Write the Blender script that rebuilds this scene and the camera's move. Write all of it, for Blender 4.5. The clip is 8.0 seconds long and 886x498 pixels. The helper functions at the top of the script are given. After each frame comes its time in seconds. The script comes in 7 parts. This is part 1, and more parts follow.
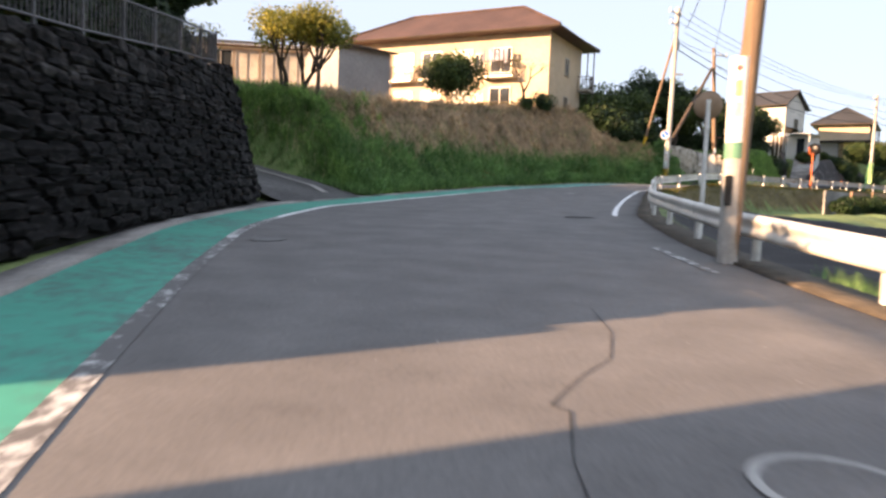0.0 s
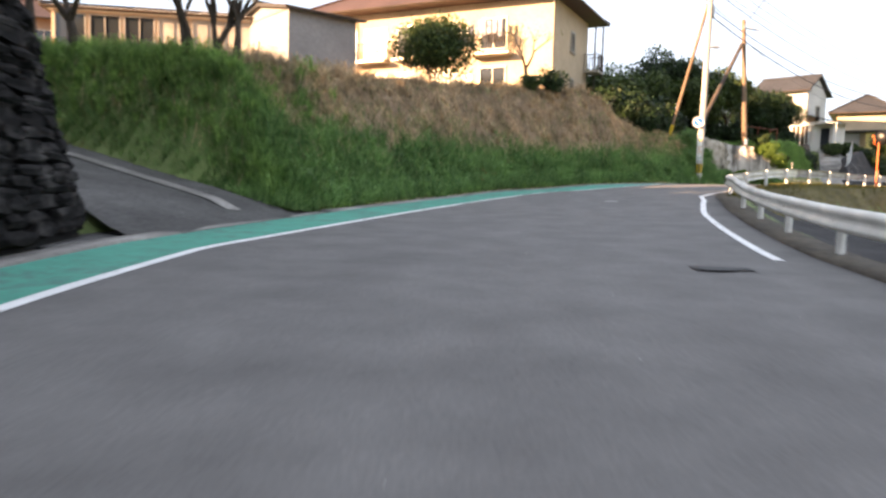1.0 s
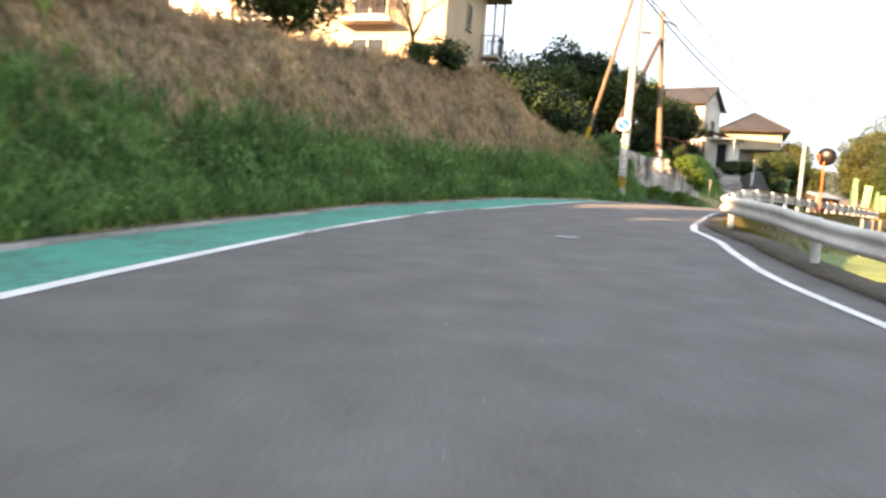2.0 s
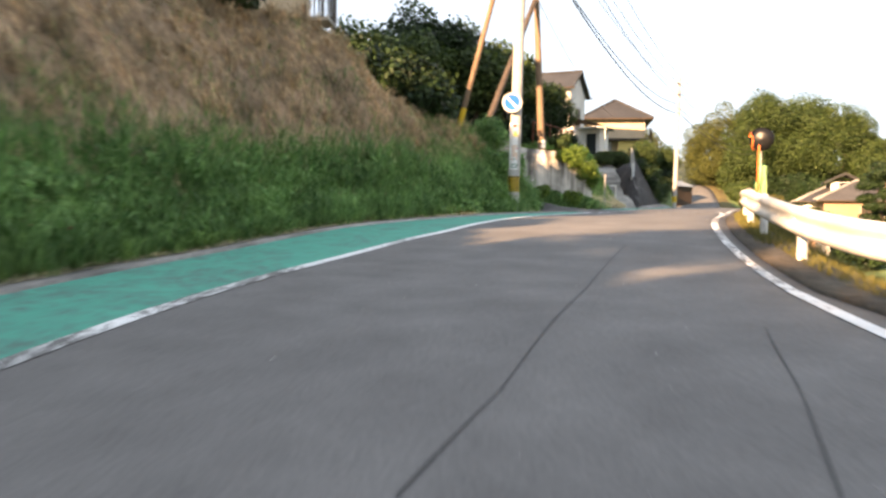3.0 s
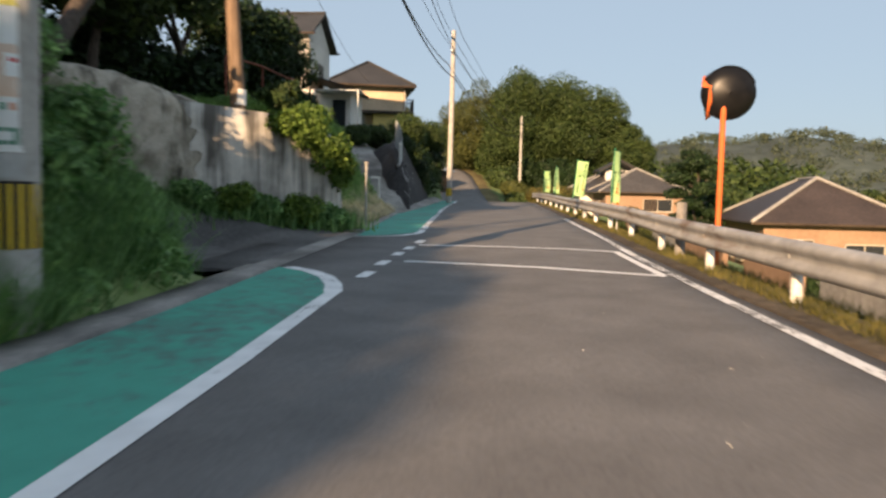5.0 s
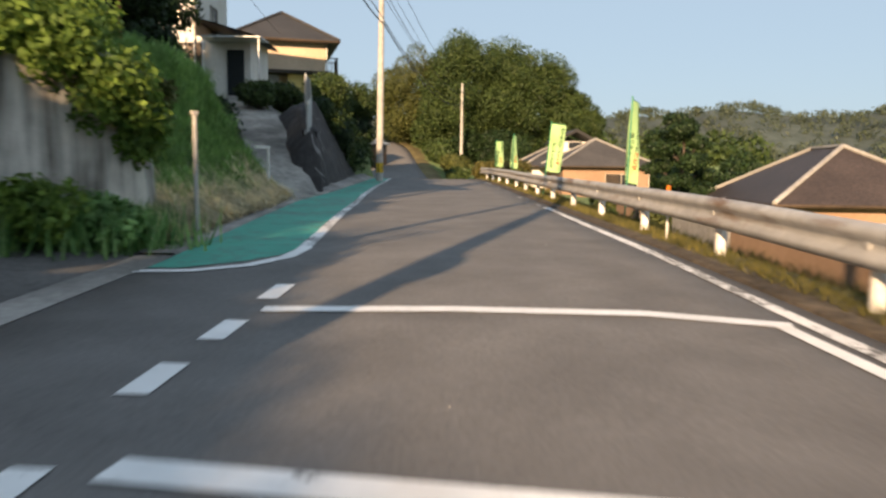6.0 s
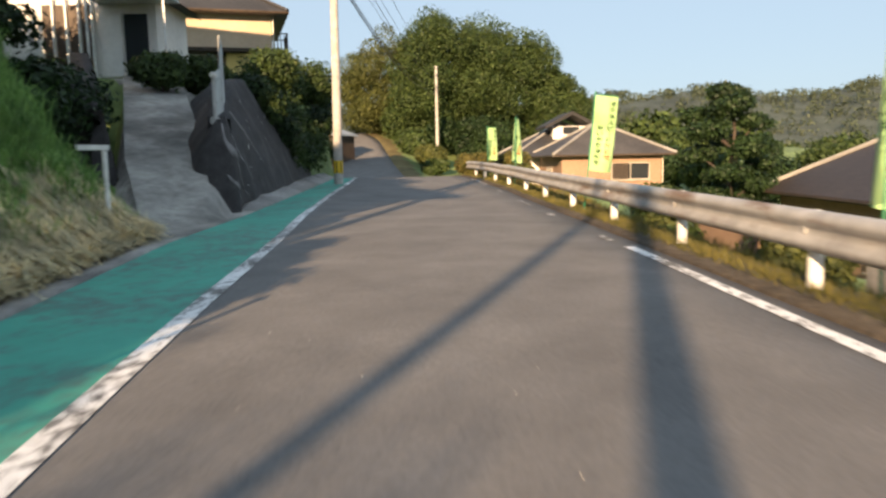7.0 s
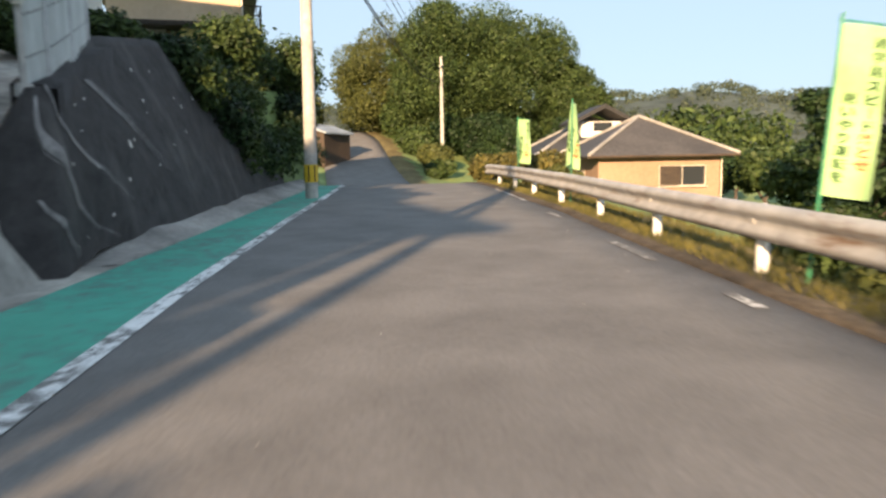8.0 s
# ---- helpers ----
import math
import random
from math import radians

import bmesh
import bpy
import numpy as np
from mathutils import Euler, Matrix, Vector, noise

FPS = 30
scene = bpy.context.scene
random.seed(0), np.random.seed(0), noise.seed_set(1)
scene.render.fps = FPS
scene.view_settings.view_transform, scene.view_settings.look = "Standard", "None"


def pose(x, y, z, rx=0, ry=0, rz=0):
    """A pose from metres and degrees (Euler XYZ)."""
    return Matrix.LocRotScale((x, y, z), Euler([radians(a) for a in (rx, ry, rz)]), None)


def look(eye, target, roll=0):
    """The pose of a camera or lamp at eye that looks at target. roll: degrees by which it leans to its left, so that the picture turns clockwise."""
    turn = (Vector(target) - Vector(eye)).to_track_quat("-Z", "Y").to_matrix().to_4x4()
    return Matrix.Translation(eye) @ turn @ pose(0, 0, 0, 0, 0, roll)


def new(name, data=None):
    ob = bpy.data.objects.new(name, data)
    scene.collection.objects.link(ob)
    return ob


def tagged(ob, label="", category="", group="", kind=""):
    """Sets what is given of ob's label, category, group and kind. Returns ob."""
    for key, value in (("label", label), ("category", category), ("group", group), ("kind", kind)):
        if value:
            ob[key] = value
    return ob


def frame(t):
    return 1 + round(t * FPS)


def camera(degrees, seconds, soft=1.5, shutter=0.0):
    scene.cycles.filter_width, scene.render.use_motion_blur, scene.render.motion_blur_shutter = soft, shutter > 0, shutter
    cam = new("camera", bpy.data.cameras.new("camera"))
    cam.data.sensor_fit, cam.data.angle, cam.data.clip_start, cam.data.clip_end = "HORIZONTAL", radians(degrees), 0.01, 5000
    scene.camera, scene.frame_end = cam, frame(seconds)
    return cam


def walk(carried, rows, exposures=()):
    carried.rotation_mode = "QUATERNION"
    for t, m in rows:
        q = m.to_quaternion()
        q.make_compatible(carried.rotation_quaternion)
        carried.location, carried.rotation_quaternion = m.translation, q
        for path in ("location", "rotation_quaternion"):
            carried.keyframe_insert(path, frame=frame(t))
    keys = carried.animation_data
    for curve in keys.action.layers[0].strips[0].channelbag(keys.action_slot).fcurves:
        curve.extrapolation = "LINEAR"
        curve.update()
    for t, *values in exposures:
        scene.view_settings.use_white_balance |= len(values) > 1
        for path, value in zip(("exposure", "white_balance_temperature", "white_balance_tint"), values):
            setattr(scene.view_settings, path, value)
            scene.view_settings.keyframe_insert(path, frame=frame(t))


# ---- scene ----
cam = camera(63.2, 8.0, soft=2.6, shutter=0.3)
PATH = [
    (0, (-0.065, 0.109, -0.084), (-0.059, 2.104, -0.221), 2.4),
    (0.5, (-0.219, 4.532, 0.112), (-0.227, 6.527, -0.023), 1.0),
    (1, (-0.232, 9.468, 0.36), (-0.171, 11.462, 0.217), 1.7),
    (1.5, (0.119, 14.184, 0.606), (0.32, 16.169, 0.461), 2.4),
    (1.7, (0.321, 16.068, 0.651), (0.607, 18.043, 0.514), 3.5),
    (3, (3.764, 28.496, 1.398), (4.561, 30.328, 1.298), 1.0),
    (3.5, (5.725, 32.338, 1.767), (6.695, 34.083, 1.653), 0.8),
    (4, (7.91, 35.722, 2.035), (9.036, 37.371, 1.924), 0.8),
    (4.5, (10.592, 39.201, 2.333), (11.861, 40.742, 2.208), 1.2),
    (5, (13.305, 42.13, 2.516), (14.672, 43.583, 2.37), 1.2),
    (6.3, (20.929, 49.467, 2.659), (22.429, 50.769, 2.422), 0.5),
    (6.5, (22.046, 50.528, 2.759), (23.553, 51.819, 2.505), 0.3),
    (7, (25.056, 53.33, 2.878), (26.578, 54.604, 2.638), -1.1),
    (7.5, (27.751, 55.822, 2.942), (29.283, 57.085, 2.703), -0.0),
    (8, (30.759, 58.555, 3.005), (32.278, 59.833, 2.765), -1.1),
]
walk(cam, [(t, look(eye, target, roll)) for t, eye, target, roll in PATH],
     exposures=[(0.0, 1.92, 6800, 17), (0.5, 2.14, 7000, 17), (1.0, 2.34, 7150, 17), (1.5, 2.50, 7350, 16), (3.0, 2.27, 7250, 14), (3.5, 1.98, 6900, 12), (4.0, 1.58, 6700, 10), (4.5, 1.18, 6500, 8), (5.0, 1.08, 6450, 8), (6.3, 1.22, 6350, 6), (7.0, 1.36, 6350, 6), (8.0, 1.58, 6250, 5)])

# ---- world and sun ----
SUN_EL, SUN_AZ = radians(15.5), math.atan2(-0.90, -0.436)
world = bpy.data.worlds.new("world")
scene.world = world
world.use_nodes = True
wn = world.node_tree.nodes
sky = wn.new("ShaderNodeTexSky")
sky.sky_type, sky.sun_disc = "NISHITA", False
sky.sun_elevation, sky.sun_rotation = SUN_EL, SUN_AZ % (2 * math.pi)
sky.air_density, sky.dust_density, sky.ozone_density = 1.0, 1.0, 1.0
wn["Background"].inputs["Strength"].default_value = 0.078
haze = wn.new("ShaderNodeMix")
haze.data_type = "RGBA"
haze.inputs["Factor"].default_value = 0.85
haze.inputs[7].default_value = (2.85, 3.4, 4.15, 1)
world.node_tree.links.new(sky.outputs[0], haze.inputs[6])
world.node_tree.links.new(haze.outputs[2], wn["Background"].inputs["Color"])
sun_data = bpy.data.lights.new("sun", "SUN")
sun_data.energy, sun_data.angle, sun_data.color = 5.0, radians(0.6), (1.0, 0.655, 0.385)
sun = new("sun", sun_data)
sun_way = Vector((math.sin(SUN_AZ) * math.cos(SUN_EL), math.cos(SUN_AZ) * math.cos(SUN_EL), math.sin(SUN_EL)))
sun.matrix_world = look((0, 0, 60), Vector((0, 0, 60)) - sun_way)

# ---- materials ----


def nodes_of(name):
    m = bpy.data.materials.new(name)
    m.use_nodes = True
    nt = m.node_tree
    return m, nt, nt.nodes["Principled BSDF"], nt.links.new


def noise_node(nt, scale, detail=4.0, rough=0.6, stretch=None):
    tc = nt.nodes.new("ShaderNodeTexCoord")
    n = nt.nodes.new("ShaderNodeTexNoise")
    n.inputs["Scale"].default_value, n.inputs["Detail"].default_value, n.inputs["Roughness"].default_value = scale, detail, rough
    if stretch:
        mp = nt.nodes.new("ShaderNodeMapping")
        mp.inputs["Scale"].default_value = stretch
        nt.links.new(tc.outputs["Object"], mp.inputs["Vector"])
        nt.links.new(mp.outputs["Vector"], n.inputs["Vector"])
    else:
        nt.links.new(tc.outputs["Object"], n.inputs["Vector"])
    return n


def ramp_node(nt, stops, source):
    r = nt.nodes.new("ShaderNodeValToRGB")
    el = r.color_ramp.elements
    while len(el) < len(stops):
        el.new(0.5)
    for e, (p, c) in zip(el, stops):
        e.position, e.color = p, (*c, 1)
    nt.links.new(source, r.inputs["Fac"])
    return r


def mix_node(nt, kind, fac, a, b):
    m = nt.nodes.new("ShaderNodeMix")
    m.data_type, m.blend_type = "RGBA", kind
    for socket, v in ((m.inputs["Factor"], fac), (m.inputs[6], a), (m.inputs[7], b)):
        if hasattr(v, "links"):
            nt.links.new(v, socket)
        else:
            socket.default_value = v if isinstance(v, float) else (*v, 1)
    return m.outputs[2]


def mat(name, c1, c2, scale=6.0, big=0.35, amount=0.45, rough=0.8, bump=0.3, bscale=60.0, metallic=0.0, spec=0.3, stretch=None, vary=0.0, depth=0.02):
    """Two colours over a fine noise, darkened and lightened by a coarse one, with relief; vary: change from piece to piece."""
    m, nt, bsdf, link = nodes_of(name)
    fine = noise_node(nt, scale, 6.0, 0.65, stretch)
    col = ramp_node(nt, [(0.32, c1), (0.68, c2)], fine.outputs["Fac"]).outputs["Color"]
    coarse = noise_node(nt, big, 3.0, 0.55, stretch)
    shade = ramp_node(nt, [(0.3, (1 - amount,) * 3), (0.7, (1 + amount * 0.5,) * 3)], coarse.outputs["Fac"]).outputs["Color"]
    col = mix_node(nt, "MULTIPLY", 1.0, col, shade)
    if vary:
        info = nt.nodes.new("ShaderNodeObjectInfo")
        v = ramp_node(nt, [(0.0, (1 - vary,) * 3), (1.0, (1 + vary,) * 3)], info.outputs["Random"]).outputs["Color"]
        col = mix_node(nt, "MULTIPLY", 1.0, col, v)
    link(col, bsdf.inputs["Base Color"])
    bsdf.inputs["Roughness"].default_value, bsdf.inputs["Metallic"].default_value = rough, metallic
    bsdf.inputs["Specular IOR Level"].default_value = spec
    if bump:
        b = nt.nodes.new("ShaderNodeBump")
        b.inputs["Strength"].default_value, b.inputs["Distance"].default_value = bump, depth
        link(noise_node(nt, bscale, 4.0).outputs["Fac"], b.inputs["Height"])
        link(b.outputs["Normal"], bsdf.inputs["Normal"])
    return m


def worn_paint(name, paint, under, low, high, scale=9.0):
    """Paint on asphalt, worn through in flakes."""
    m, nt, bsdf, link = nodes_of(name)
    wear = noise_node(nt, scale, 8.0, 0.72)
    large = noise_node(nt, 0.6, 3.0)
    both = mix_node(nt, "MIX", 0.4, wear.outputs["Fac"], large.outputs["Fac"])
    mask = ramp_node(nt, [(low, (0, 0, 0)), (high, (1, 1, 1))], both).outputs["Color"]
    tone = ramp_node(nt, [(0.3, tuple(v * 0.8 for v in paint)), (0.7, paint)], noise_node(nt, 2.5).outputs["Fac"]).outputs["Color"]
    link(mix_node(nt, "MIX", mask, under, tone), bsdf.inputs["Base Color"])
    bsdf.inputs["Roughness"].default_value, bsdf.inputs["Specular IOR Level"].default_value = 0.7, 0.3
    b = nt.nodes.new("ShaderNodeBump")
    b.inputs["Strength"].default_value, b.inputs["Distance"].default_value = 0.3, 0.008
    link(noise_node(nt, 90.0).outputs["Fac"], b.inputs["Height"])
    link(b.outputs["Normal"], bsdf.inputs["Normal"])
    return m


def leaf_mat(name, dark, light, glow=0.35, rough=0.55):
    """Leaves and blades: a colour for each island, a little light through them."""
    m, nt, bsdf, link = nodes_of(name)
    geo = nt.nodes.new("ShaderNodeNewGeometry")
    col = ramp_node(nt, [(0.0, dark), (1.0, light)], geo.outputs["Random Per Island"]).outputs["Color"]
    patch = ramp_node(nt, [(0.35, (0.62, 0.64, 0.62)), (0.65, (1.22, 1.2, 1.12))], noise_node(nt, 0.8).outputs["Fac"]).outputs["Color"]
    clump = ramp_node(nt, [(0.38, (0.72, 0.75, 0.76)), (0.62, (1.35, 1.3, 1.2))], noise_node(nt, 6.0, 2.0).outputs["Fac"]).outputs["Color"]
    patch = mix_node(nt, "MULTIPLY", 1.0, patch, clump)
    col = mix_node(nt, "MULTIPLY", 1.0, col, patch)
    link(col, bsdf.inputs["Base Color"])
    bsdf.inputs["Roughness"].default_value, bsdf.inputs["Specular IOR Level"].default_value = rough, 0.25
    tr = nt.nodes.new("ShaderNodeBsdfTranslucent")
    link(col, tr.inputs["Color"])
    mx = nt.nodes.new("ShaderNodeMixShader")
    mx.inputs["Fac"].default_value = glow
    link(bsdf.outputs[0], mx.inputs[1])
    link(tr.outputs[0], mx.inputs[2])
    link(mx.outputs[0], nt.nodes["Material Output"].inputs["Surface"])
    return m


def streaked(name, base, base2, streak, scale=(2.2, 2.2, 0.16), low=0.52, high=0.7, rough=0.85, bump=0.4):
    """A wall with stains that run down it."""
    m, nt, bsdf, link = nodes_of(name)
    ground_tone = ramp_node(nt, [(0.3, base), (0.7, base2)], noise_node(nt, 3.0, 6.0, 0.7).outputs["Fac"]).outputs["Color"]
    run = noise_node(nt, 1.0, 5.0, 0.6, scale)
    patchy = noise_node(nt, 0.8, 3.0)
    both = mix_node(nt, "MIX", 0.35, run.outputs["Fac"], patchy.outputs["Fac"])
    mask = ramp_node(nt, [(low, (0, 0, 0)), (high, (1, 1, 1))], both).outputs["Color"]
    link(mix_node(nt, "MIX", mask, ground_tone, streak), bsdf.inputs["Base Color"])
    bsdf.inputs["Roughness"].default_value, bsdf.inputs["Specular IOR Level"].default_value = rough, 0.25
    b = nt.nodes.new("ShaderNodeBump")
    b.inputs["Strength"].default_value, b.inputs["Distance"].default_value = bump, 0.03
    link(noise_node(nt, 14.0, 6.0).outputs["Fac"], b.inputs["Height"])
    link(b.outputs["Normal"], bsdf.inputs["Normal"])
    return m


def tile_mat(name, c1, c2, pitch=0.24):
    """Roof tiles: courses and rolls as relief."""
    m = mat(name, c1, c2, scale=9.0, big=0.5, amount=0.3, rough=0.6, bump=0.0, spec=0.4)
    nt = m.node_tree
    tc = nt.nodes.new("ShaderNodeTexCoord")
    w = nt.nodes.new("ShaderNodeTexWave")
    w.bands_direction, w.wave_profile = "Z", "SAW"
    w.inputs["Scale"].default_value, w.inputs["Distortion"].default_value = 0.31 / (pitch * 0.5), 0.3
    nt.links.new(tc.outputs["Object"], w.inputs["Vector"])
    b = nt.nodes.new("ShaderNodeBump")
    b.inputs["Strength"].default_value, b.inputs["Distance"].default_value = 0.6, 0.05
    nt.links.new(w.outputs["Fac"], b.inputs["Height"])
    nt.links.new(b.outputs["Normal"], nt.nodes["Principled BSDF"].inputs["Normal"])
    return m


ASPHALT_TONE = (0.15, 0.146, 0.142)
ASPHALT = mat("asphalt", (0.140, 0.135, 0.131), (0.208, 0.200, 0.192), scale=34.0, big=1.3, amount=0.20, rough=0.85, bump=0.3, bscale=120.0, spec=0.25)
ASPHALT_OLD = mat("old_asphalt", (0.085, 0.083, 0.08), (0.17, 0.165, 0.16), scale=14.0, big=0.6, amount=0.45, rough=0.9, bump=0.5, bscale=80.0)
TAR = mat("tar", (0.02, 0.02, 0.022), (0.045, 0.045, 0.047), rough=0.6, bump=0.2)
GREEN_PAINT = worn_paint("green_paint", (0.080, 0.385, 0.29), (0.11, 0.14, 0.135), 0.34, 0.52, 6.0)
WHITE_PAINT = worn_paint("white_road_paint", (0.93, 0.93, 0.92), ASPHALT_TONE, 0.37, 0.42, 10.0)
WHITE_CHIPPED = worn_paint("chipped_white_road_paint", (0.90, 0.90, 0.89), ASPHALT_TONE, 0.47, 0.515, 12.0)
WHITE_WORN = worn_paint("worn_white_road_paint", (0.72, 0.72, 0.70), ASPHALT_TONE, 0.505, 0.56, 8.0)
KERB = mat("kerb_concrete", (0.22, 0.21, 0.20), (0.38, 0.36, 0.33), scale=12.0, big=0.7, amount=0.5, bump=0.4)
CONCRETE = streaked("stained_concrete", (0.50, 0.475, 0.42), (0.68, 0.645, 0.575), (0.12, 0.11, 0.095), (2.6, 2.6, 0.10), 0.46, 0.60)
PLAIN_CONCRETE = mat("concrete", (0.26, 0.25, 0.24), (0.40, 0.39, 0.37), scale=8.0, big=0.5, amount=0.4, bump=0.3)
DRIVE = mat("grey_drive", (0.24, 0.228, 0.205), (0.40, 0.38, 0.34), scale=5.0, big=0.7, amount=0.6, bump=0.3)
BLACK_WALL = streaked("blackened_mortar", (0.030, 0.0285, 0.029), (0.066, 0.062, 0.062), (0.11, 0.105, 0.10), (1.3, 1.3, 0.09), 0.54, 0.70)
LIME_RUN = worn_paint("lime_run", (0.36, 0.345, 0.34), (0.05, 0.048, 0.048), 0.30, 0.62, 7.0)
PALE_CONCRETE = mat("pale_concrete", (0.42, 0.41, 0.40), (0.58, 0.57, 0.55), scale=7.0, big=0.8, amount=0.3, bump=0.2)
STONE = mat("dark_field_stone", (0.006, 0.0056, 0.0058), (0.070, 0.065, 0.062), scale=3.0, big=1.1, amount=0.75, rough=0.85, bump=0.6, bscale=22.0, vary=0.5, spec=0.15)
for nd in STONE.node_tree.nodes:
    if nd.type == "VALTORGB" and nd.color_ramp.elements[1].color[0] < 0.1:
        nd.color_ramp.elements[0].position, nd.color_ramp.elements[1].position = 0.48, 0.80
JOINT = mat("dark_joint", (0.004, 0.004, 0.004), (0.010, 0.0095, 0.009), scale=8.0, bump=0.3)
POLE_CONCRETE = mat("pole_concrete", (0.36, 0.34, 0.31), (0.52, 0.50, 0.46), scale=7.0, big=0.8, amount=0.25, bump=0.15)
POLE_WOOD = mat("pole_wood", (0.17, 0.115, 0.075), (0.30, 0.21, 0.14), scale=4.0, big=0.7, amount=0.35, bump=0.4, stretch=(9, 9, 0.6))
WHITE_WRAP = mat("white_wrap", (0.78, 0.78, 0.76), (0.88, 0.88, 0.86), scale=4.0, big=1.2, amount=0.2, rough=0.5, bump=0.1)
GREEN_WRAP = mat("green_wrap", (0.10, 0.26, 0.17), (0.18, 0.36, 0.25), scale=6.0, rough=0.5, bump=0.1)
RED = mat("red_print", (0.60, 0.06, 0.06), (0.72, 0.10, 0.09), rough=0.5, bump=0.0)
ORANGE_PRINT = mat("orange_print", (0.65, 0.28, 0.16), (0.72, 0.34, 0.20), rough=0.5, bump=0.0)
PEACH_PRINT = mat("peach_print", (0.74, 0.52, 0.38), (0.82, 0.66, 0.54), scale=9.0, rough=0.5, bump=0.0)
PALE_YELLOW = mat("lemon_print", (0.72, 0.68, 0.16), (0.80, 0.76, 0.26), rough=0.5, bump=0.0)
YELLOW = mat("yellow_guard", (0.70, 0.45, 0.02), (0.80, 0.55, 0.05), scale=9.0, amount=0.2, rough=0.5, bump=0.1)
BLACK = mat("black_rubber", (0.015, 0.015, 0.015), (0.03, 0.03, 0.03), rough=0.6, bump=0.1)
STEEL = mat("galvanised_steel", (0.40, 0.41, 0.42), (0.56, 0.57, 0.58), scale=9.0, big=0.9, amount=0.35, rough=0.45, metallic=0.5, bump=0.1)
RAIL_WHITE = mat("white_rail_paint", (0.64, 0.62, 0.57), (0.78, 0.76, 0.70), scale=5.0, big=0.8, amount=0.25, rough=0.45, bump=0.08)
RAIL_GREY = streaked("weathered_rail_zinc", (0.28, 0.275, 0.27), (0.48, 0.475, 0.46), (0.19, 0.135, 0.095), (1.1, 1.1, 7.0), 0.52, 0.66, 0.5, 0.12)
POST_WHITE = mat("white_post_paint", (0.70, 0.69, 0.65), (0.84, 0.83, 0.79), scale=8.0, big=2.0, amount=0.25, rough=0.5, bump=0.1)
MIRROR_ORANGE = mat("orange_mirror_paint", (0.62, 0.13, 0.03), (0.75, 0.18, 0.05), scale=6.0, amount=0.25, rough=0.45, bump=0.05)
MIRROR_DARK, _nt, _b, _l = nodes_of("mirror_face")
_b.inputs["Base Color"].default_value, _b.inputs["Metallic"].default_value, _b.inputs["Roughness"].default_value = (0.75, 0.76, 0.78, 1), 1.0, 0.06
SIGN_BLUE = mat("sign_blue", (0.02, 0.14, 0.50), (0.03, 0.18, 0.60), rough=0.4, bump=0.0)
SIGN_RIM = mat("sign_faded_rim", (0.55, 0.50, 0.50), (0.68, 0.62, 0.62), rough=0.4, bump=0.0)
WIRE = mat("cable_black", (0.012, 0.012, 0.013), (0.022, 0.022, 0.024), rough=0.5, bump=0.0)
MIRROR_BACK = mat("black_mirror_back", (0.006, 0.006, 0.007), (0.012, 0.012, 0.013), rough=0.35, spec=0.25, bump=0.0)
INSULATOR = mat("insulator", (0.55, 0.54, 0.52), (0.7, 0.69, 0.66), rough=0.25, bump=0.0)
BARK = mat("bark", (0.045, 0.035, 0.028), (0.12, 0.095, 0.075), scale=7.0, big=1.2, amount=0.4, bump=0.7, bscale=20.0, stretch=(3, 3, 0.7))
SOIL_GREEN = mat("grassy_soil", (0.13, 0.18, 0.06), (0.24, 0.31, 0.11), scale=3.0, big=0.3, amount=0.4, bump=0.4, bscale=12.0, depth=0.012)
SOIL_DRY = mat("mown_dry_grass", (0.30, 0.20, 0.13), (0.52, 0.375, 0.255), scale=5.0, big=0.6, amount=0.4, bump=0.5, bscale=18.0, depth=0.012)
HAY_SOIL = mat("hay_litter", (0.36, 0.31, 0.19), (0.64, 0.57, 0.39), scale=7.0, big=0.9, amount=0.35, bump=0.5, bscale=20.0, depth=0.012)
SOIL_DARK = mat("black_soil", (0.012, 0.011, 0.012), (0.028, 0.026, 0.026), scale=4.0, big=0.4, amount=0.4, bump=0.5, bscale=20.0)
GRASS_SOIL = mat("verge_soil", (0.09, 0.075, 0.03), (0.20, 0.16, 0.07), scale=5.0, big=0.5, amount=0.4, bump=0.8, bscale=16.0, depth=0.012)
# distance haze is put into this colour: greyer and bluer than near greens
FAR_HAZE_GREEN = mat("hazed_far_woods", (0.045, 0.058, 0.046), (0.10, 0.118, 0.098), scale=0.10, big=0.010, amount=0.4, bump=0.0)
HAY = leaf_mat("dry_hay", (0.52, 0.43, 0.28), (0.85, 0.76, 0.55), 0.4)
GRASS = leaf_mat("green_grass", (0.075, 0.18, 0.05), (0.28, 0.45, 0.18), 0.4)
GRASS_PALE = leaf_mat("pale_slope_grass", (0.12, 0.25, 0.065), (0.34, 0.51, 0.175), 0.45)
GRASS_DRY = leaf_mat("dry_grass", (0.34, 0.235, 0.155), (0.66, 0.52, 0.36), 0.4)
GRASS_YELLOW = leaf_mat("yellowing_grass", (0.08, 0.085, 0.025), (0.22, 0.19, 0.06), 0.35)
LEAF_DARK = leaf_mat("dark_evergreen_leaves", (0.010, 0.024, 0.010), (0.035, 0.065, 0.022), 0.2)
LEAF_MID = leaf_mat("broadleaf", (0.028, 0.052, 0.017), (0.088, 0.128, 0.040), 0.3)
LEAF_OLIVE = leaf_mat("olive_leaves", (0.055, 0.07, 0.022), (0.135, 0.15, 0.047), 0.35)
LEAF_FRESH = leaf_mat("fresh_green_leaves", (0.075, 0.14, 0.025), (0.20, 0.30, 0.065), 0.4)
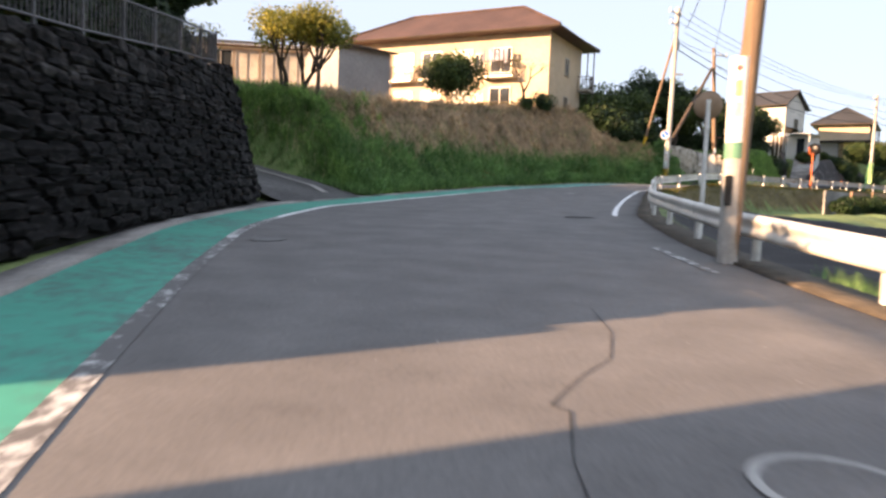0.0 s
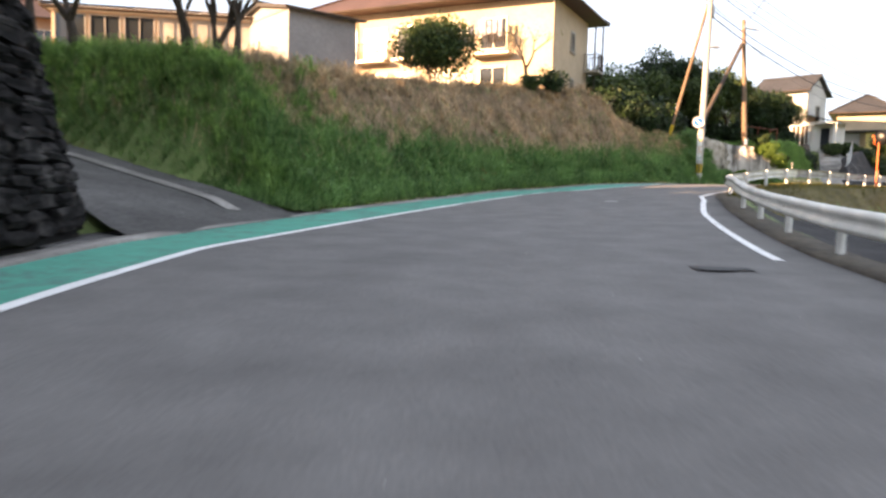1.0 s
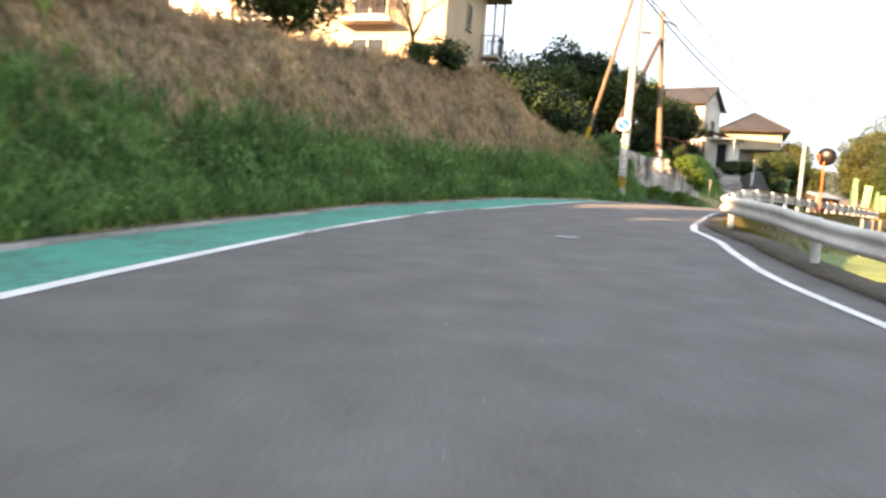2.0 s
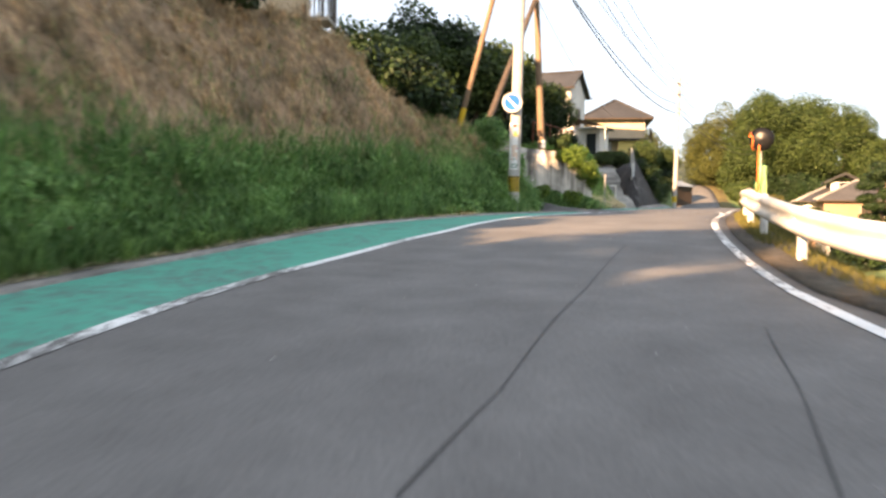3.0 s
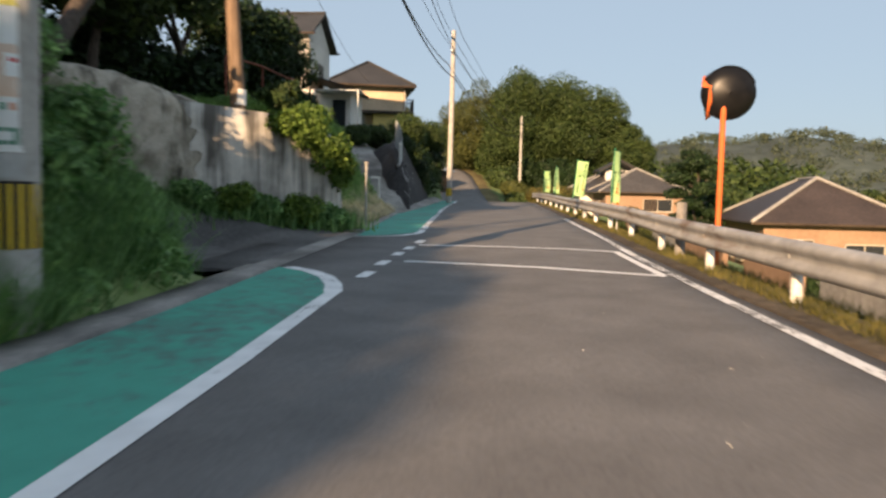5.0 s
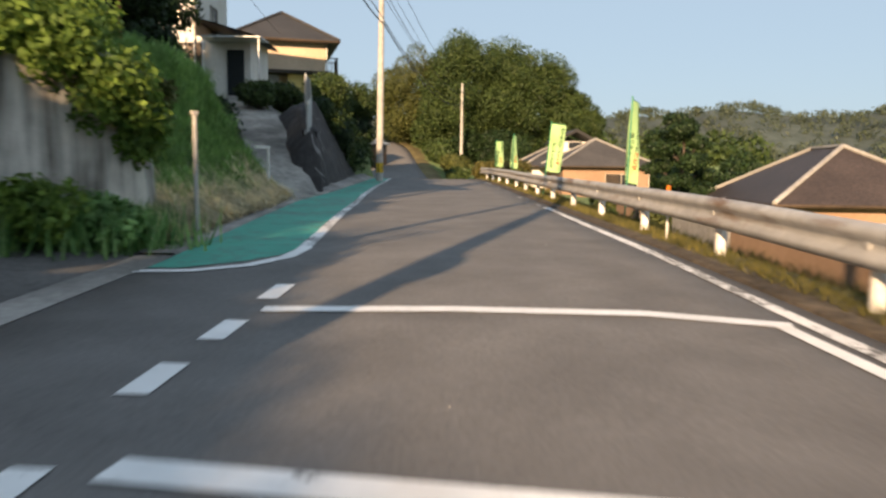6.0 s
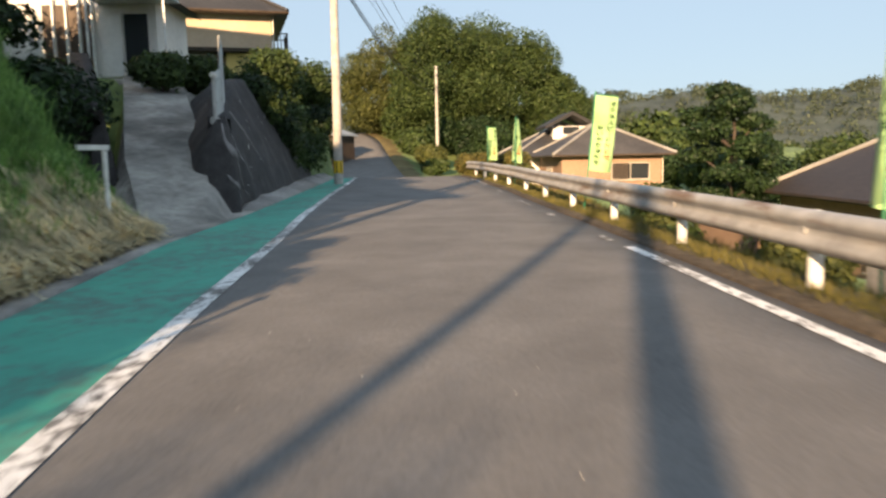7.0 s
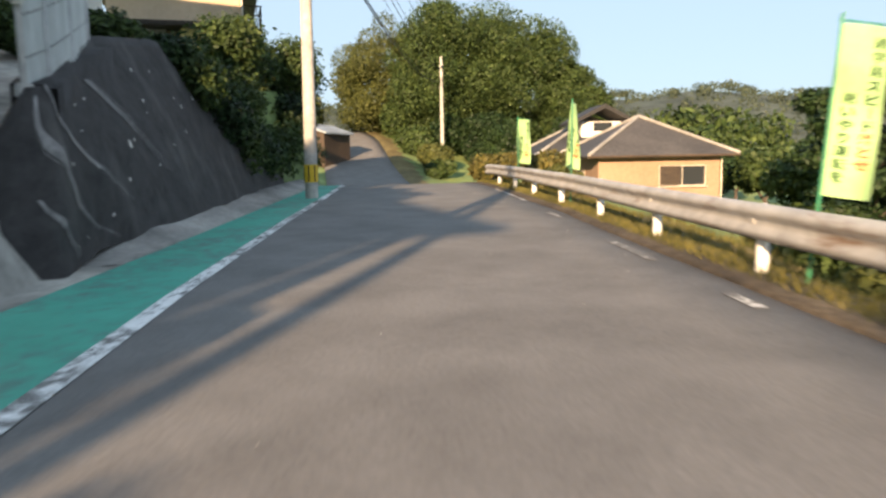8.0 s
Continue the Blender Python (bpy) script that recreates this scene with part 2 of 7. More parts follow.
# leaf green greyed so that the hill woods look hazy
LEAF_HAZED = leaf_mat("hazed_distant_leaves", (0.040, 0.056, 0.038), (0.10, 0.125, 0.082), 0.2)
LEAF_LIGHT = leaf_mat("young_yellow_leaves", (0.16, 0.17, 0.03), (0.36, 0.34, 0.08), 0.45)
PLASTER = mat("cream_plaster", (0.54, 0.42, 0.29), (0.61, 0.49, 0.35), scale=5.0, big=0.5, amount=0.15, rough=0.85, bump=0.15)
# grey render made darker: the shade on the grey house is in its colour
PLASTER_GREY_SHADED = mat("shade_darkened_grey_plaster", (0.27, 0.26, 0.255), (0.34, 0.33, 0.32), scale=5.0, big=0.4, amount=0.2, rough=0.85, bump=0.15)
PLASTER_TAN = mat("tan_plaster", (0.29, 0.19, 0.125), (0.35, 0.235, 0.16), scale=5.0, big=0.5, amount=0.2, rough=0.85, bump=0.15)
PLASTER_WHITE = mat("white_plaster", (0.66, 0.64, 0.60), (0.76, 0.74, 0.70), scale=5.0, big=0.5, amount=0.15, rough=0.8, bump=0.1)
PLASTER_YELLOW = mat("yellow_plaster", (0.62, 0.48, 0.16), (0.70, 0.56, 0.22), scale=5.0, big=0.5, amount=0.12, rough=0.8, bump=0.1)
ROOF_RED = tile_mat("red_brown_roof_tiles", (0.062, 0.036, 0.028), (0.105, 0.060, 0.046))
ROOF_BROWN = tile_mat("dark_brown_roof_tiles", (0.034, 0.026, 0.023), (0.068, 0.052, 0.046))
ROOF_GREY = tile_mat("grey_roof_tiles", (0.042, 0.039, 0.038), (0.088, 0.083, 0.079))
SHEET_ROOF = mat("blue_grey_sheet_roof", (0.30, 0.34, 0.38), (0.40, 0.44, 0.48), scale=3.0, rough=0.5, bump=0.1)
PANEL = mat("milky_corrugated_panel", (0.42, 0.45, 0.45), (0.55, 0.58, 0.58), scale=5.0, big=0.9, amount=0.35, rough=0.35, bump=0.1, stretch=(2, 2, 0.4))
EARTH = streaked("stained_stony_earth", (0.34, 0.30, 0.23), (0.58, 0.53, 0.44), (0.09, 0.08, 0.06), (2.4, 2.4, 0.5), 0.47, 0.60, 0.9, 0.9)
ROOF_DARK = tile_mat("slate_dark_roof_tiles", (0.028, 0.028, 0.030), (0.058, 0.057, 0.058))
RIDGE = mat("pale_ridge_mortar", (0.30, 0.29, 0.27), (0.42, 0.40, 0.37), bump=0.2)
TRIM = mat("dark_trim", (0.05, 0.035, 0.025), (0.09, 0.065, 0.045), rough=0.6, bump=0.1)
FRAME = mat("aluminium_frame", (0.40, 0.36, 0.30), (0.55, 0.50, 0.42), rough=0.4, metallic=0.3, bump=0.0)
GLASS, _nt, _b, _l = nodes_of("window_glass")
_b.inputs["Base Color"].default_value, _b.inputs["Roughness"].default_value, _b.inputs["Specular IOR Level"].default_value = (0.03, 0.035, 0.04, 1), 0.08, 0.8
CURTAIN = mat("pale_curtain_glass", (0.42, 0.38, 0.31), (0.55, 0.50, 0.42), scale=3.0, rough=0.3, spec=0.6, bump=0.0)
FLAG = mat("lime_flag_cloth", (0.37, 0.58, 0.23), (0.45, 0.66, 0.32), scale=3.0, amount=0.15, rough=0.8, bump=0.1)
FLAG_INK = mat("dark_green_print", (0.015, 0.055, 0.02), (0.025, 0.08, 0.03), rough=0.8, bump=0.0)
FLAG_RED = mat("red_flag_print", (0.50, 0.06, 0.02), (0.58, 0.09, 0.03), rough=0.8, bump=0.0)
FLAG_POLE = mat("green_flag_pole", (0.02, 0.20, 0.10), (0.03, 0.26, 0.13), rough=0.4, bump=0.0)
REFLECTOR = mat("orange_reflector", (0.75, 0.22, 0.02), (0.85, 0.28, 0.03), rough=0.3, bump=0.0)
VERGE_DIRT = mat("roadside_dirt", (0.05, 0.042, 0.032), (0.14, 0.115, 0.085), scale=7.0, big=0.6, amount=0.5, bump=0.8, bscale=30.0, depth=0.04)
MIRROR_TAN = mat("faded_tan_shell", (0.30, 0.20, 0.13), (0.42, 0.29, 0.19), scale=5.0, amount=0.3, rough=0.6, bump=0.05)
FENCE_GREY = mat("dull_fence_steel", (0.10, 0.105, 0.11), (0.20, 0.20, 0.21), scale=8.0, rough=0.5, metallic=0.3, bump=0.1)
IRON = mat("worn_iron_lid", (0.13, 0.128, 0.125), (0.20, 0.195, 0.19), scale=20.0, rough=0.6, bump=0.5, bscale=60.0)
WORN_LID = mat("pale_worn_lid", (0.24, 0.24, 0.235), (0.36, 0.355, 0.345), scale=14.0, rough=0.6, bump=0.5, bscale=50.0)
PALE_RING = mat("pale_ring", (0.38, 0.37, 0.35), (0.52, 0.51, 0.48), scale=12.0, bump=0.2)
RUST = mat("rusty_pipe", (0.16, 0.05, 0.03), (0.28, 0.09, 0.06), scale=9.0, bump=0.3)
PEBBLE = mat("pale_grit", (0.40, 0.39, 0.37), (0.60, 0.59, 0.56), bump=0.1)
LAUNDRY = mat("laundry_cloth", (0.10, 0.10, 0.14), (0.5, 0.5, 0.55), scale=2.5, bump=0.1)

# ---- building helpers ----


def place_mesh(name, me, parent=None, label=""):
    ob = new(name, me)
    if parent is not None:
        ob.parent = parent
    if label:
        ob["label"] = label
    return ob


def part(name, bm, material, parent=None, label="", smooth=False):
    """Links a bmesh as one mesh object under a thing or a part."""
    me = bpy.data.meshes.new(name)
    bmesh.ops.recalc_face_normals(bm, faces=bm.faces)
    bm.to_mesh(me)
    bm.free()
    if smooth:
        for p in me.polygons:
            p.use_smooth = True
    me.materials.append(material)
    return place_mesh(name, me, parent, label)


def thing(name, m, label, category, group="", kind=""):
    ob = new(name)
    ob.matrix_world = m
    return tagged(ob, label, category, group, kind)


def box(bm, c, size, m=None, bevel=0.0):
    r = bmesh.ops.create_cube(bm, size=1.0)
    bmesh.ops.scale(bm, vec=size, verts=r["verts"])
    bmesh.ops.translate(bm, vec=c, verts=r["verts"])
    if m is not None:
        bmesh.ops.transform(bm, matrix=m, verts=r["verts"])
    if bevel:
        bmesh.ops.bevel(bm, geom=list({e for v in r["verts"] for e in v.link_edges}), offset=bevel, segments=2, affect="EDGES")
    return r["verts"]


def boxed(c, size, bevel=0.0, m=None):
    bm = bmesh.new()
    box(bm, c, size, m, bevel)
    return bm


def tube(points, radii, sides=8, cap=True):
    """A tube along points with a radius at each."""
    bm = bmesh.new()
    pts = [Vector(p) for p in points]
    if not hasattr(radii, "__len__"):
        radii = [radii] * len(pts)
    rings = []
    for i, p in enumerate(pts):
        way = (pts[min(i + 1, len(pts) - 1)] - pts[max(i - 1, 0)]).normalized()
        side = way.cross(Vector((0, 0, 1)) if abs(way.z) < 0.95 else Vector((1, 0, 0))).normalized()
        up = side.cross(way)
        rings.append([bm.verts.new(p + (side * math.cos(a) + up * math.sin(a)) * radii[i]) for a in (2 * math.pi * k / sides for k in range(sides))])
    for a, b in zip(rings, rings[1:]):
        for k in range(sides):
            bm.faces.new((a[k], a[(k + 1) % sides], b[(k + 1) % sides], b[k]))
    if cap:
        bm.faces.new(rings[0])
        bm.faces.new(rings[-1])
    return bm


def join_bm(target, source):
    me = bpy.data.meshes.new("tmp")
    source.to_mesh(me)
    source.free()
    target.from_mesh(me)
    bpy.data.meshes.remove(me)
    return target


def quads_mesh(name, v, material, per=4):
    """A mesh of separate faces, per corners each, from an array of corners."""
    n = len(v) // per
    me = bpy.data.meshes.new(name)
    me.vertices.add(len(v))
    me.vertices.foreach_set("co", np.asarray(v, dtype=np.float32).ravel())
    me.loops.add(n * per)
    me.loops.foreach_set("vertex_index", np.arange(n * per, dtype=np.int32))
    me.polygons.add(n)
    me.polygons.foreach_set("loop_start", np.arange(0, n * per, per, dtype=np.int32))
    me.polygons.foreach_set("loop_total", np.full(n, per, dtype=np.int32))
    me.update(calc_edges=True)
    me.materials.append(material)
    return me


def sheet_mesh(name, grid, materials, pick=None):
    """A mesh from a grid of places (rows, columns, 3); pick: the material's number for each face."""
    r, c, _ = grid.shape
    idx = np.arange(r * c).reshape(r, c)
    f = np.stack([idx[:-1, :-1], idx[:-1, 1:], idx[1:, 1:], idx[1:, :-1]], -1).reshape(-1, 4)
    n = len(f)
    me = bpy.data.meshes.new(name)
    me.vertices.add(r * c)
    me.vertices.foreach_set("co", grid.reshape(-1).astype(np.float32))
    me.loops.add(n * 4)
    me.loops.foreach_set("vertex_index", f.ravel().astype(np.int32))
    me.polygons.add(n)
    me.polygons.foreach_set("loop_start", np.arange(0, n * 4, 4, dtype=np.int32))
    me.polygons.foreach_set("loop_total", np.full(n, 4, dtype=np.int32))
    me.polygons.foreach_set("use_smooth", np.ones(n, dtype=bool))
    me.update(calc_edges=True)
    for m in materials:
        me.materials.append(m)
    if pick is not None:
        me.polygons.foreach_set("material_index", pick.ravel().astype(np.int32))
    return me


# ---- the road's line: where the road runs and how it climbs ----
LINE = [(0.1, -30, -2.6), (0.0, -12, -1.75), (-0.07, 0.11, -1.28), (-0.22, 4.53, -1.09), (-0.23, 9.47, -0.84), (0.12, 14.18, -0.59), (3.76, 28.5, 0.2),
        (5.73, 32.34, 0.57), (7.91, 35.72, 0.79), (10.59, 39.2, 1.13), (13.3, 42.13, 1.32), (22.05, 50.53, 1.56), (25.06, 53.33, 1.68), (27.75, 55.82, 1.74),
        (30.76, 58.55, 1.80), (38, 65.2, 1.95), (45.5, 72.1, 2.15), (52, 78.5, 2.15), (60, 87.2, 1.3), (68, 96.6, 1.5), (75, 105, 2.9), (80, 111, 4.4), (83.5, 115.5, 5.6), (87, 121, 6.6), (92, 130, 7.0)]


def smooth_line(points, n=24):
    P = np.array(points, float)
    P = np.vstack([2 * P[0] - P[1], P, 2 * P[-1] - P[-2]])
    out = []
    for i in range(1, len(P) - 2):
        p0, p1, p2, p3 = P[i - 1:i + 3]
        t1 = np.linalg.norm(p1 - p0) ** 0.5
        t2 = t1 + np.linalg.norm(p2 - p1) ** 0.5
        t3 = t2 + np.linalg.norm(p3 - p2) ** 0.5
        for t in np.linspace(t1, t2, n, endpoint=False):
            a1, a2, a3 = (t1 - t) / t1 * p0 + t / t1 * p1, (t2 - t) / (t2 - t1) * p1 + (t - t1) / (t2 - t1) * p2, (t3 - t) / (t3 - t2) * p2 + (t - t2) / (t3 - t2) * p3
            b1, b2 = (t2 - t) / t2 * a1 + t / t2 * a2, (t3 - t) / (t3 - t1) * a2 + (t - t1) / (t3 - t1) * a3
            out.append((t2 - t) / (t2 - t1) * b1 + (t - t1) / (t2 - t1) * b2)
    return np.array(out + [P[-2]])


RAW = smooth_line(LINE)
_s = np.r_[0, np.cumsum(np.hypot(*np.diff(RAW[:, :2], axis=0).T))]
_s -= _s[2 * 24]
ROAD_S = np.arange(_s[0], _s[-1], 0.5)
ROAD_P = np.stack([np.interp(ROAD_S, _s, RAW[:, k]) for k in range(3)], 1)
_k = np.ones(7) / 7
ROAD_P[3:-3, 2] = np.convolve(ROAD_P[:, 2], _k, "valid")
_d = np.gradient(ROAD_P[:, :2], axis=0)
ROAD_T = _d / np.linalg.norm(_d, axis=1)[:, None]


def road_at(s, o, dz=0.0):
    """World places at s along the road and o to its right."""
    s, o = np.broadcast_arrays(np.asarray(s, float), np.asarray(o, float))
    x, y, z, tx, ty = (np.interp(s, ROAD_S, a) for a in (ROAD_P[:, 0], ROAD_P[:, 1], ROAD_P[:, 2], ROAD_T[:, 0], ROAD_T[:, 1]))
    return np.stack([x + ty * o, y - tx * o, z + dz], -1)


def road_coords(x, y):
    """s, o and the road's height for places."""
    x, y = np.ravel(np.asarray(x, float)), np.ravel(np.asarray(y, float))
    s, o, z = np.empty_like(x), np.empty_like(x), np.empty_like(x)
    for a in range(0, len(x), 20000):
        b = slice(a, a + 20000)
        d = (x[b, None] - ROAD_P[None, :, 0]) ** 2 + (y[b, None] - ROAD_P[None, :, 1]) ** 2
        i = np.argmin(d, 1)
        vx, vy = x[b] - ROAD_P[i, 0], y[b] - ROAD_P[i, 1]
        s[b] = ROAD_S[i] + np.clip(vx * ROAD_T[i, 0] + vy * ROAD_T[i, 1], -0.5, 0.5)
        side = vx * ROAD_T[i, 1] - vy * ROAD_T[i, 0]
        o[b] = np.sign(side) * np.sqrt(d[np.arange(len(i)), i])
        z[b] = np.interp(s[b], ROAD_S, ROAD_P[:, 2])
    return s, o, z


def table(*pairs):
    xs, ys = [p[0] for p in pairs], [p[1] for p in pairs]
    return lambda s: np.interp(s, xs, ys)


LEFT_LINE = table((-30, -1.5), (0, -1.05), (3, -1.58), (7.5, -2.41), (12, -3.25), (15, -3.7), (18, -4.05), (20, -3.85), (25, -3.4), (32.5, -2.65), (36, -2.5), (39.5, -2.08), (41, -1.82), (44, -1.72), (47, -1.6), (50, -1.5), (95, -1.5))
LEFT_EDGE = table((-30, -2.9), (0, -2.55), (6, -3.37), (9, -3.9), (12, -4.45), (15, -4.95), (18, -5.3), (21, -5.2), (24, -5.0), (27, -4.7), (31, -4.25), (36, -4.15), (41, -3.8), (43, -3.36), (44.5, -3.05), (46, -2.88), (48, -2.85), (50, -2.76), (52, -2.7), (57, -2.7),
                  (61, -2.65), (64.5, -2.84), (68, -3.1), (72, -3.35), (76, -3.25), (95, -3.25), (160, -3.0))
LINE_AFTER = table((61.4, -1.4), (64, -1.5), (68, -1.72), (72, -1.87), (76, -2.08), (82, -2.22), (95, -2.3), (130, -2.3))
RIGHT_LINE = table((-30, 3.3), (0, 3.7), (10, 3.58), (15, 3.42), (20, 3.25), (26, 3.3), (30, 3.25), (32, 3.08), (34, 2.66), (36, 2.6), (42, 2.65), (130, 2.6))
RAIL_AT = table((-30, 4.3), (0, 4.5), (12, 4.5), (15, 4.4), (20, 4.15), (25, 4.25), (28, 4.28), (30, 4.12), (32, 3.85), (34, 3.4), (36, 3.13), (44, 3.2), (83, 3.15), (86, 3.0), (100, 2.9))

# ---- the ground ----
PLATEAU = table((-30, 2.2), (0, 2.0), (9, 2.6), (17, 3.3), (24, 3.2), (30, 3.6), (36, 3.9), (40, 4.15), (44.2, 4.4), (45.4, 3.8), (46.5, 3.1), (47.6, 2.65), (53.3, 2.6), (55.0, 0.25), (62.0, 0.5), (63.0, 2.4), (64.5, 3.1), (66, 3.2), (69.0, 2.9), (71.2, 2.8), (72.3, 1.8), (73.1, 0.4), (77, 0.3), (95, 0.3), (100, 1.5), (110, 1.6), (150, 2.0))
BANK_WIDTH = table((-30, 0.9), (19, 0.9), (22, 1.8), (25, 2.3), (44, 2.5), (46, 2.2), (48, 1.9), (54, 1.9), (58, 2.2), (62, 2.6), (64, 3.3), (68, 3.0), (70, 2.3), (72.5, 1.7), (76, 1.6), (92, 1.6), (97, 3.5), (160, 5.0))
BANK_START = table((-30, 1.3), (19, 1.3), (22, 0.3), (60, 0.2), (64, 0.05), (74, 0.1), (77, 1.0), (90, 1.0), (94, 0.4))

# lanes that leave the road to its left: a start, an end, half width, heights at both
# the fourth is unseen, laid along the sun's way to let light through
LANES = [((-3.6, 22.6, -0.12), (-24.0, 35.0, 4.6), 1.9, 0.7), ((17.8, 53.2, 1.46), (4.0, 57.0, 2.6), 2.0, 0.2), ((31.36, 64.2, 1.88), (37.3, 75.68, 5.75), 0.85, -0.25), ((-3.9, 2.1, -1.2), (-45.0, -17.8, -0.4), 0.65, 0.0)]

# level ground held up by walls: outlines (clockwise seen from above), heights, softness of the edge
TERRACES = [([(12.0, 60.3), (13.0, 68.0), (25.0, 66.0), (23.9, 57.4), (20.6, 57.3), (16.8, 58.2)], 4.45, 0.5), ([(36.9, 71.9), (38.0, 75.4), (44.0, 87.0), (50.5, 85.0), (43.5, 78.0)], 5.1, 0.5), ([(22.4, 61.0), (23.0, 70.0), (34.6, 78.0), (35.1, 76.4), (30.6, 66.3), (29.4, 63.6), (26.6, 61.4)], 5.0, 1.7), ([(33.0, 76.0), (33.6, 92.0), (56.0, 92.0), (50.5, 81.6), (39.0, 74.9)], 5.75, 0.9)]


def sstep(a, b, x):
    t = np.clip((x - a) / (b - a), 0, 1)
    return t * t * (3 - 2 * t)


def wavy(x, y, f, seed=0.0):
    """A cheap smooth unevenness, -1 to 1."""
    return (np.sin(x * f + 1.3 * seed) * np.cos(y * f * 1.13 + seed) + 0.6 * np.sin((x + y) * f * 1.9 + 2 * seed) + 0.4 * np.cos((x - 1.7 * y) * f * 2.7 + seed)) / 2


def ground_height(x, y, base=False):
    """The ground's height; base: under roads and lanes it lies a little lower."""
    shape = np.shape(x)
    x, y = np.ravel(np.asarray(x, float)), np.ravel(np.asarray(y, float))
    s, o, zr = road_coords(x, y)
    r = o - RAIL_AT(s) - 0.15
    inner = 1 - sstep(31, 38, s)
    drop = inner * (0.45 * sstep(0, 1.6, r) + 0.5 * sstep(1.6, 9, r)) + (1 - inner) * (1.5 * sstep(0.3, np.where(s < 78, 1.7, 4.5), r) + 1.7 * sstep(4.5, 12, r)) * (1 - 0.45 * sstep(86, 100, s))
    d = LEFT_EDGE(s) - 0.35 - o
    t = np.clip((d - BANK_START(s)) / BANK_WIDTH(s), 0, None)
    rise = PLATEAU(s) * (sstep(0, 1, t) * 0.35 + np.clip(t, 0, 1) * 0.65)
    beyond = np.clip(d - BANK_START(s) - BANK_WIDTH(s), 0, None)
    on_bank = sstep(22, 30, s) * (1 - sstep(44, 46, s))
    rise += np.clip(beyond, 0, 12) * 0.05 + np.clip(beyond, 0, 4.5) * np.interp(s, [22, 30, 36, 41], [0.05, 0.08, 0.08, 0.08]) * on_bank
    rough_left = np.where(d > 0.3, (0.16 * wavy(x, y, 1.1) + 0.06 * wavy(x, y, 3.1, 5.0)) * sstep(0.3, 2.0, d), 0) + np.where(r > 0.8, 0.12 * wavy(x, y, 0.8, 2.0), 0)
    z = zr + np.where(r > 0, -drop, 0) + np.where(d > 0, rise, 0) + rough_left
    for a, b, half, taper in LANES:
        ax, ay, az = a
        ux, uy = b[0] - ax, b[1] - ay
        length = math.hypot(ux, uy)
        ux, uy = ux / length, uy / length
        along = (x - ax) * ux + (y - ay) * uy
        across = np.abs((x - ax) * uy - (y - ay) * ux)
        lane = az + (b[2] - az) * np.clip(along / length, 0, 1)
        wide = half + taper * np.clip(1 - along / 4, 0, 1.6)
        w = (1 - sstep(wide, wide + (0.25 if half < 1.5 else 1.1), across)) * sstep(-2.5, -1.0, along) * (1 - sstep(length, length + 3, along)) * (d > -0.2)
        z = z * (1 - w) + (lane - (0.1 if base else 0.0)) * w
    for poly, height, soft in TERRACES:
        inside = np.full(x.shape, 99.0)
        for (px, py), (qx, qy) in zip(poly, poly[1:] + poly[:1]):
            l = math.hypot(qx - px, qy - py)
            inside = np.minimum(inside, ((x - px) * (qy - py) - (y - py) * (qx - px)) / l)
        w = sstep(0.0, soft, inside)
        z = z * (1 - w) + (height + 0.1 * wavy(x, y, 0.9)) * w
    if base:
        mouth = sstep(16.9, 17.4, s) * (1 - sstep(24.4, 25.2, s)) * (1 - sstep(0.7, 1.25, d)) * (d > -0.3)
        z = np.where(mouth > 0, z * (1 - mouth) + np.minimum(z, zr - 0.07) * mouth, z)
        on_road = sstep(-0.25, 0.05, -d - 0.1) * sstep(-0.1, 0.1, -r)
        z = z - 0.12 * on_road
    # far off: the valley and the wooded hills
    R = np.hypot(x - 35, y - 55)
    far = sstep(90, 260, R)
    bearing = np.arctan2(y - 55, x - 35)
    hills = 69 + 3.5 * np.sin(bearing * 7 - 0.3) + 3 * np.sin(bearing * 17) + 2.5 * np.sin(bearing * 41 + 1) + 1.8 * np.sin(bearing * 83) + 10 * np.exp(-((bearing - 0.36) / 0.045) ** 2)
    near_hills = 10 + 5 * np.sin(bearing * 11 + 2) + 4 * np.sin(bearing * 29)
    zfar = -6 + (near_hills) * sstep(230, 430, R) + (hills - near_hills) * sstep(500, 820, R)
    z = z * (1 - far) + zfar * far
    return z.reshape(shape)


dense_x, dense_y = np.arange(-34, 96.01, 0.4), np.arange(-16, 122.01, 0.4)
out = np.array([1.5, 4, 8, 14, 22, 34, 50, 75, 110, 160, 220, 290, 370, 450, 530, 610, 690, 770, 850, 1000, 1400, 2200, 3500])
gx = np.r_[-34 - out[::-1], dense_x, 96 + out]
gy = np.r_[-16 - out[::-1], dense_y, 122 + out]
GX, GY = np.meshgrid(gx, gy)
GZ = ground_height(GX, GY, base=True)
mx, my = (GX[:-1, :-1] + GX[1:, 1:]) / 2, (GY[:-1, :-1] + GY[1:, 1:]) / 2
ms, mo, mz = road_coords(mx, my)
md = LEFT_EDGE(ms) - 0.35 - mo
mr = mo - RAIL_AT(ms)
edge = 0.5 * wavy(mx.ravel(), my.ravel(), 1.7, 4.0)
pick = np.zeros(mx.size, int)
pick[(md > np.interp(ms, [24, 26, 29, 34, 45, 48], [3.4, 2.1, 1.5, 1.1, 1.0, 1.7]) + 0.8 * edge) & (ms > 24.5) & (ms < 54) & ((mx.ravel() + 3.6) * 0.519 + (my.ravel() - 22.6) * 0.854 > 4.3 + edge)] = 1
pick[(md > 0.1) & (ms > 62) & (ms < 72.6) & (md < 0.2 + 0.4 * edge)] = 6
pick[(md > -0.3) & (md < 5) & (ms > 55.4) & (ms < 61.6)] = 7
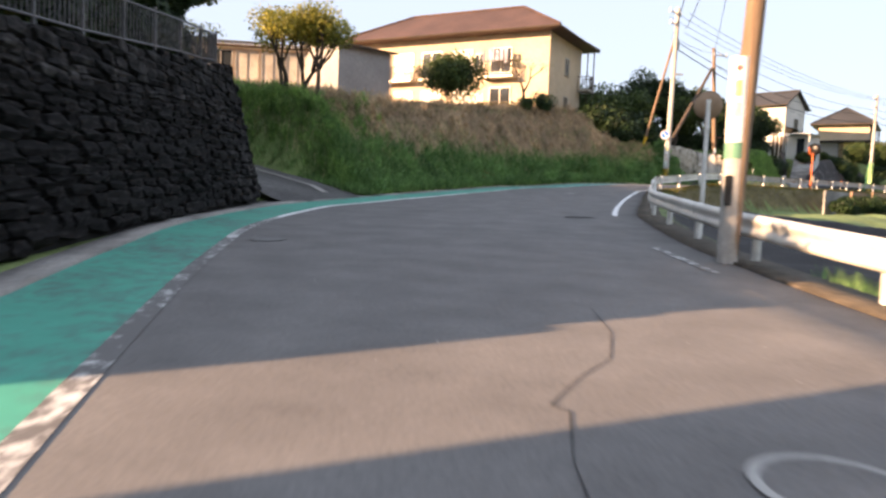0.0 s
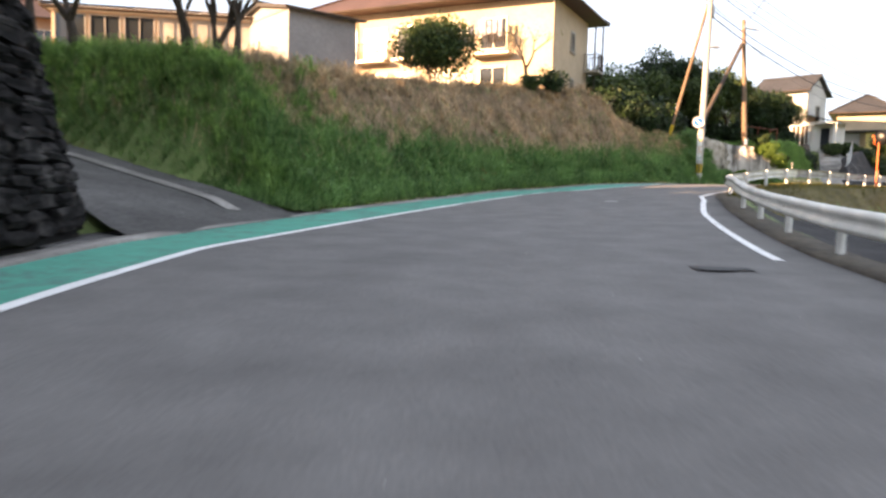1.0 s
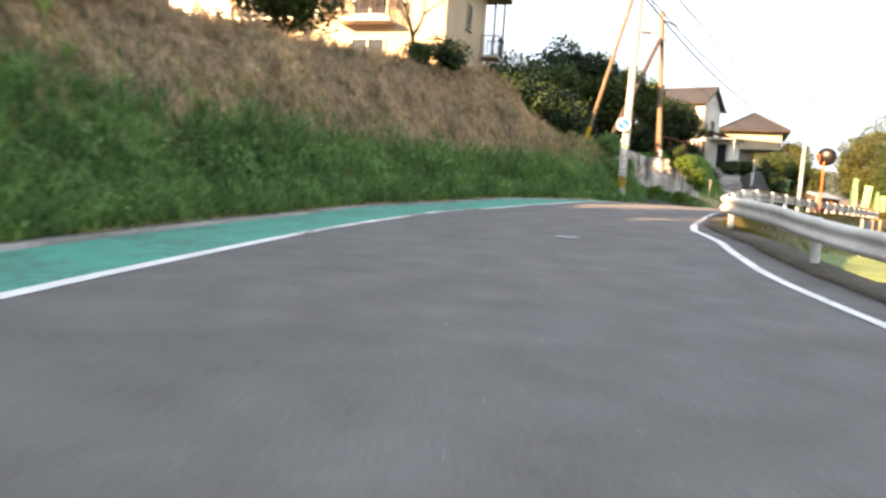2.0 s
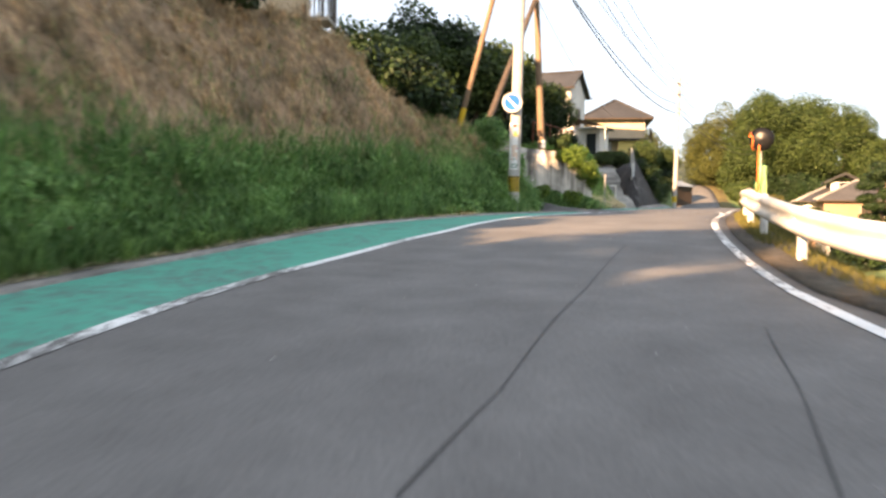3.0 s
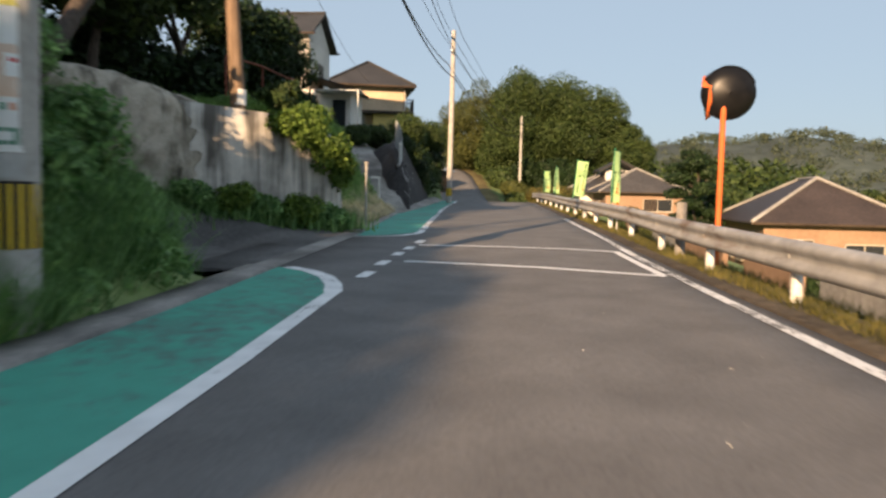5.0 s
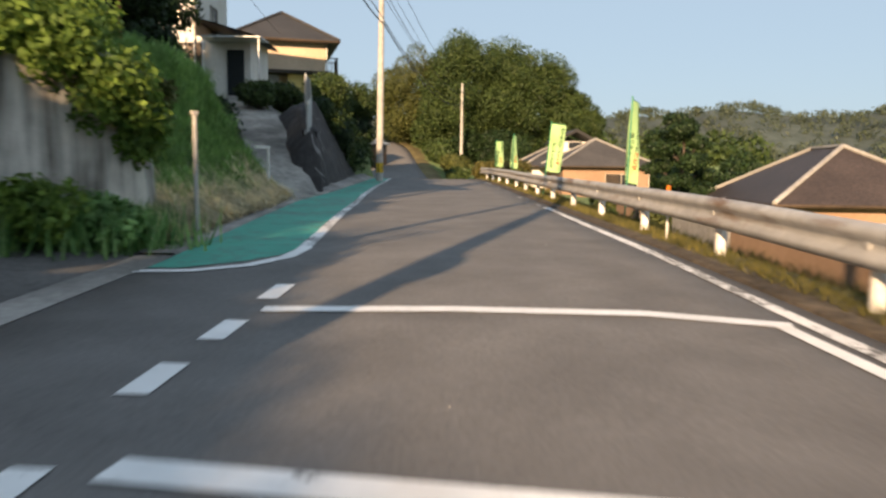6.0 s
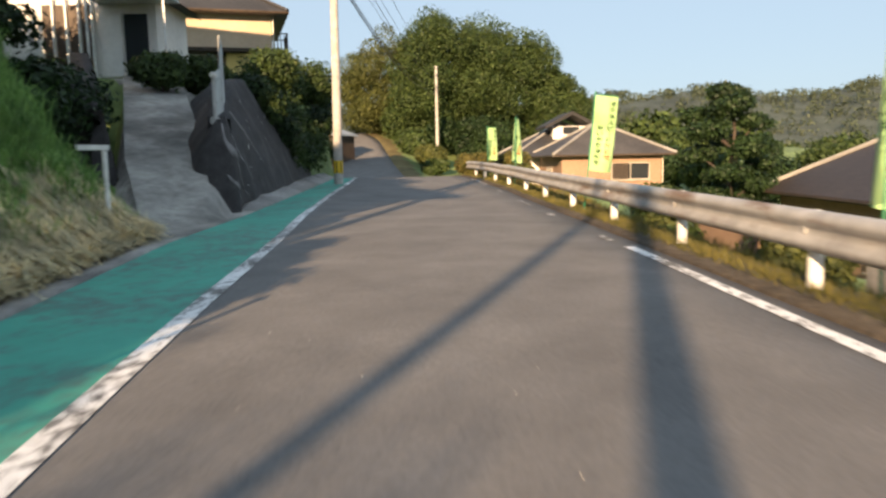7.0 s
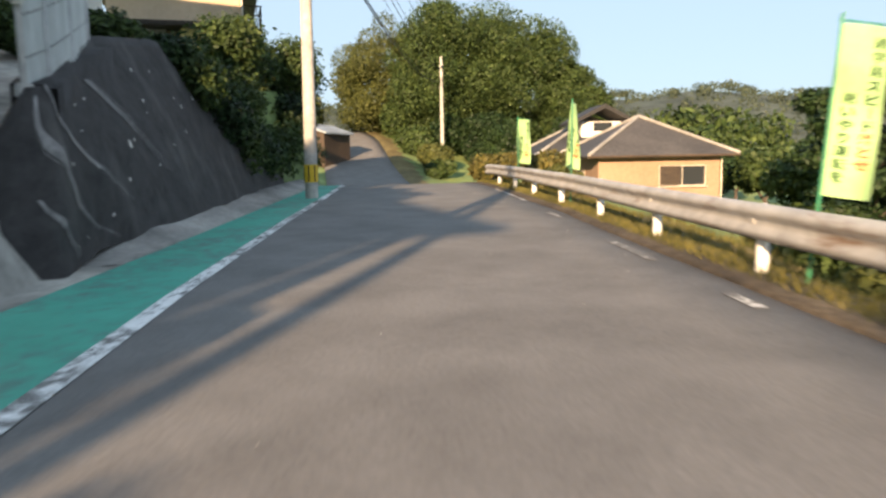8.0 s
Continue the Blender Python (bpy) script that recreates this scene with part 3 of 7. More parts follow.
pick[(md > -1.5) & (ms > 73.0 + 0.45 * md) & (ms < 81) & (md < 9)] = 5
pick[(mr > 0.5) & (ms < 39 + 2 * edge) & (ms > 8.5 + edge) & (mr < 25 + 2.5 * edge) & (mr < 14 + 0.9 * (ms - 8.5))] = 2
pick[(mr > -0.2) & (mr < 1.6 + edge) & (ms > 36)] = 3
pick[(mx.ravel() - 0.44 * (my.ravel() - 66.5) > 32.3) & (mx.ravel() < 38.5) & (my.ravel() > 66.5) & (my.ravel() < 77) & (md > 1.0)] = 5
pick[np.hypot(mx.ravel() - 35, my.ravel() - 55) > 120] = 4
ground = place_mesh("ground", sheet_mesh("ground", np.stack([GX, GY, GZ], -1), [SOIL_GREEN, SOIL_DRY, SOIL_DARK, GRASS_SOIL, FAR_HAZE_GREEN, DRIVE, HAY_SOIL, ASPHALT_OLD], pick))
tagged(ground, "grassy sloping ground with dry banks and wooded hills", "ground", kind="structure")


def ribbon(name, s0, s1, left, right, dz, material, step=0.5, cols=2, thick=0.0, label="", category="", parent=None):
    """A strip along the road from left(s) to right(s)."""
    ss = np.linspace(s0, s1, max(2, int((s1 - s0) / step) + 1))
    f = np.linspace(0, 1, cols)
    lo, hi = left(ss)[:, None], right(ss)[:, None]
    o = lo + (hi - lo) * f[None, :]
    g = road_at(ss[:, None], o, dz)
    if thick:
        low = g.copy()
        low[:, :, 2] -= thick
        g = np.concatenate([low[:, :1], g, low[:, -1:]], 1)
    ob = place_mesh(name, sheet_mesh(name, g, [material]), parent)
    return tagged(ob, label, category, kind="structure") if category else ob


def shift(f, k):
    return lambda s: f(s) + k


ribbon("road", -30, 185, shift(LEFT_EDGE, -0.1), shift(RAIL_AT, -0.12), 0.0, ASPHALT, cols=7, thick=0.3, label="grey asphalt road bending along a grassy bank", category="road")
ribbon("pavement_1", -30, 55.2, LEFT_EDGE, lambda s: np.minimum(LEFT_LINE(s), np.interp(s, [53.1, 53.7, 54.3, 54.85, 55.2], [-1.5, -1.62, -1.83, -2.17, -2.6])) - 0.07, 0.006, GREEN_PAINT, cols=3, thick=0.0, label="worn green painted walkway strip beside the road", category="pavement")
ribbon("pavement_2", 60.7, 118, LEFT_EDGE, lambda s: np.minimum(LINE_AFTER(s), np.interp(s, [60.7, 61.0, 61.6, 62.3], [-2.3, -1.9, -1.52, -1.4])) - 0.07, 0.006, GREEN_PAINT, cols=3, label="green painted walkway strip below a dark wall", category="pavement")
for n, (k0, k1) in enumerate(((-30, 19.4), (24.6, 55.2), (61.5, 71.6))):
    ribbon("kerb_%d" % (n + 1), k0, k1, shift(LEFT_EDGE, -0.42), LEFT_EDGE, 0.035, KERB, cols=2, thick=0.25, label="low grey concrete kerb strip along the walkway", category="kerb")
ss = np.linspace(77.6, 118, 90)
up = np.clip((ss - 77.4) / 2.5, 0, 1)
g = np.stack([road_at(ss, LEFT_EDGE(ss) - o, h * up if h > 0.04 else h) for o, h in ((0.75, 0.1), (0.62, 0.26), (0.3, 0.12), (0.0, 0.035), (0.0, -0.2))], 1)
tagged(place_mesh("kerb_4", sheet_mesh("kerb_4", g, [KERB])), "dusty sloping concrete strip at the black wall's foot", "kerb", kind="structure")
ribbon("driveway_apron", 71.45, 78.0, shift(LEFT_EDGE, -1.1), LEFT_EDGE, 0.014, DRIVE, cols=3, thick=0.3, label="concrete apron where the driveway meets the walkway", category="driveway")
ribbon("verge", -30, 118, shift(RAIL_AT, -0.32), shift(RAIL_AT, 0.3), 0.03, VERGE_DIRT, cols=2, thick=0.3, label="strip of roadside dirt under the guardrail", category="kerb")


def line(name, s0, s1, f, half=0.075, material=WHITE_PAINT, label="white painted edge line on the asphalt", dz=0.008):
    return ribbon(name, s0, s1, shift(f, -half), shift(f, half), dz, material, cols=2, label=label, category="road marking")


line("edge_line_1", -30, 14.2, LEFT_LINE, 0.085, WHITE_WORN, "badly worn white edge line on asphalt")
line("edge_line_1", 14.2, 28.0, LEFT_LINE, 0.08)
line("edge_line_1", 28.0, 40.2, LEFT_LINE, 0.08, WHITE_CHIPPED, "white edge line with chipped edges")
line("edge_line_1", 40.2, 53.2, LEFT_LINE, 0.08)
line("edge_line_2", 62.2, 118, LINE_AFTER, 0.08, WHITE_CHIPPED, "white edge line with chipped edges")
line("edge_line_3", 9.0, 11.8, RIGHT_LINE, 0.07, WHITE_WORN, "short worn piece of white edge line")
line("edge_line_3", 19.3, 36.0, RIGHT_LINE, 0.07)
line("edge_line_3", 36.0, 46.0, RIGHT_LINE, 0.06, WHITE_CHIPPED, "white edge line with chipped edges")
line("edge_line_3", 46.0, 70.4, RIGHT_LINE, 0.065, WHITE_CHIPPED, "white edge line with chipped edges")
for s0, s1 in ((71.0, 71.5), (74.7, 75.3), (77.1, 78.7), (82.0, 83.0), (86.0, 91.0)):
    line("edge_line_3", s0, s1, shift(RIGHT_LINE, -0.05), 0.055, WHITE_WORN, "short worn piece of white edge line")


def stroke(name, pts, half, material, label, dz=0.009, category="road marking"):
    """A painted or tarred stroke through (s, o) points on the road."""
    p = np.array(pts, float)
    n = 14
    i = np.linspace(0, len(p) - 1, n * (len(p) - 1) + 1)
    s, o = np.interp(i, range(len(p)), p[:, 0]), np.interp(i, range(len(p)), p[:, 1])
    c = road_at(s, o, dz)
    d = np.gradient(c[:, :2], axis=0)
    d /= np.linalg.norm(d, axis=1)[:, None]
    wob = half * (1 + 0.25 * np.sin(i * 5.1))[:, None] if material is TAR else half
    side = np.stack([d[:, 1], -d[:, 0]], 1) * wob
    g = np.stack([np.c_[c[:, :2] - side, c[:, 2]], np.c_[c[:, :2] + side, c[:, 2]]], 1)
    return tagged(place_mesh(name, sheet_mesh(name, g, [material])), label, category, kind="structure")


stroke("end_curve", [(53.1, -1.5), (53.7, -1.62), (54.3, -1.83), (54.85, -2.17), (55.2, -2.55)], 0.10, WHITE_PAINT, "white line curving round the walkway's end")
stroke("end_curve", [(60.5, -2.7), (60.55, -2.2), (60.9, -1.75), (61.5, -1.48), (62.3, -1.41)], 0.08, WHITE_PAINT, "white line curving round the walkway's start")
for s0, s1, o in ((54.35, 54.95, -1.42), (55.7, 56.3, -1.4), (57.1, 57.6, -1.34), (58.1, 58.6, -1.27), (59.3, 59.9, -1.2)):
    stroke("dash", [(s0, o), (s1, o + 0.03)], 0.08, WHITE_PAINT, "short white dash across the side street's mouth")
stroke("cross_line", [(56.3, -1.1), (55.95, 0.85), (55.3, 2.5)], 0.10, WHITE_PAINT, "white line across the whole lane, slightly cracked")
stroke("cross_line", [(58.95, -1.15), (59.0, 0.2), (58.9, 1.6), (58.55, 2.5)], 0.10, WHITE_PAINT, "white line across the whole lane, slightly cracked")
stroke("cross_line", [(55.3, 2.48), (58.6, 2.42)], 0.06, WHITE_PAINT, "white line joining the cross lines at the edge")
stroke("kerb_slab", [(12.2, -4.72), (13.7, -4.98)], 0.13, PALE_RING, "pale worn concrete slab on the kerb", 0.041, "kerb")
# cracks, joints and patches
for pts in ([(6.3, 1.54), (5.4, 1.5), (4.63, 1.3), (4.2, 1.02), (3.64, 0.74), (3.55, 0.82), (2.9, 0.7), (1.5, 0.62)],
            [(31.3, -0.2), (32.5, 0.12), (35.8, 0.72), (39.6, 1.2)], [(31.4, 1.33), (32.7, 1.63), (34.2, 1.9)],
            [(21.4, 0.47), (21.3, 1.46)]):
    stroke("crack", pts, 0.005, TAR, "thin dark crack in the asphalt", 0.007, "crack")
for pts in ([(46.5, 0.2), (47.4, 0.26), (48.2, 0.25)],):
    stroke("crack", pts, 0.004, TAR, "hairline crack in the asphalt", 0.007, "crack")
stroke("patch", [(18.3, 2.05), (18.35, 2.75)], 0.3, TAR, "dark square repair patch in the asphalt", 0.007, "patch")


def lane_sheet(name, a, b, half, taper, material, label, ext=0.0, over=0.02):
    a, b = np.array(a), np.array(b)
    u = (b - a)[:2] / np.linalg.norm((b - a)[:2])
    n = 30
    length = np.linalg.norm((b - a)[:2])
    al = np.linspace(-ext, length, n)
    ac = np.linspace(-1, 1, 6)
    w = half + taper * np.clip(1 - al / 4, 0, 1.6)
    x = a[0] + u[0] * al[:, None] + u[1] * ac[None, :] * w[:, None]
    y = a[1] + u[1] * al[:, None] - u[0] * ac[None, :] * w[:, None]
    z = a[2] + (b[2] - a[2]) * np.clip(al / length, 0, 1)[:, None] + over + 0 * x
    s, o, zr = road_coords(x, y)
    near = sstep(-0.1, -1.6, (o - LEFT_EDGE(s)).reshape(x.shape))
    z = z * near + (zr.reshape(x.shape) - 0.004) * (1 - near)
    return tagged(place_mesh(name, sheet_mesh(name, np.stack([x, y, z], -1), [material])), label, "lane", kind="structure")


lane_sheet("lane_1", *LANES[0], ASPHALT_OLD, "old asphalt side lane climbing beside a stone wall", 0.9, 0.02)
lane_sheet("lane_gutter", (-3.95, 23.85, 0.06), (-8.6, 26.5, 1.13), 0.2, 0.0, KERB, "pale concrete gutter along the side lane", 0.0, 0.045)
ribbon("lane_apron", 17.4, 25.0, shift(LEFT_EDGE, -1.6), LEFT_EDGE, 0.002, ASPHALT_OLD, cols=3, thick=0.3, label="asphalt apron where the side lane meets the walkway", category="lane")
ribbon("lane_sill", 19.4, 24.6, shift(LEFT_EDGE, -0.32), LEFT_EDGE, 0.012, KERB, cols=2, label="flush concrete sill across the side lane's mouth", category="kerb")
ribbon("lane_sill", 55.2, 61.5, shift(LEFT_EDGE, -0.40), LEFT_EDGE, 0.010, KERB, cols=2, label="flush concrete strip across the side street's mouth", category="kerb")
ribbon("lane_apron", 54.9, 61.6, shift(LEFT_EDGE, -1.3), LEFT_EDGE, 0.002, ASPHALT_OLD, cols=3, thick=0.3, label="dark asphalt apron at the side street's mouth", category="lane")
lane_sheet("lane_2", *LANES[1], ASPHALT_OLD, "dark asphalt side street below a concrete wall", 1.2, 0.02)
lane_sheet("lane_3", *LANES[2], DRIVE, "steep grey concrete driveway rising to the houses", 1.0, 0.02)
# added gap in the walls, out of view, for sun on the road
lane_sheet("lane_4", *LANES[3], DRIVE, "narrow concrete passage between walls", 0.4, 0.02)


def slope_pose(c, s):
    a, b = road_at(s - 0.5, 0.0), road_at(s + 0.5, 0.0)
    f = Vector(b - a).normalized()
    r = f.cross(Vector((0, 0, 1))).normalized()
    return Matrix.Translation(Vector(c)) @ Matrix((r, f, r.cross(f))).transposed().to_4x4()


def manhole(s, o, r, label, lid=IRON, ring_tone=PALE_RING):
    c = road_at(s, o, 0.0)
    cover = thing("manhole_cover", slope_pose(c, s), label, "manhole cover", "manhole covers")
    bm = bmesh.new()
    bmesh.ops.create_cone(bm, cap_ends=True, segments=32, radius1=r * 0.9, radius2=r * 0.9, depth=0.02)
    part("lid", bm, lid, cover)
    bm = bmesh.new()
    ring = [[bm.verts.new((math.cos(a) * q, math.sin(a) * q, 0.012)) for a in (2 * math.pi * k / 32 for k in range(32))] for q in (r * 0.88, r * 1.03)]
    for k in range(32):
        bm.faces.new((ring[0][k], ring[0][(k + 1) % 32], ring[1][(k + 1) % 32], ring[1][k]))
    part("rim", bm, ring_tone, cover, "pale worn rim" if ring_tone is PALE_RING else "")


manhole(2.7, 1.72, 0.34, "round iron manhole cover flush in the asphalt")
manhole(10.55, -2.46, 0.3, "dark round iron manhole cover flush in the asphalt", IRON, IRON)
manhole(31.0, 0.66, 0.195, "pale worn manhole cover with a lighter rim", WORN_LID)

# ---- walls ----


def along(points, step=0.5):
    p = np.array(points, float)
    d = np.r_[0, np.cumsum(np.linalg.norm(np.diff(p[:, :2], axis=0), axis=1))]
    u = np.linspace(0, d[-1], max(2, int(d[-1] / step) + 1))
    return u, np.stack([np.interp(u, d, p[:, k]) for k in range(p.shape[1])], 1)


def wall_solid(points, tops, batter, thick, inset=0.0, step=0.5, rows=7, bumpy=0.0):
    """A leaning wall along foot points (x, y, z), its outer side to the right of the way; tops: its upper edge's heights. Returns a grid."""
    u, p = along([(*a, b) for a, b in zip(points, tops)], step)
    d = np.gradient(p[:, :2], axis=0)
    d /= np.linalg.norm(d, axis=1)[:, None]
    inn = np.stack([-d[:, 1], d[:, 0]], 1)
    grid = []
    for k in range(rows):
        f = k / (rows - 1)
        z = p[:, 2] - 0.3 + (p[:, 3] - p[:, 2] + 0.3) * f
        back = inset + batter * (z - p[:, 2]) + bumpy * wavy(u, z, 2.1)
        grid.append(np.c_[p[:, :2] + inn * back[:, None], z])
    last = grid[-1].copy()
    last[:, :2] += inn * thick
    low = last.copy()
    low[:, 2] = p[:, 2] - 0.3
    return np.stack(grid + [last, low]), u, p, inn


WALL_FOOT = [(-9.0, 0.35, -1.1), (-4.25, 2.75, -1.15), (-4.62, 7.6, -0.92), (-4.9, 12.0, -0.65), (-5.0, 17.0, -0.42), (-5.1, 20.0, -0.28), (-6.0, 21.3, 0.1), (-9.2, 23.2, 0.95), (-15.0, 26.8, 2.4)]
WALL_TOP = [1.9, 1.6, 1.75, 2.25, 2.9, 3.2, 3.3, 3.6, 4.2]
LOW_FOOT = [(-3.2, -28.0, -2.5), (-3.3, -6.0, -1.5), (-3.45, 1.45, -1.25), (-9.0, -1.2, -1.0)]
LOW_TOP = [1.0, 1.3, 1.5, 1.8]
stone_wall = thing("wall_stone", Matrix(), "dark mossy dry stone retaining wall beside the walkway", "wall", kind="structure")
grid, wu, wp, winn = wall_solid(WALL_FOOT, WALL_TOP, 0.26, 0.9, inset=0.07)
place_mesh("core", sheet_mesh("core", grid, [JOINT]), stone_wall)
rng = random.Random(4)
stone_meshes = []
for k in range(10):
    bm = bmesh.new()
    box(bm, (0, 0, 0), (1, 1, 1))
    bmesh.ops.subdivide_edges(bm, edges=bm.edges, cuts=1, use_grid_fill=True)
    for v in bm.verts:
        q = v.co.copy()
        corner = sum(abs(c) > 0.4 for c in q)
        v.co *= {3: 0.80, 2: 0.93, 1: 1.0}.get(corner, 1.0)
        v.co += Vector((rng.uniform(-0.09, 0.09), rng.uniform(-0.10, 0.10), rng.uniform(-0.09, 0.09)))
    me = bpy.data.meshes.new("stone")
    bm.to_mesh(me)
    bm.free()
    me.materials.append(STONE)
    stone_meshes.append(me)
placed = []
v = 0.0
while v < 4.2:
    h = rng.uniform(0.11, 0.21)
    a = 5.5 + rng.uniform(0, 0.3)
    while a < wu[-1] - 4:
        w = rng.uniform(0.28, 0.85)
        mid = a + w / 2
        foot = np.array([np.interp(mid, wu, wp[:, c]) for c in range(4)])
        inw = np.array([np.interp(mid, wu, winn[:, c]) for c in range(2)])
        inw /= np.linalg.norm(inw)
        vc = v + h / 2 + rng.uniform(-0.03, 0.03)
        if foot[2] + vc < foot[3] - 0.05:
            out_way = Vector((-inw[0], -inw[1], 0.26)).normalized()
            right = Vector((0, 0, 1)).cross(out_way).normalized()
            up = out_way.cross(right)
            c = Vector((*(foot[:2] + inw * (0.26 * vc + 0.05 + rng.uniform(-0.04, 0.05))), foot[2] + vc))
            rot = Matrix((right, up, out_way)).transposed().to_4x4()
            m = Matrix.Translation(c) @ rot @ Matrix.Rotation(rng.uniform(-0.07, 0.07), 4, "Z") @ Matrix.Diagonal((w * 1.05, h * 1.10, 0.34, 1))
            placed.append((c.y, m, rng.randrange(10)))
        a += w
    v += h * 0.97
placed.sort(key=lambda q: (q[0] < 5.5) + (q[0] > 17.5) * 0.5)
STONES = placed

grid, _u, _p, _i = wall_solid(LOW_FOOT, LOW_TOP, 0.2, 0.8)
tagged(place_mesh("wall_low", sheet_mesh("wall_low", grid, [CONCRETE])), "low stained concrete wall beside the road", "wall", kind="structure")

# railing on top of the stone wall
fence = thing("fence", Matrix(), "grey metal fence along the top of the stone wall", "fence")
fp = np.stack([np.interp(np.arange(6.5, wu[-1] - 7, 1.6), wu, q) for q in (wp[:, 0], wp[:, 1], wp[:, 3], winn[:, 0], winn[:, 1], wp[:, 2])], 1)
tops = [Vector((a[0] + a[3] * (0.26 * (a[2] - a[5]) + 0.3), a[1] + a[4] * (0.26 * (a[2] - a[5]) + 0.3), a[2])) for a in fp]
for p in tops:
    part("post", boxed((p.x, p.y, p.z + 0.45), (0.05, 0.05, 0.95)), FENCE_GREY, fence)
for h in (0.15, 0.85):
    part("rail", tube([p + Vector((0, 0, h)) for p in tops], 0.022, 6), FENCE_GREY, fence)
for p, q in zip(tops, tops[1:]):
    for k in range(1, 10):
        c = p.lerp(q, k / 10)
        part("bar", boxed((c.x, c.y, c.z + 0.5), (0.018, 0.018, 0.7)), FENCE_GREY, fence)

# concrete wall at the side street
C_FOOT = [(7.0, 62.0, 2.6), (12.0, 59.4, 2.2), (16.5, 57.4, 1.75), (19.8, 56.7, 1.6), (21.9, 56.4, 1.65), (22.9, 56.25, 1.7), (23.3, 56.25, 1.7), (23.8, 57.0, 2.0), (24.1, 60.5, 3.0)]
C_TOP = [4.6, 4.6, 4.5, 4.38, 4.26, 3.95, 3.8, 3.9, 4.2]
grid, _u, _p, _i = wall_solid(C_FOOT, C_TOP, 0.06, 0.5, rows=9, bumpy=0.03)
tagged(place_mesh("wall_concrete", sheet_mesh("wall_concrete", grid, [CONCRETE])), "old concrete retaining wall with dark water stains", "wall", kind="structure")
u, mp = along([(6.8, 61.7, 2.4, 5.0), (11.9, 59.1, 2.0, 5.1), (16.4, 57.1, 1.6, 5.0), (17.6, 56.85, 1.5, 4.98), (18.6, 56.72, 1.5, 4.85), (19.4, 56.72, 1.6, 4.68), (20.2, 56.85, 1.8, 4.5), (21.0, 56.95, 2.4, 4.3), (21.6, 57.0, 3.0, 4.1)], 0.12)
d = np.gradient(mp[:, :2], axis=0)
d /= np.linalg.norm(d, axis=1)[:, None]
inn = np.stack([-d[:, 1], d[:, 0]], 1)
rows = []
for k in range(26):
    f = k / 25
    rise, back = min(1.0, f / 0.7), max(0.0, f - 0.62) / 0.38
    z = mp[:, 2] + (mp[:, 3] - mp[:, 2]) * (rise ** 0.85) - 0.5 * back ** 2
    out_by = -0.12 * math.sin(math.pi * min(1, f / 0.8)) + 0.30 * f + 2.0 * back ** 1.3
    lump = 0.10 * wavy(u * 2.2, z * 2.6, 1.0, 1.0) + 0.07 * wavy(u * 6.0, z * 7.0, 1.0, 3.0) + 0.04 * wavy(u * 13.0, z * 15.0, 1.0, 5.0)
    rows.append(np.c_[mp[:, :2] + inn * (out_by + lump)[:, None], z + 0.5 * lump])
tagged(place_mesh("earth_mound", sheet_mesh("earth_mound", np.stack(rows), [EARTH])), "stained rough concrete and stony earth bulging over the wall", "earth bank", kind="structure")

# blackened wall beside the driveway, and its end along the drive
ROAD_FOOT = [tuple(road_at(k, o, 0.12)) for k, o in ((78.2, -3.7), (79.4, -3.68), (81.0, -3.66), (84.0, -3.7), (88.0, -3.8), (92.0, -4.1), (98.0, -4.4))]
foot = [(36.6, 72.6, 4.5), (35.3, 70.3, 3.7), (34.1, 68.7, 3.0), (33.35, 67.5, 2.3), (33.1, 66.8, 1.9), (33.25, 66.25, 1.8), (33.75, 66.0, 1.85)] + ROAD_FOOT
crest = [(37.0, 71.9, 5.2), (35.75, 69.6, 4.8), (34.6, 68.2, 4.3), (33.95, 67.1, 3.9), (33.85, 66.95, 3.87), (33.9, 66.85, 3.87), (34.05, 66.85, 3.9)]
for (fx, fy, fz), top, o in zip(ROAD_FOOT, (4.1, 4.5, 5.0, 5.45, 5.6, 5.1, 4.2), (-4.02, -4.36, -4.72, -4.95, -5.05, -5.1, -5.1)):
    k = float(road_coords(np.array([fx]), np.array([fy]))[0][0])
    c = road_at(k, o)
    crest.append((c[0], c[1], top))
u, fc = along([(*f, *c) for f, c in zip(foot, crest)], 0.07)
rows = []
for k in range(19):
    f = k / 18
    q = fc[:, :3] * (1 - f) + fc[:, 3:] * f
    d = np.gradient(fc[:, :2], axis=0)
    d /= np.linalg.norm(d, axis=1)[:, None]
    bulge = (0.10 * math.sin(math.pi * f) + 0.035 * wavy(u * 2.1, q[:, 2] * 2.3, 1.0))[:, None]
    q[:, :2] += np.stack([d[:, 1], -d[:, 0]], 1) * bulge
    rows.append(q)
back = fc[:, 3:] + 0.0
back[:, :2] += np.stack([-d[:, 1], d[:, 0]], 1) * 0.35
low = back + np.array([0, 0, -2.2])
grid = np.stack(rows + [back, low])
black_wall = tagged(place_mesh("wall_black", sheet_mesh("wall_black", grid, [BLACK_WALL])), "steep blackened mortar retaining wall with pale lime runs", "wall", kind="structure")
# pale lime runs from the crest, each a thin crust that narrows downwards
rng = random.Random(12)
start = float(u[np.argmin(np.hypot(fc[:, 3] - 33.95, fc[:, 4] - 66.9))])
face = np.stack(rows)
side = np.stack([d[:, 1], -d[:, 0]], 1)


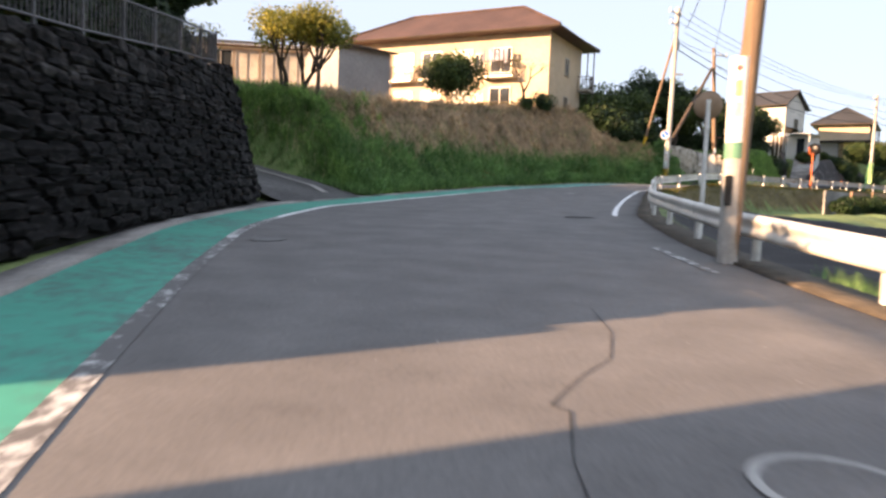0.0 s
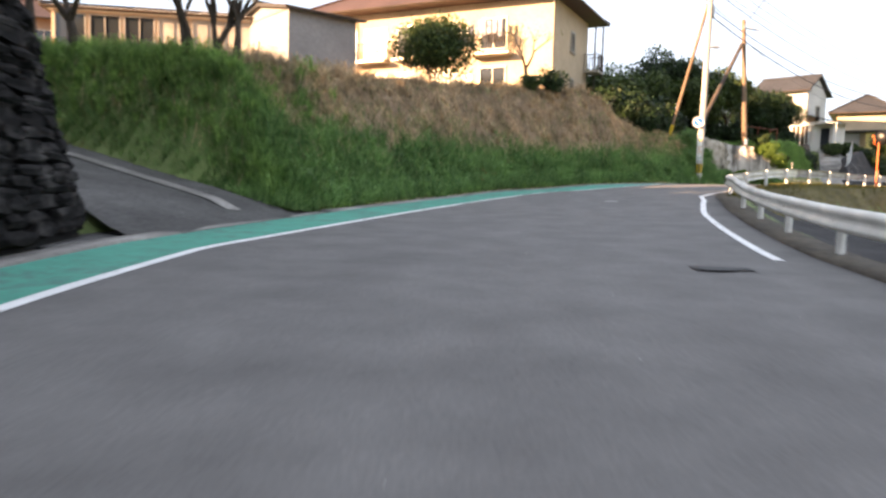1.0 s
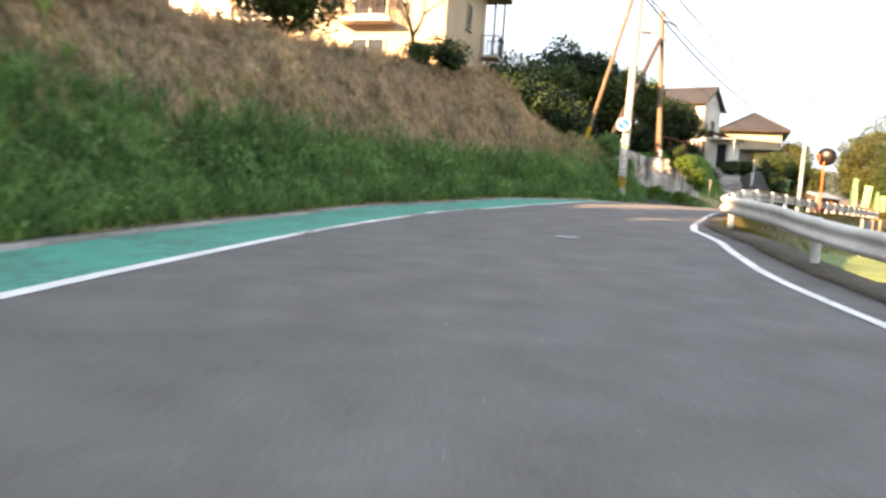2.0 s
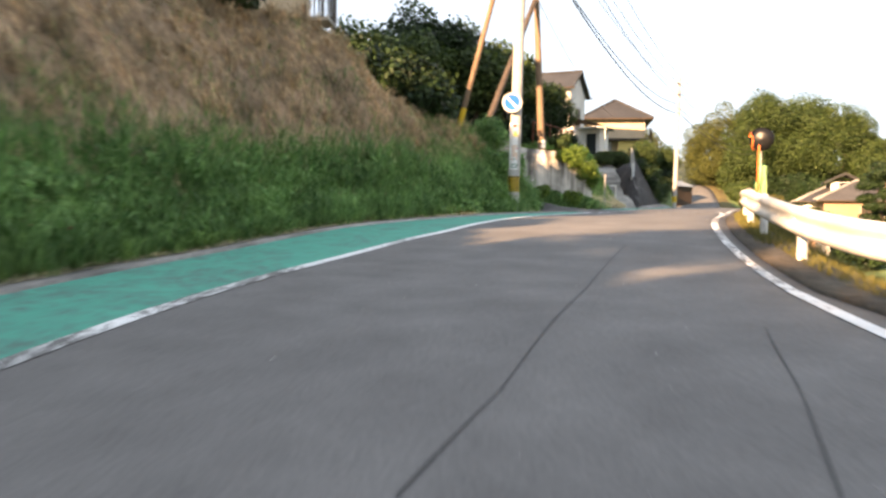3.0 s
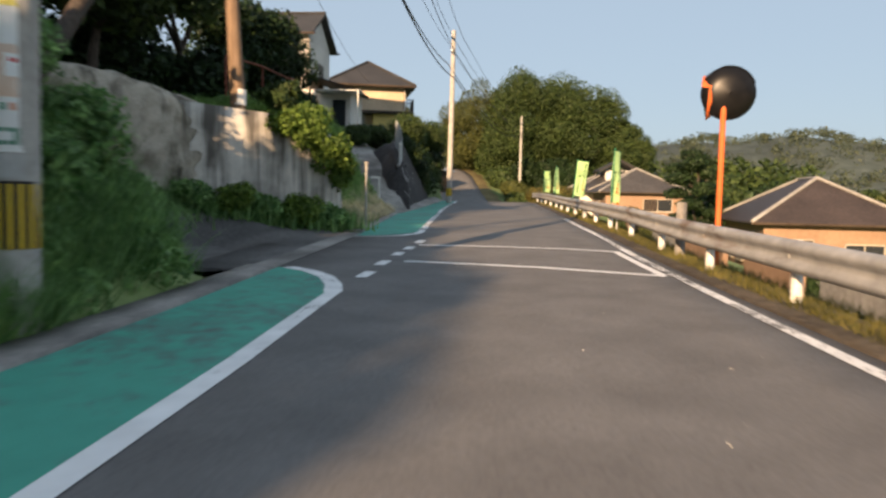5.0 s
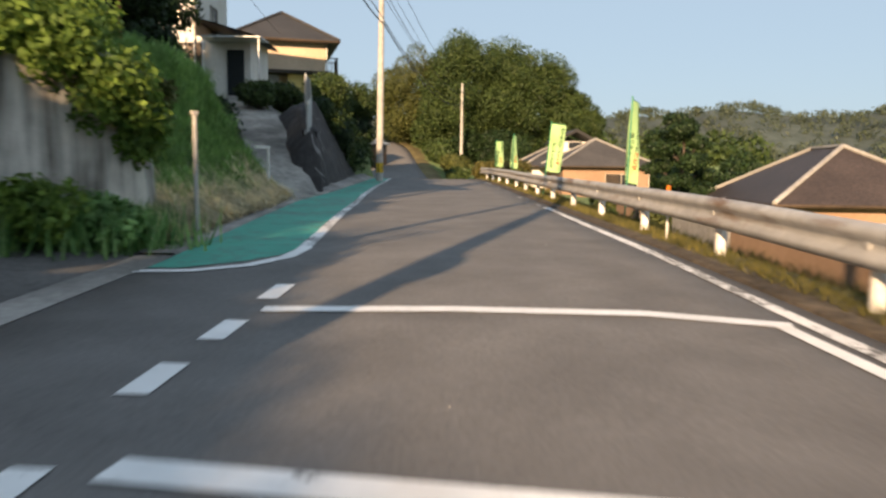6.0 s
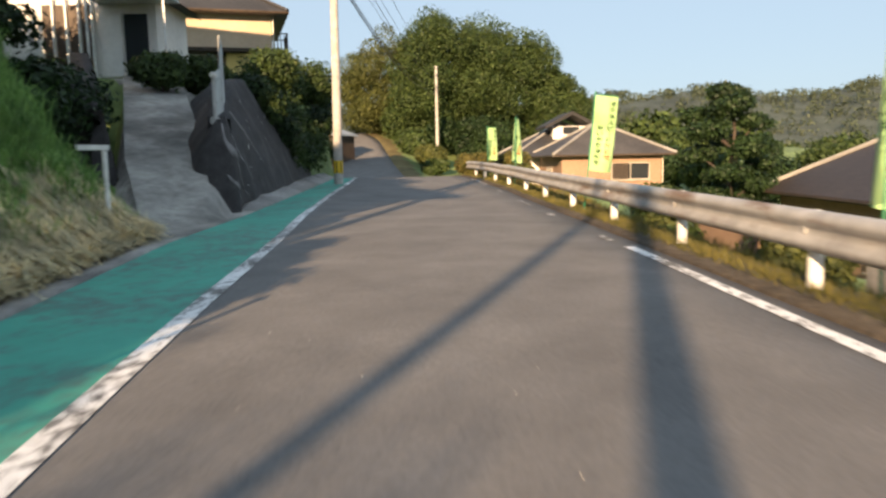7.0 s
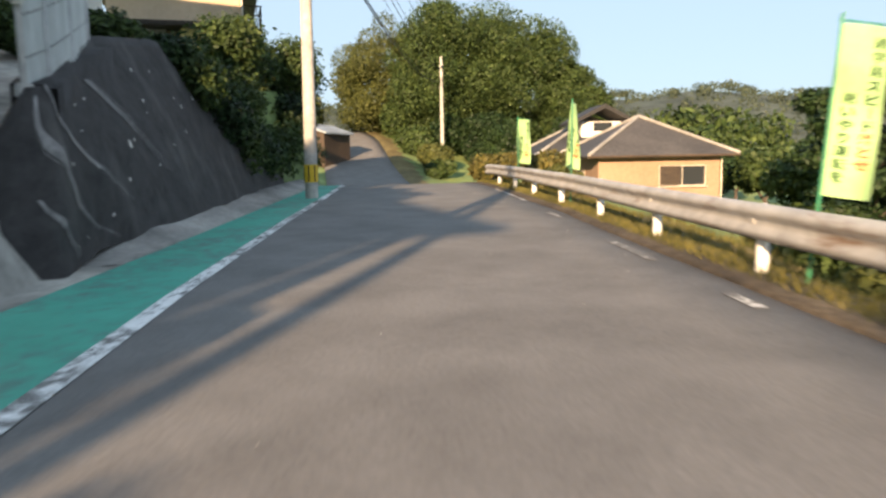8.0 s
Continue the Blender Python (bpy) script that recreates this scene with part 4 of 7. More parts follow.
def on_wall(uu, f):
    j = np.clip(np.interp(uu, u, np.arange(len(u))), 0, len(u) - 1.001)
    r = np.clip(f * 18, 0, 17.999)
    j0, r0 = j.astype(int), r.astype(int)
    fj, fr = (j - j0)[:, None], (r - r0)[:, None]
    q = (face[r0, j0] * (1 - fj) + face[r0, j0 + 1] * fj) * (1 - fr) + (face[r0 + 1, j0] * (1 - fj) + face[r0 + 1, j0 + 1] * fj) * fr
    q[:, :2] += side[j0] * 0.012
    q[:, 2] += 0.004
    return q


RUNS = ([(0.05, 0.95), (0.15, 0.80), (0.38, 0.64), (0.98, 0.33), (1.6, 0.16), (2.4, 0.04)], [(0.4, 1.0), (0.72, 0.80), (1.6, 0.58), (2.3, 0.42), (3.1, 0.2)], [(2.75, 1.0), (3.05, 0.84), (3.8, 0.64), (4.5, 0.45), (5.1, 0.28)], [(0.15, 0.42), (0.45, 0.26), (0.95, 0.06)])
for run, count in zip(RUNS, (22, 22, 18, 7)):
    ru, rf = np.array(run).T
    for n in range(count):
        off, reach, drop = rng.gauss(0, 0.13 if ru[0] > 2 else 0.06), rng.uniform(0.3, 1.0), rng.uniform(0.0, 0.12) * (n > 2)
        q = np.linspace(drop, max(reach, drop + 0.2) if n > 2 else 1.0, 30)
        at = q * (len(ru) - 1)
        mid = start + np.interp(at, range(len(ru)), ru) + off * (0.25 + 0.9 * q) + 0.004 * np.sin(q * 23 + n)
        f = np.clip(np.interp(at, range(len(rf)), rf), 0.01, 1)
        half = rng.uniform(0.006, 0.018) * (1.2 - 0.8 * (q - q[0]) / (q[-1] - q[0]))
        place_mesh("lime_run", sheet_mesh("lime_run", np.stack([on_wall(mid - half, f), on_wall(mid + half, f)], 1), [LIME_RUN]), black_wall, "pale lime run")
for k in range(22):
    cu, cf, r = start + rng.uniform(0.2, 8.5), rng.uniform(0.08, 0.85), rng.uniform(0.012, 0.03) * (2.2 if k == 3 else 1)
    f = np.linspace(cf - r * 0.4, cf + r * 0.4, 4)
    half = r * np.sqrt(np.clip(1 - ((f - cf) / (r * 0.45)) ** 2, 0.05, 1))
    place_mesh("lime_spot", sheet_mesh("lime_spot", np.stack([on_wall(cu - half, f), on_wall(cu + half, f)], 1), [PLASTER_WHITE]), black_wall, "pale lime spot")
grid, _u, _p, _i = wall_solid([(31.8, 68.2, 2.8), (32.2, 68.0, 2.8), (32.45, 68.6, 3.0), (32.95, 69.8, 3.4), (34.3, 72.9, 4.4), (35.4, 75.4, 5.5)], [3.6, 4.0, 4.3, 4.7, 5.4, 6.3], 0.2, 0.5, rows=8, bumpy=0.03, step=0.25)
tagged(place_mesh("wall_drive", sheet_mesh("wall_drive", grid, [BLACK_WALL])), "dark stained low wall along the driveway's side", "wall", kind="structure")
# milky panels between posts on the wall's crest, a lamp on the first post
screen = thing("panel_fence", Matrix(), "milky corrugated panel fence on the black wall's crest", "fence")
crest_line = [Vector((33.9, 66.98, 3.87)), Vector((34.28, 67.28, 4.05)), Vector((34.97, 68.25, 4.42)), Vector((35.76, 69.5, 4.86))]
for k, (a, b) in enumerate(zip(crest_line, crest_line[1:])):
    way = b - a
    n = 28
    bm = bmesh.new()
    normal = Vector((way.y, -way.x, 0)).normalized()
    for thick in (0.0, 0.006):
        cols = []
        for j in range(n + 1):
            c = a + way * (0.04 + 0.92 * j / n) + normal * (0.018 * math.sin(j * 1.57) + thick)
            cols.append((bm.verts.new((c.x, c.y, c.z - 0.05)), bm.verts.new((c.x, c.y, c.z + (0.95, 1.25, 1.3)[k]))))
        for p, q in zip(cols, cols[1:]):
            bm.faces.new((p[0], q[0], q[1], p[1]))
    part("panel", bm, PANEL, screen)
    for h in (0.3, 0.75):
        part("rail", tube([(a.x, a.y, a.z + h), (b.x, b.y, b.z + h)], 0.018, 6), FENCE_GREY, screen)
for k, p in enumerate(crest_line):
    part("post", boxed((p.x, p.y, p.z + 0.36 + 0.1 * min(k, 2)), (0.06, 0.06, 1.0 + 0.2 * min(k, 2)), 0.01), PALE_CONCRETE if k == 0 else STEEL, screen, "pale end post" if k == 0 else "")
part("lamp", boxed((33.86, 66.9, 4.78), (0.15, 0.13, 0.12), 0.03), PLASTER_WHITE, screen, "small white lamp")
part("footing", boxed((33.9, 66.98, 3.84), (0.16, 0.16, 0.16), 0.02), PALE_CONCRETE, screen)
# walls of low outbuildings just below the road
outbuilding = thing("yard_wall", Matrix(), "tan and grey boarded yard wall below the guardrail", "wall")
for s0, s1, m in ((53.6, 57.6, PLAIN_CONCRETE), (58.4, 61.2, PLASTER_TAN), (62.6, 67.0, PLASTER_TAN), (67.06, 70.3, PLAIN_CONCRETE), (73.2, 75.4, PLASTER_TAN)):
    a, b = Vector(road_at(s0, 5.6)), Vector(road_at(s1, 5.6))
    way = b - a
    part("panel", boxed((0, 0, -1.05), (way.length, 0.12, 1.9), 0.01, Matrix.Translation((a + b) / 2) @ Matrix.Rotation(math.atan2(way.y, way.x), 4, "Z")), m, outbuilding)

# ---- guardrail ----


def guardrail(s0, s1, posts, material, label):
    g = thing("guardrail", Matrix(), label, "guardrail", "guardrails along the road")
    prof = [(0.03, 0.34), (-0.02, 0.355), (-0.055, 0.40), (-0.055, 0.435), (-0.015, 0.475), (0.0, 0.51), (-0.015, 0.545), (-0.055, 0.585), (-0.055, 0.625), (-0.02, 0.665), (0.03, 0.68)]
    joints = list(np.arange(s0, s1, 4.0)) + [s1]
    for a, b in zip(joints, joints[1:]):
        ss = np.linspace(a - 0.12, b + 0.12, 12)
        front = np.stack([road_at(ss, RAIL_AT(ss) + o, z) for o, z in prof], 1)
        back = np.stack([road_at(ss, RAIL_AT(ss) + o + 0.006, z) for o, z in prof[::-1]], 1)
        both = np.concatenate([front, back, front[:, :1]], 1)
        both[:, :, :2] += 0.004 * ((joints.index(a) % 2) * 2 - 1)
        place_mesh("beam", sheet_mesh("beam", both, [material]), g)
    for s in posts:
        c = Vector(road_at(s, RAIL_AT(s) + 0.10, 0))
        p = part("post", tube([c + Vector((0, 0, -0.3)), c + Vector((0, 0, 0.6)), c + Vector((0, 0, 0.66)), c + Vector((0, 0, 0.675))], [0.06, 0.06, 0.05, 0.015], 12), POST_WHITE, g)
        t = np.interp(s, ROAD_S, ROAD_T[:, 0]), np.interp(s, ROAD_S, ROAD_T[:, 1])
        part("bracket", boxed((0, 0, 0), (0.07, 0.10, 0.2), 0.005, Matrix.Translation(Vector(road_at(s, RAIL_AT(s) + 0.035, 0.51))) @ Matrix.Rotation(math.atan2(t[1], t[0]), 4, "Z") @ pose(0, 0, 0, 0, 0, 0)), material, p)
    return g


guardrail(-8, 46, list(np.arange(-6.2, 33, 3.3)) + [35.3, 38.4, 41.4, 44.3], RAIL_WHITE, "white painted steel guardrail curving round the bend")
guardrail(46.1, 95.5, list(np.arange(47.4, 95.5, 2.87)), RAIL_GREY, "weathered galvanised steel guardrail with white posts")

gp = Vector(road_at(57.9, 3.36, 0))
part("post", boxed((0, 0, 0.36), (0.13, 0.13, 1.15), 0.015), KERB, thing("boundary_post", Matrix.Translation(gp), "square grey concrete post beside the guardrail", "post"))
mk = thing("marker_post", pose(23.75, 55.95, 1.75), "thin pale marker post at the concrete wall's end", "post")
part("pole", tube([(0, 0, -0.3), (0, 0, 1.5)], 0.03, 8), POLE_CONCRETE, mk)
part("cap", boxed((0, 0, 1.52), (0.08, 0.08, 0.05), 0.01), POLE_CONCRETE, mk)
# ---- poles ----


def pole(name, foot, top, r0, r1, material, label, group="utility poles"):
    p = thing(name, pose(*foot), label, "utility pole", group)
    way = Vector(top) - Vector(foot)
    part("shaft", tube([way * k for k in (-0.04, 0.25, 0.5, 0.75, 1.0)], [r0 + (r1 - r0) * k for k in (0, 0.25, 0.5, 0.75, 1.0)], 18), material, p, smooth=False)
    return p


def band(parent, z0, z1, r, material, name, label="", a0=0.0, a1=2 * math.pi, x=0.0, y=0.0):
    bm = bmesh.new()
    n = max(4, int(18 * (a1 - a0) / (2 * math.pi)))
    rows = [[bm.verts.new((x + math.cos(a0 + (a1 - a0) * k / n) * r, y + math.sin(a0 + (a1 - a0) * k / n) * r, z)) for k in range(n + 1)] for z in (z0, z1)]
    for k in range(n):
        bm.faces.new((rows[0][k], rows[0][k + 1], rows[1][k + 1], rows[1][k]))
    return part(name, bm, material, parent, label)


def crossarm(parent, z, length, yaw, n=3, material=STEEL):
    m = Matrix.Rotation(yaw, 4, "Z")
    a = part("crossarm", boxed((0, 0, z), (length, 0.08, 0.08), 0.006, m), material, parent)
    for k in range(n):
        x = (k / (n - 1) - 0.5) * (length - 0.15) if n > 1 else 0
        part("insulator", tube([m @ Vector((x, 0, z + 0.04)), m @ Vector((x, 0, z + 0.1)), m @ Vector((x, 0, z + 0.22))], [0.03, 0.06, 0.035], 8), INSULATOR, a)
    return a


ROAD_YAW = radians(-45)
P1, P1B, P3, P4, P0 = (14.6, 48.04, 1.78), (21.1, 57.2, 4.3), (42.87, 73.14, 2.15), (84.5, 103.6, 0.8), (3.93, 10.12, -0.8)
p1 = pole("utility_pole", P1, (14.75, 48.0, 13.0), 0.175, 0.13, POLE_CONCRETE, "concrete utility pole with sign, poster wrap and striped foot guard")
cam_a = math.atan2(-0.92, -0.38)
band(p1, 0.98, 2.40, 0.1765, WHITE_WRAP, "poster", "faded white road safety poster", cam_a - 1.15, cam_a + 1.15)
band(p1, 0.80, 0.97, 0.1755, PALE_CONCRETE, "sleeve", "pale sleeve below the poster")
for z0, z1, a, w, m in ((1.36, 1.72, -0.05, 1.05, PEACH_PRINT), (1.50, 1.66, 0.25, 0.5, WHITE_WRAP), (1.60, 1.63, 0.3, 0.3, RED), (1.27, 1.32, -0.45, 0.22, ORANGE_PRINT), (1.27, 1.32, -0.1, 0.22, GREEN_WRAP), (1.27, 1.32, 0.25, 0.22, ORANGE_PRINT), (1.03, 1.15, -0.1, 1.15, GREEN_WRAP)):
    band(p1, z0, z1, 0.1775 + 0.0006 * (m is WHITE_WRAP or m is RED), m, "print", "", cam_a + a - w / 2, cam_a + a + w / 2)
band(p1, 1.06, 1.12, 0.1785, WHITE_WRAP, "print", "white field in the green print", cam_a - 0.45, cam_a + 0.25)
for k in range(8):
    f = (k + 0.5) / 8
    half_a = 0.42 * math.sin(math.pi * f)
    band(p1, 2.24 + 0.13 * k / 8, 2.24 + 0.13 * (k + 1) / 8, 0.1778, RED, "print", "red round mark", cam_a - 0.08 - half_a, cam_a - 0.08 + half_a)
    half_a = 0.52 - 0.40 * f
    band(p1, 1.98 + 0.18 * k / 8, 1.98 + 0.18 * (k + 1) / 8, 0.1778, PALE_YELLOW, "print", "yellow triangular mark", cam_a - half_a, cam_a + half_a)
band(p1, 0.30, 0.78, 0.180, BLACK, "foot_guard", "black foot guard")
for k in range(16):
    a = 2 * math.pi * k / 16
    band(p1, 0.30, 0.76, 0.182, YELLOW, "stripe", "yellow stripe", a, a + 0.16)
crossarm(p1, 10.9, 1.6, ROAD_YAW + 1.57)
crossarm(p1, 10.2, 1.2, ROAD_YAW + 1.57)
part("lamp", boxed((0.35, -0.35, 6.9), (0.55, 0.16, 0.12), 0.04, None), STEEL, p1, "small street lamp head")
part("transformer", tube([(0.3, 0.25, 8.6), (0.3, 0.25, 9.2)], 0.17, 12), STEEL, p1)
sign = thing("road_sign", look((14.34, 47.78, 4.76), (14.34 + 0.42, 47.78 + 0.91, 4.76)), "round blue no parking sign with faded rim on the pole", "road sign")
for nm, r, z, m in (("rim", 0.30, 0.0, SIGN_RIM), ("face", 0.235, 0.006, SIGN_BLUE)):
    bm = bmesh.new()
    bmesh.ops.create_cone(bm, cap_ends=True, segments=40, radius1=r, radius2=r, depth=0.012, matrix=Matrix.Translation((0, 0, z)))
    part(nm, bm, m, sign)
part("slash", boxed((0, 0, 0.014), (0.46, 0.06, 0.004), 0, Matrix.Rotation(radians(-45), 4, "Z")), SIGN_RIM, sign)
part("clamp", boxed((0.0, 0.0, -0.10), (0.06, 0.3, 0.18), 0.01), STEEL, sign)
p2 = pole("brace_pole", (13.37, 49.74, 3.7), (14.75, 48.1, 11.4), 0.085, 0.075, POLE_WOOD, "leaning wooden brace pole with a yellow guard at its foot", "brace poles")
d2 = (Vector((14.75, 48.1, 11.4)) - Vector((13.37, 49.74, 3.7))).normalized()
part("guard", tube([d2 * 0.15, d2 * 1.1], 0.092, 14), YELLOW, p2, "yellow plastic guard")
p1b = pole("wooden_pole", P1B, (20.6, 57.3, 12.6), 0.17, 0.12, POLE_WOOD, "brown wooden utility pole above the concrete wall")
band(p1b, 0.15, 0.5, 0.173, WHITE_WRAP, "tag", "white tag")
crossarm(p1b, 7.7, 1.4, ROAD_YAW + 1.2)
pole("brace_pole", (16.2, 53.6, 4.2), (20.5, 57.1, 11.0), 0.14, 0.11, BARK, "dark leaning wooden brace pole under trees", "brace poles")
p3 = pole("utility_pole", P3, (43.05, 73.2, 12.2), 0.17, 0.12, POLE_CONCRETE, "concrete utility pole at the walkway's edge")
band(p3, 0.40, 0.85, 0.176, YELLOW, "foot_guard", "yellow and black foot guard")
for k in range(7):
    band(p3, 0.42, 0.83, 0.179, BLACK, "stripe", "", 2 * math.pi * k / 7, 2 * math.pi * k / 7 + 0.22)
crossarm(p3, 9.6, 1.5, ROAD_YAW + 1.57)
crossarm(p3, 8.8, 1.1, ROAD_YAW + 1.57)
p4 = pole("utility_pole", P4, (84.9, 103.9, 13.0), 0.20, 0.13, POLE_CONCRETE, "slim concrete utility pole before the woods")
crossarm(p4, 11.2, 2.2, ROAD_YAW + 1.57)
crossarm(p4, 6.4, 1.2, ROAD_YAW + 1.57)
p0 = pole("utility_pole", P0, (4.4, 10.15, 9.5), 0.135, 0.11, POLE_WOOD, "utility pole inside the guardrail with white and green wraps")
band(p0, 1.66, 2.82, 0.134, WHITE_WRAP, "poster_wrap", "white poster wrap")
band(p0, 1.44, 1.66, 0.136, GREEN_WRAP, "lower_wrap", "green lower wrap")
band(p0, -0.1, 1.44, 0.138, POLE_CONCRETE, "base_sleeve", "grey concrete sleeve")
p0_a = math.atan2(-0.91, -0.41)
for k in range(6):
    half_a = 0.34 * math.sin(math.pi * (k + 0.5) / 6)
    band(p0, 2.62 + 0.09 * k / 6, 2.62 + 0.09 * (k + 1) / 6, 0.1352, RED, "print", "red round mark", p0_a - half_a, p0_a + half_a)
for z0, z1, m in ((2.28, 2.50, PALE_YELLOW), (2.0, 2.2, PEACH_PRINT)):
    band(p0, z0, z1, 0.1352, m, "print", "", p0_a - 0.35, p0_a + 0.35)
part("meter_box", boxed((-0.13 * 0.75, -0.13 * 0.9, 1.0), (0.09, 0.07, 0.42), 0.015), BLACK, p0, "narrow black box")


def wire(a, b, sag, r=0.019, label="thin black overhead cable", group="overhead cables"):
    a, b = Vector(a), Vector(b)
    pts = [a.lerp(b, k / 20) - Vector((0, 0, sag * 4 * (k / 20) * (1 - k / 20))) for k in range(21)]
    tagged(part("cable", tube(pts, r, 5, False), WIRE), label, "cable", group)


T1, T1B, T3, T4, T0 = Vector((15.0, 48.5, 12.7)), Vector((20.6, 57.3, 12.2)), Vector((43.05, 73.2, 11.8)), Vector((84.9, 103.9, 12.2)), Vector((4.4, 10.15, 9.2))
ax = Vector((0.7, -0.7, 0))
for k, dz, sag, r in ((0.7, 0.0, 0.9, 0.014), (0.0, 0.0, 0.9, 0.014), (-0.7, 0.0, 0.9, 0.014), (0.45, -1.2, 1.0, 0.018), (-0.4, -1.5, 1.3, 0.025), (0.1, -2.3, 1.4, 0.03)):
    wire(T1 + ax * k + Vector((0, 0, dz)), T3 + ax * k * 0.8 + Vector((0, 0, dz)), sag, r)
    wire(T3 + ax * k * 0.8 + Vector((0, 0, dz)), T4 + ax * k + Vector((0, 0, dz * 0.6)), sag * 1.1, r)
for k, dz in ((0.5, -1.0), (-0.4, -1.4)):
    wire(T0 + ax * k + Vector((0, 0, dz + 1.0)), T1 + ax * k + Vector((0, 0, dz)), 1.0, 0.02)
wire(T0, T1B, 0.9, 0.015)
wire(T1B, T1 + Vector((0, 0, -1.6)), 0.15, 0.015)
wire(T1B + Vector((0, 0, -0.8)), (44.0, 82.5, 10.2), 0.8, 0.012)

# ---- traffic mirrors ----


def mirror(foot, height, heads, pole_material, label):
    """heads: yaw of each face's outward way and how high it sits."""
    t = thing("traffic_mirror", pose(*foot), label, "traffic mirror", "traffic mirrors")
    part("pole", tube([(0, 0, -0.4), (0, 0, height)], 0.042, 12), pole_material, t)
    for way, dz, r, shell, offset, ahead in heads:
        m = Matrix.Translation((*ahead, height + dz)) @ Matrix.Rotation(way, 4, "Z") @ Matrix.Rotation(radians(90 - 4), 4, "Y") @ Matrix.Translation((0, 0, offset))
        bm = bmesh.new()
        n, rings = 32, []
        for q, z in ((0.02, -0.10), (0.55, -0.085), (0.9, -0.04), (1.0, 0.0), (1.06, 0.02), (1.06, 0.03), (0.97, 0.03)):
            rings.append([bm.verts.new((math.cos(2 * math.pi * k / n) * r * q, math.sin(2 * math.pi * k / n) * r * q, z)) for k in range(n)])
        for a, b in zip(rings, rings[1:]):
            for k in range(n):
                bm.faces.new((a[k], a[(k + 1) % n], b[(k + 1) % n], b[k]))
        bm.transform(m)
        head = part("shell", bm, shell, t, "orange shell", smooth=True)
        bm, rings = bmesh.new(), []
        for j in range(7):
            q = j / 6
            z = 0.028 + 0.06 * (1 - q * q)
            rings.append([bm.verts.new((math.cos(2 * math.pi * k / n) * r * 0.98 * max(q, 0.01), math.sin(2 * math.pi * k / n) * r * 0.98 * max(q, 0.01), z)) for k in range(n)])
        for a, b in zip(rings, rings[1:]):
            for k in range(n):
                bm.faces.new((a[k], a[(k + 1) % n], b[(k + 1) % n], b[k]))
        bm.transform(m)
        part("glass", bm, MIRROR_DARK, head, "convex mirror glass", smooth=True)
        bm = bmesh.new()
        hood = [[bm.verts.new((math.cos(a) * r * 1.08, math.sin(a) * r * 1.08, z)) for a in (math.pi / 2 + math.pi * (0.12 + 0.76 * k / 16) for k in range(17))] for z in (0.0, 0.14)]
        for k in range(16):
            bm.faces.new((hood[0][k], hood[0][k + 1], hood[1][k + 1], hood[1][k]))
        bm.transform(m)
        part("hood", bm, shell, head)
    return t


mirror((23.85, 47.25, 0.9), 3.25, [(math.atan2(0.62, 0.78), 0.0, 0.38, MIRROR_BACK, 0.02, (0.05, -0.05)), (math.atan2(0.88, -0.47), -0.06, 0.31, MIRROR_ORANGE, 0.12, (0.16, 0.17))], MIRROR_ORANGE, "orange pole with two convex traffic mirrors behind the guardrail")
mirror((4.86, 13.83, -0.75), 2.75, [(math.atan2(0.95, 0.3), -0.1, 0.25, MIRROR_TAN, 0.1, (0, 0))], POST_WHITE, "traffic mirror on a white pole seen from behind")

# ---- banners ----


def glyph(ch):
    """The built-in font's sign as corners and faces in a unit square."""
    curve = bpy.data.curves.new("sign", "FONT")
    curve.body, curve.resolution_u, curve.offset = ch, 2, (0.012 if ch in "通学路落思運転" else 0.034)
    ob = new("sign", curve)
    me = bpy.data.meshes.new_from_object(ob.evaluated_get(bpy.context.evaluated_depsgraph_get()))
    pts = np.array([v.co[:2] for v in me.vertices]) if len(me.vertices) else np.zeros((0, 2))
    faces = [tuple(q.vertices) for q in me.polygons]
    bpy.data.objects.remove(ob)
    bpy.data.curves.remove(curve)
    bpy.data.meshes.remove(me)
    if len(pts):
        lo, hi = pts.min(0), pts.max(0)
        pts = (pts - (lo + hi) / 2) / max(hi - lo) + 0.5
    return pts, faces


GLYPHS = {ch: glyph(ch) for ch in "通学路スピド落とせ思いやり運転を"}
GLYPHS["ー"] = (np.array([(0.44, 0.0), (0.56, 0.0), (0.56, 1.0), (0.44, 1.0)]), [(0, 1, 2, 3)])


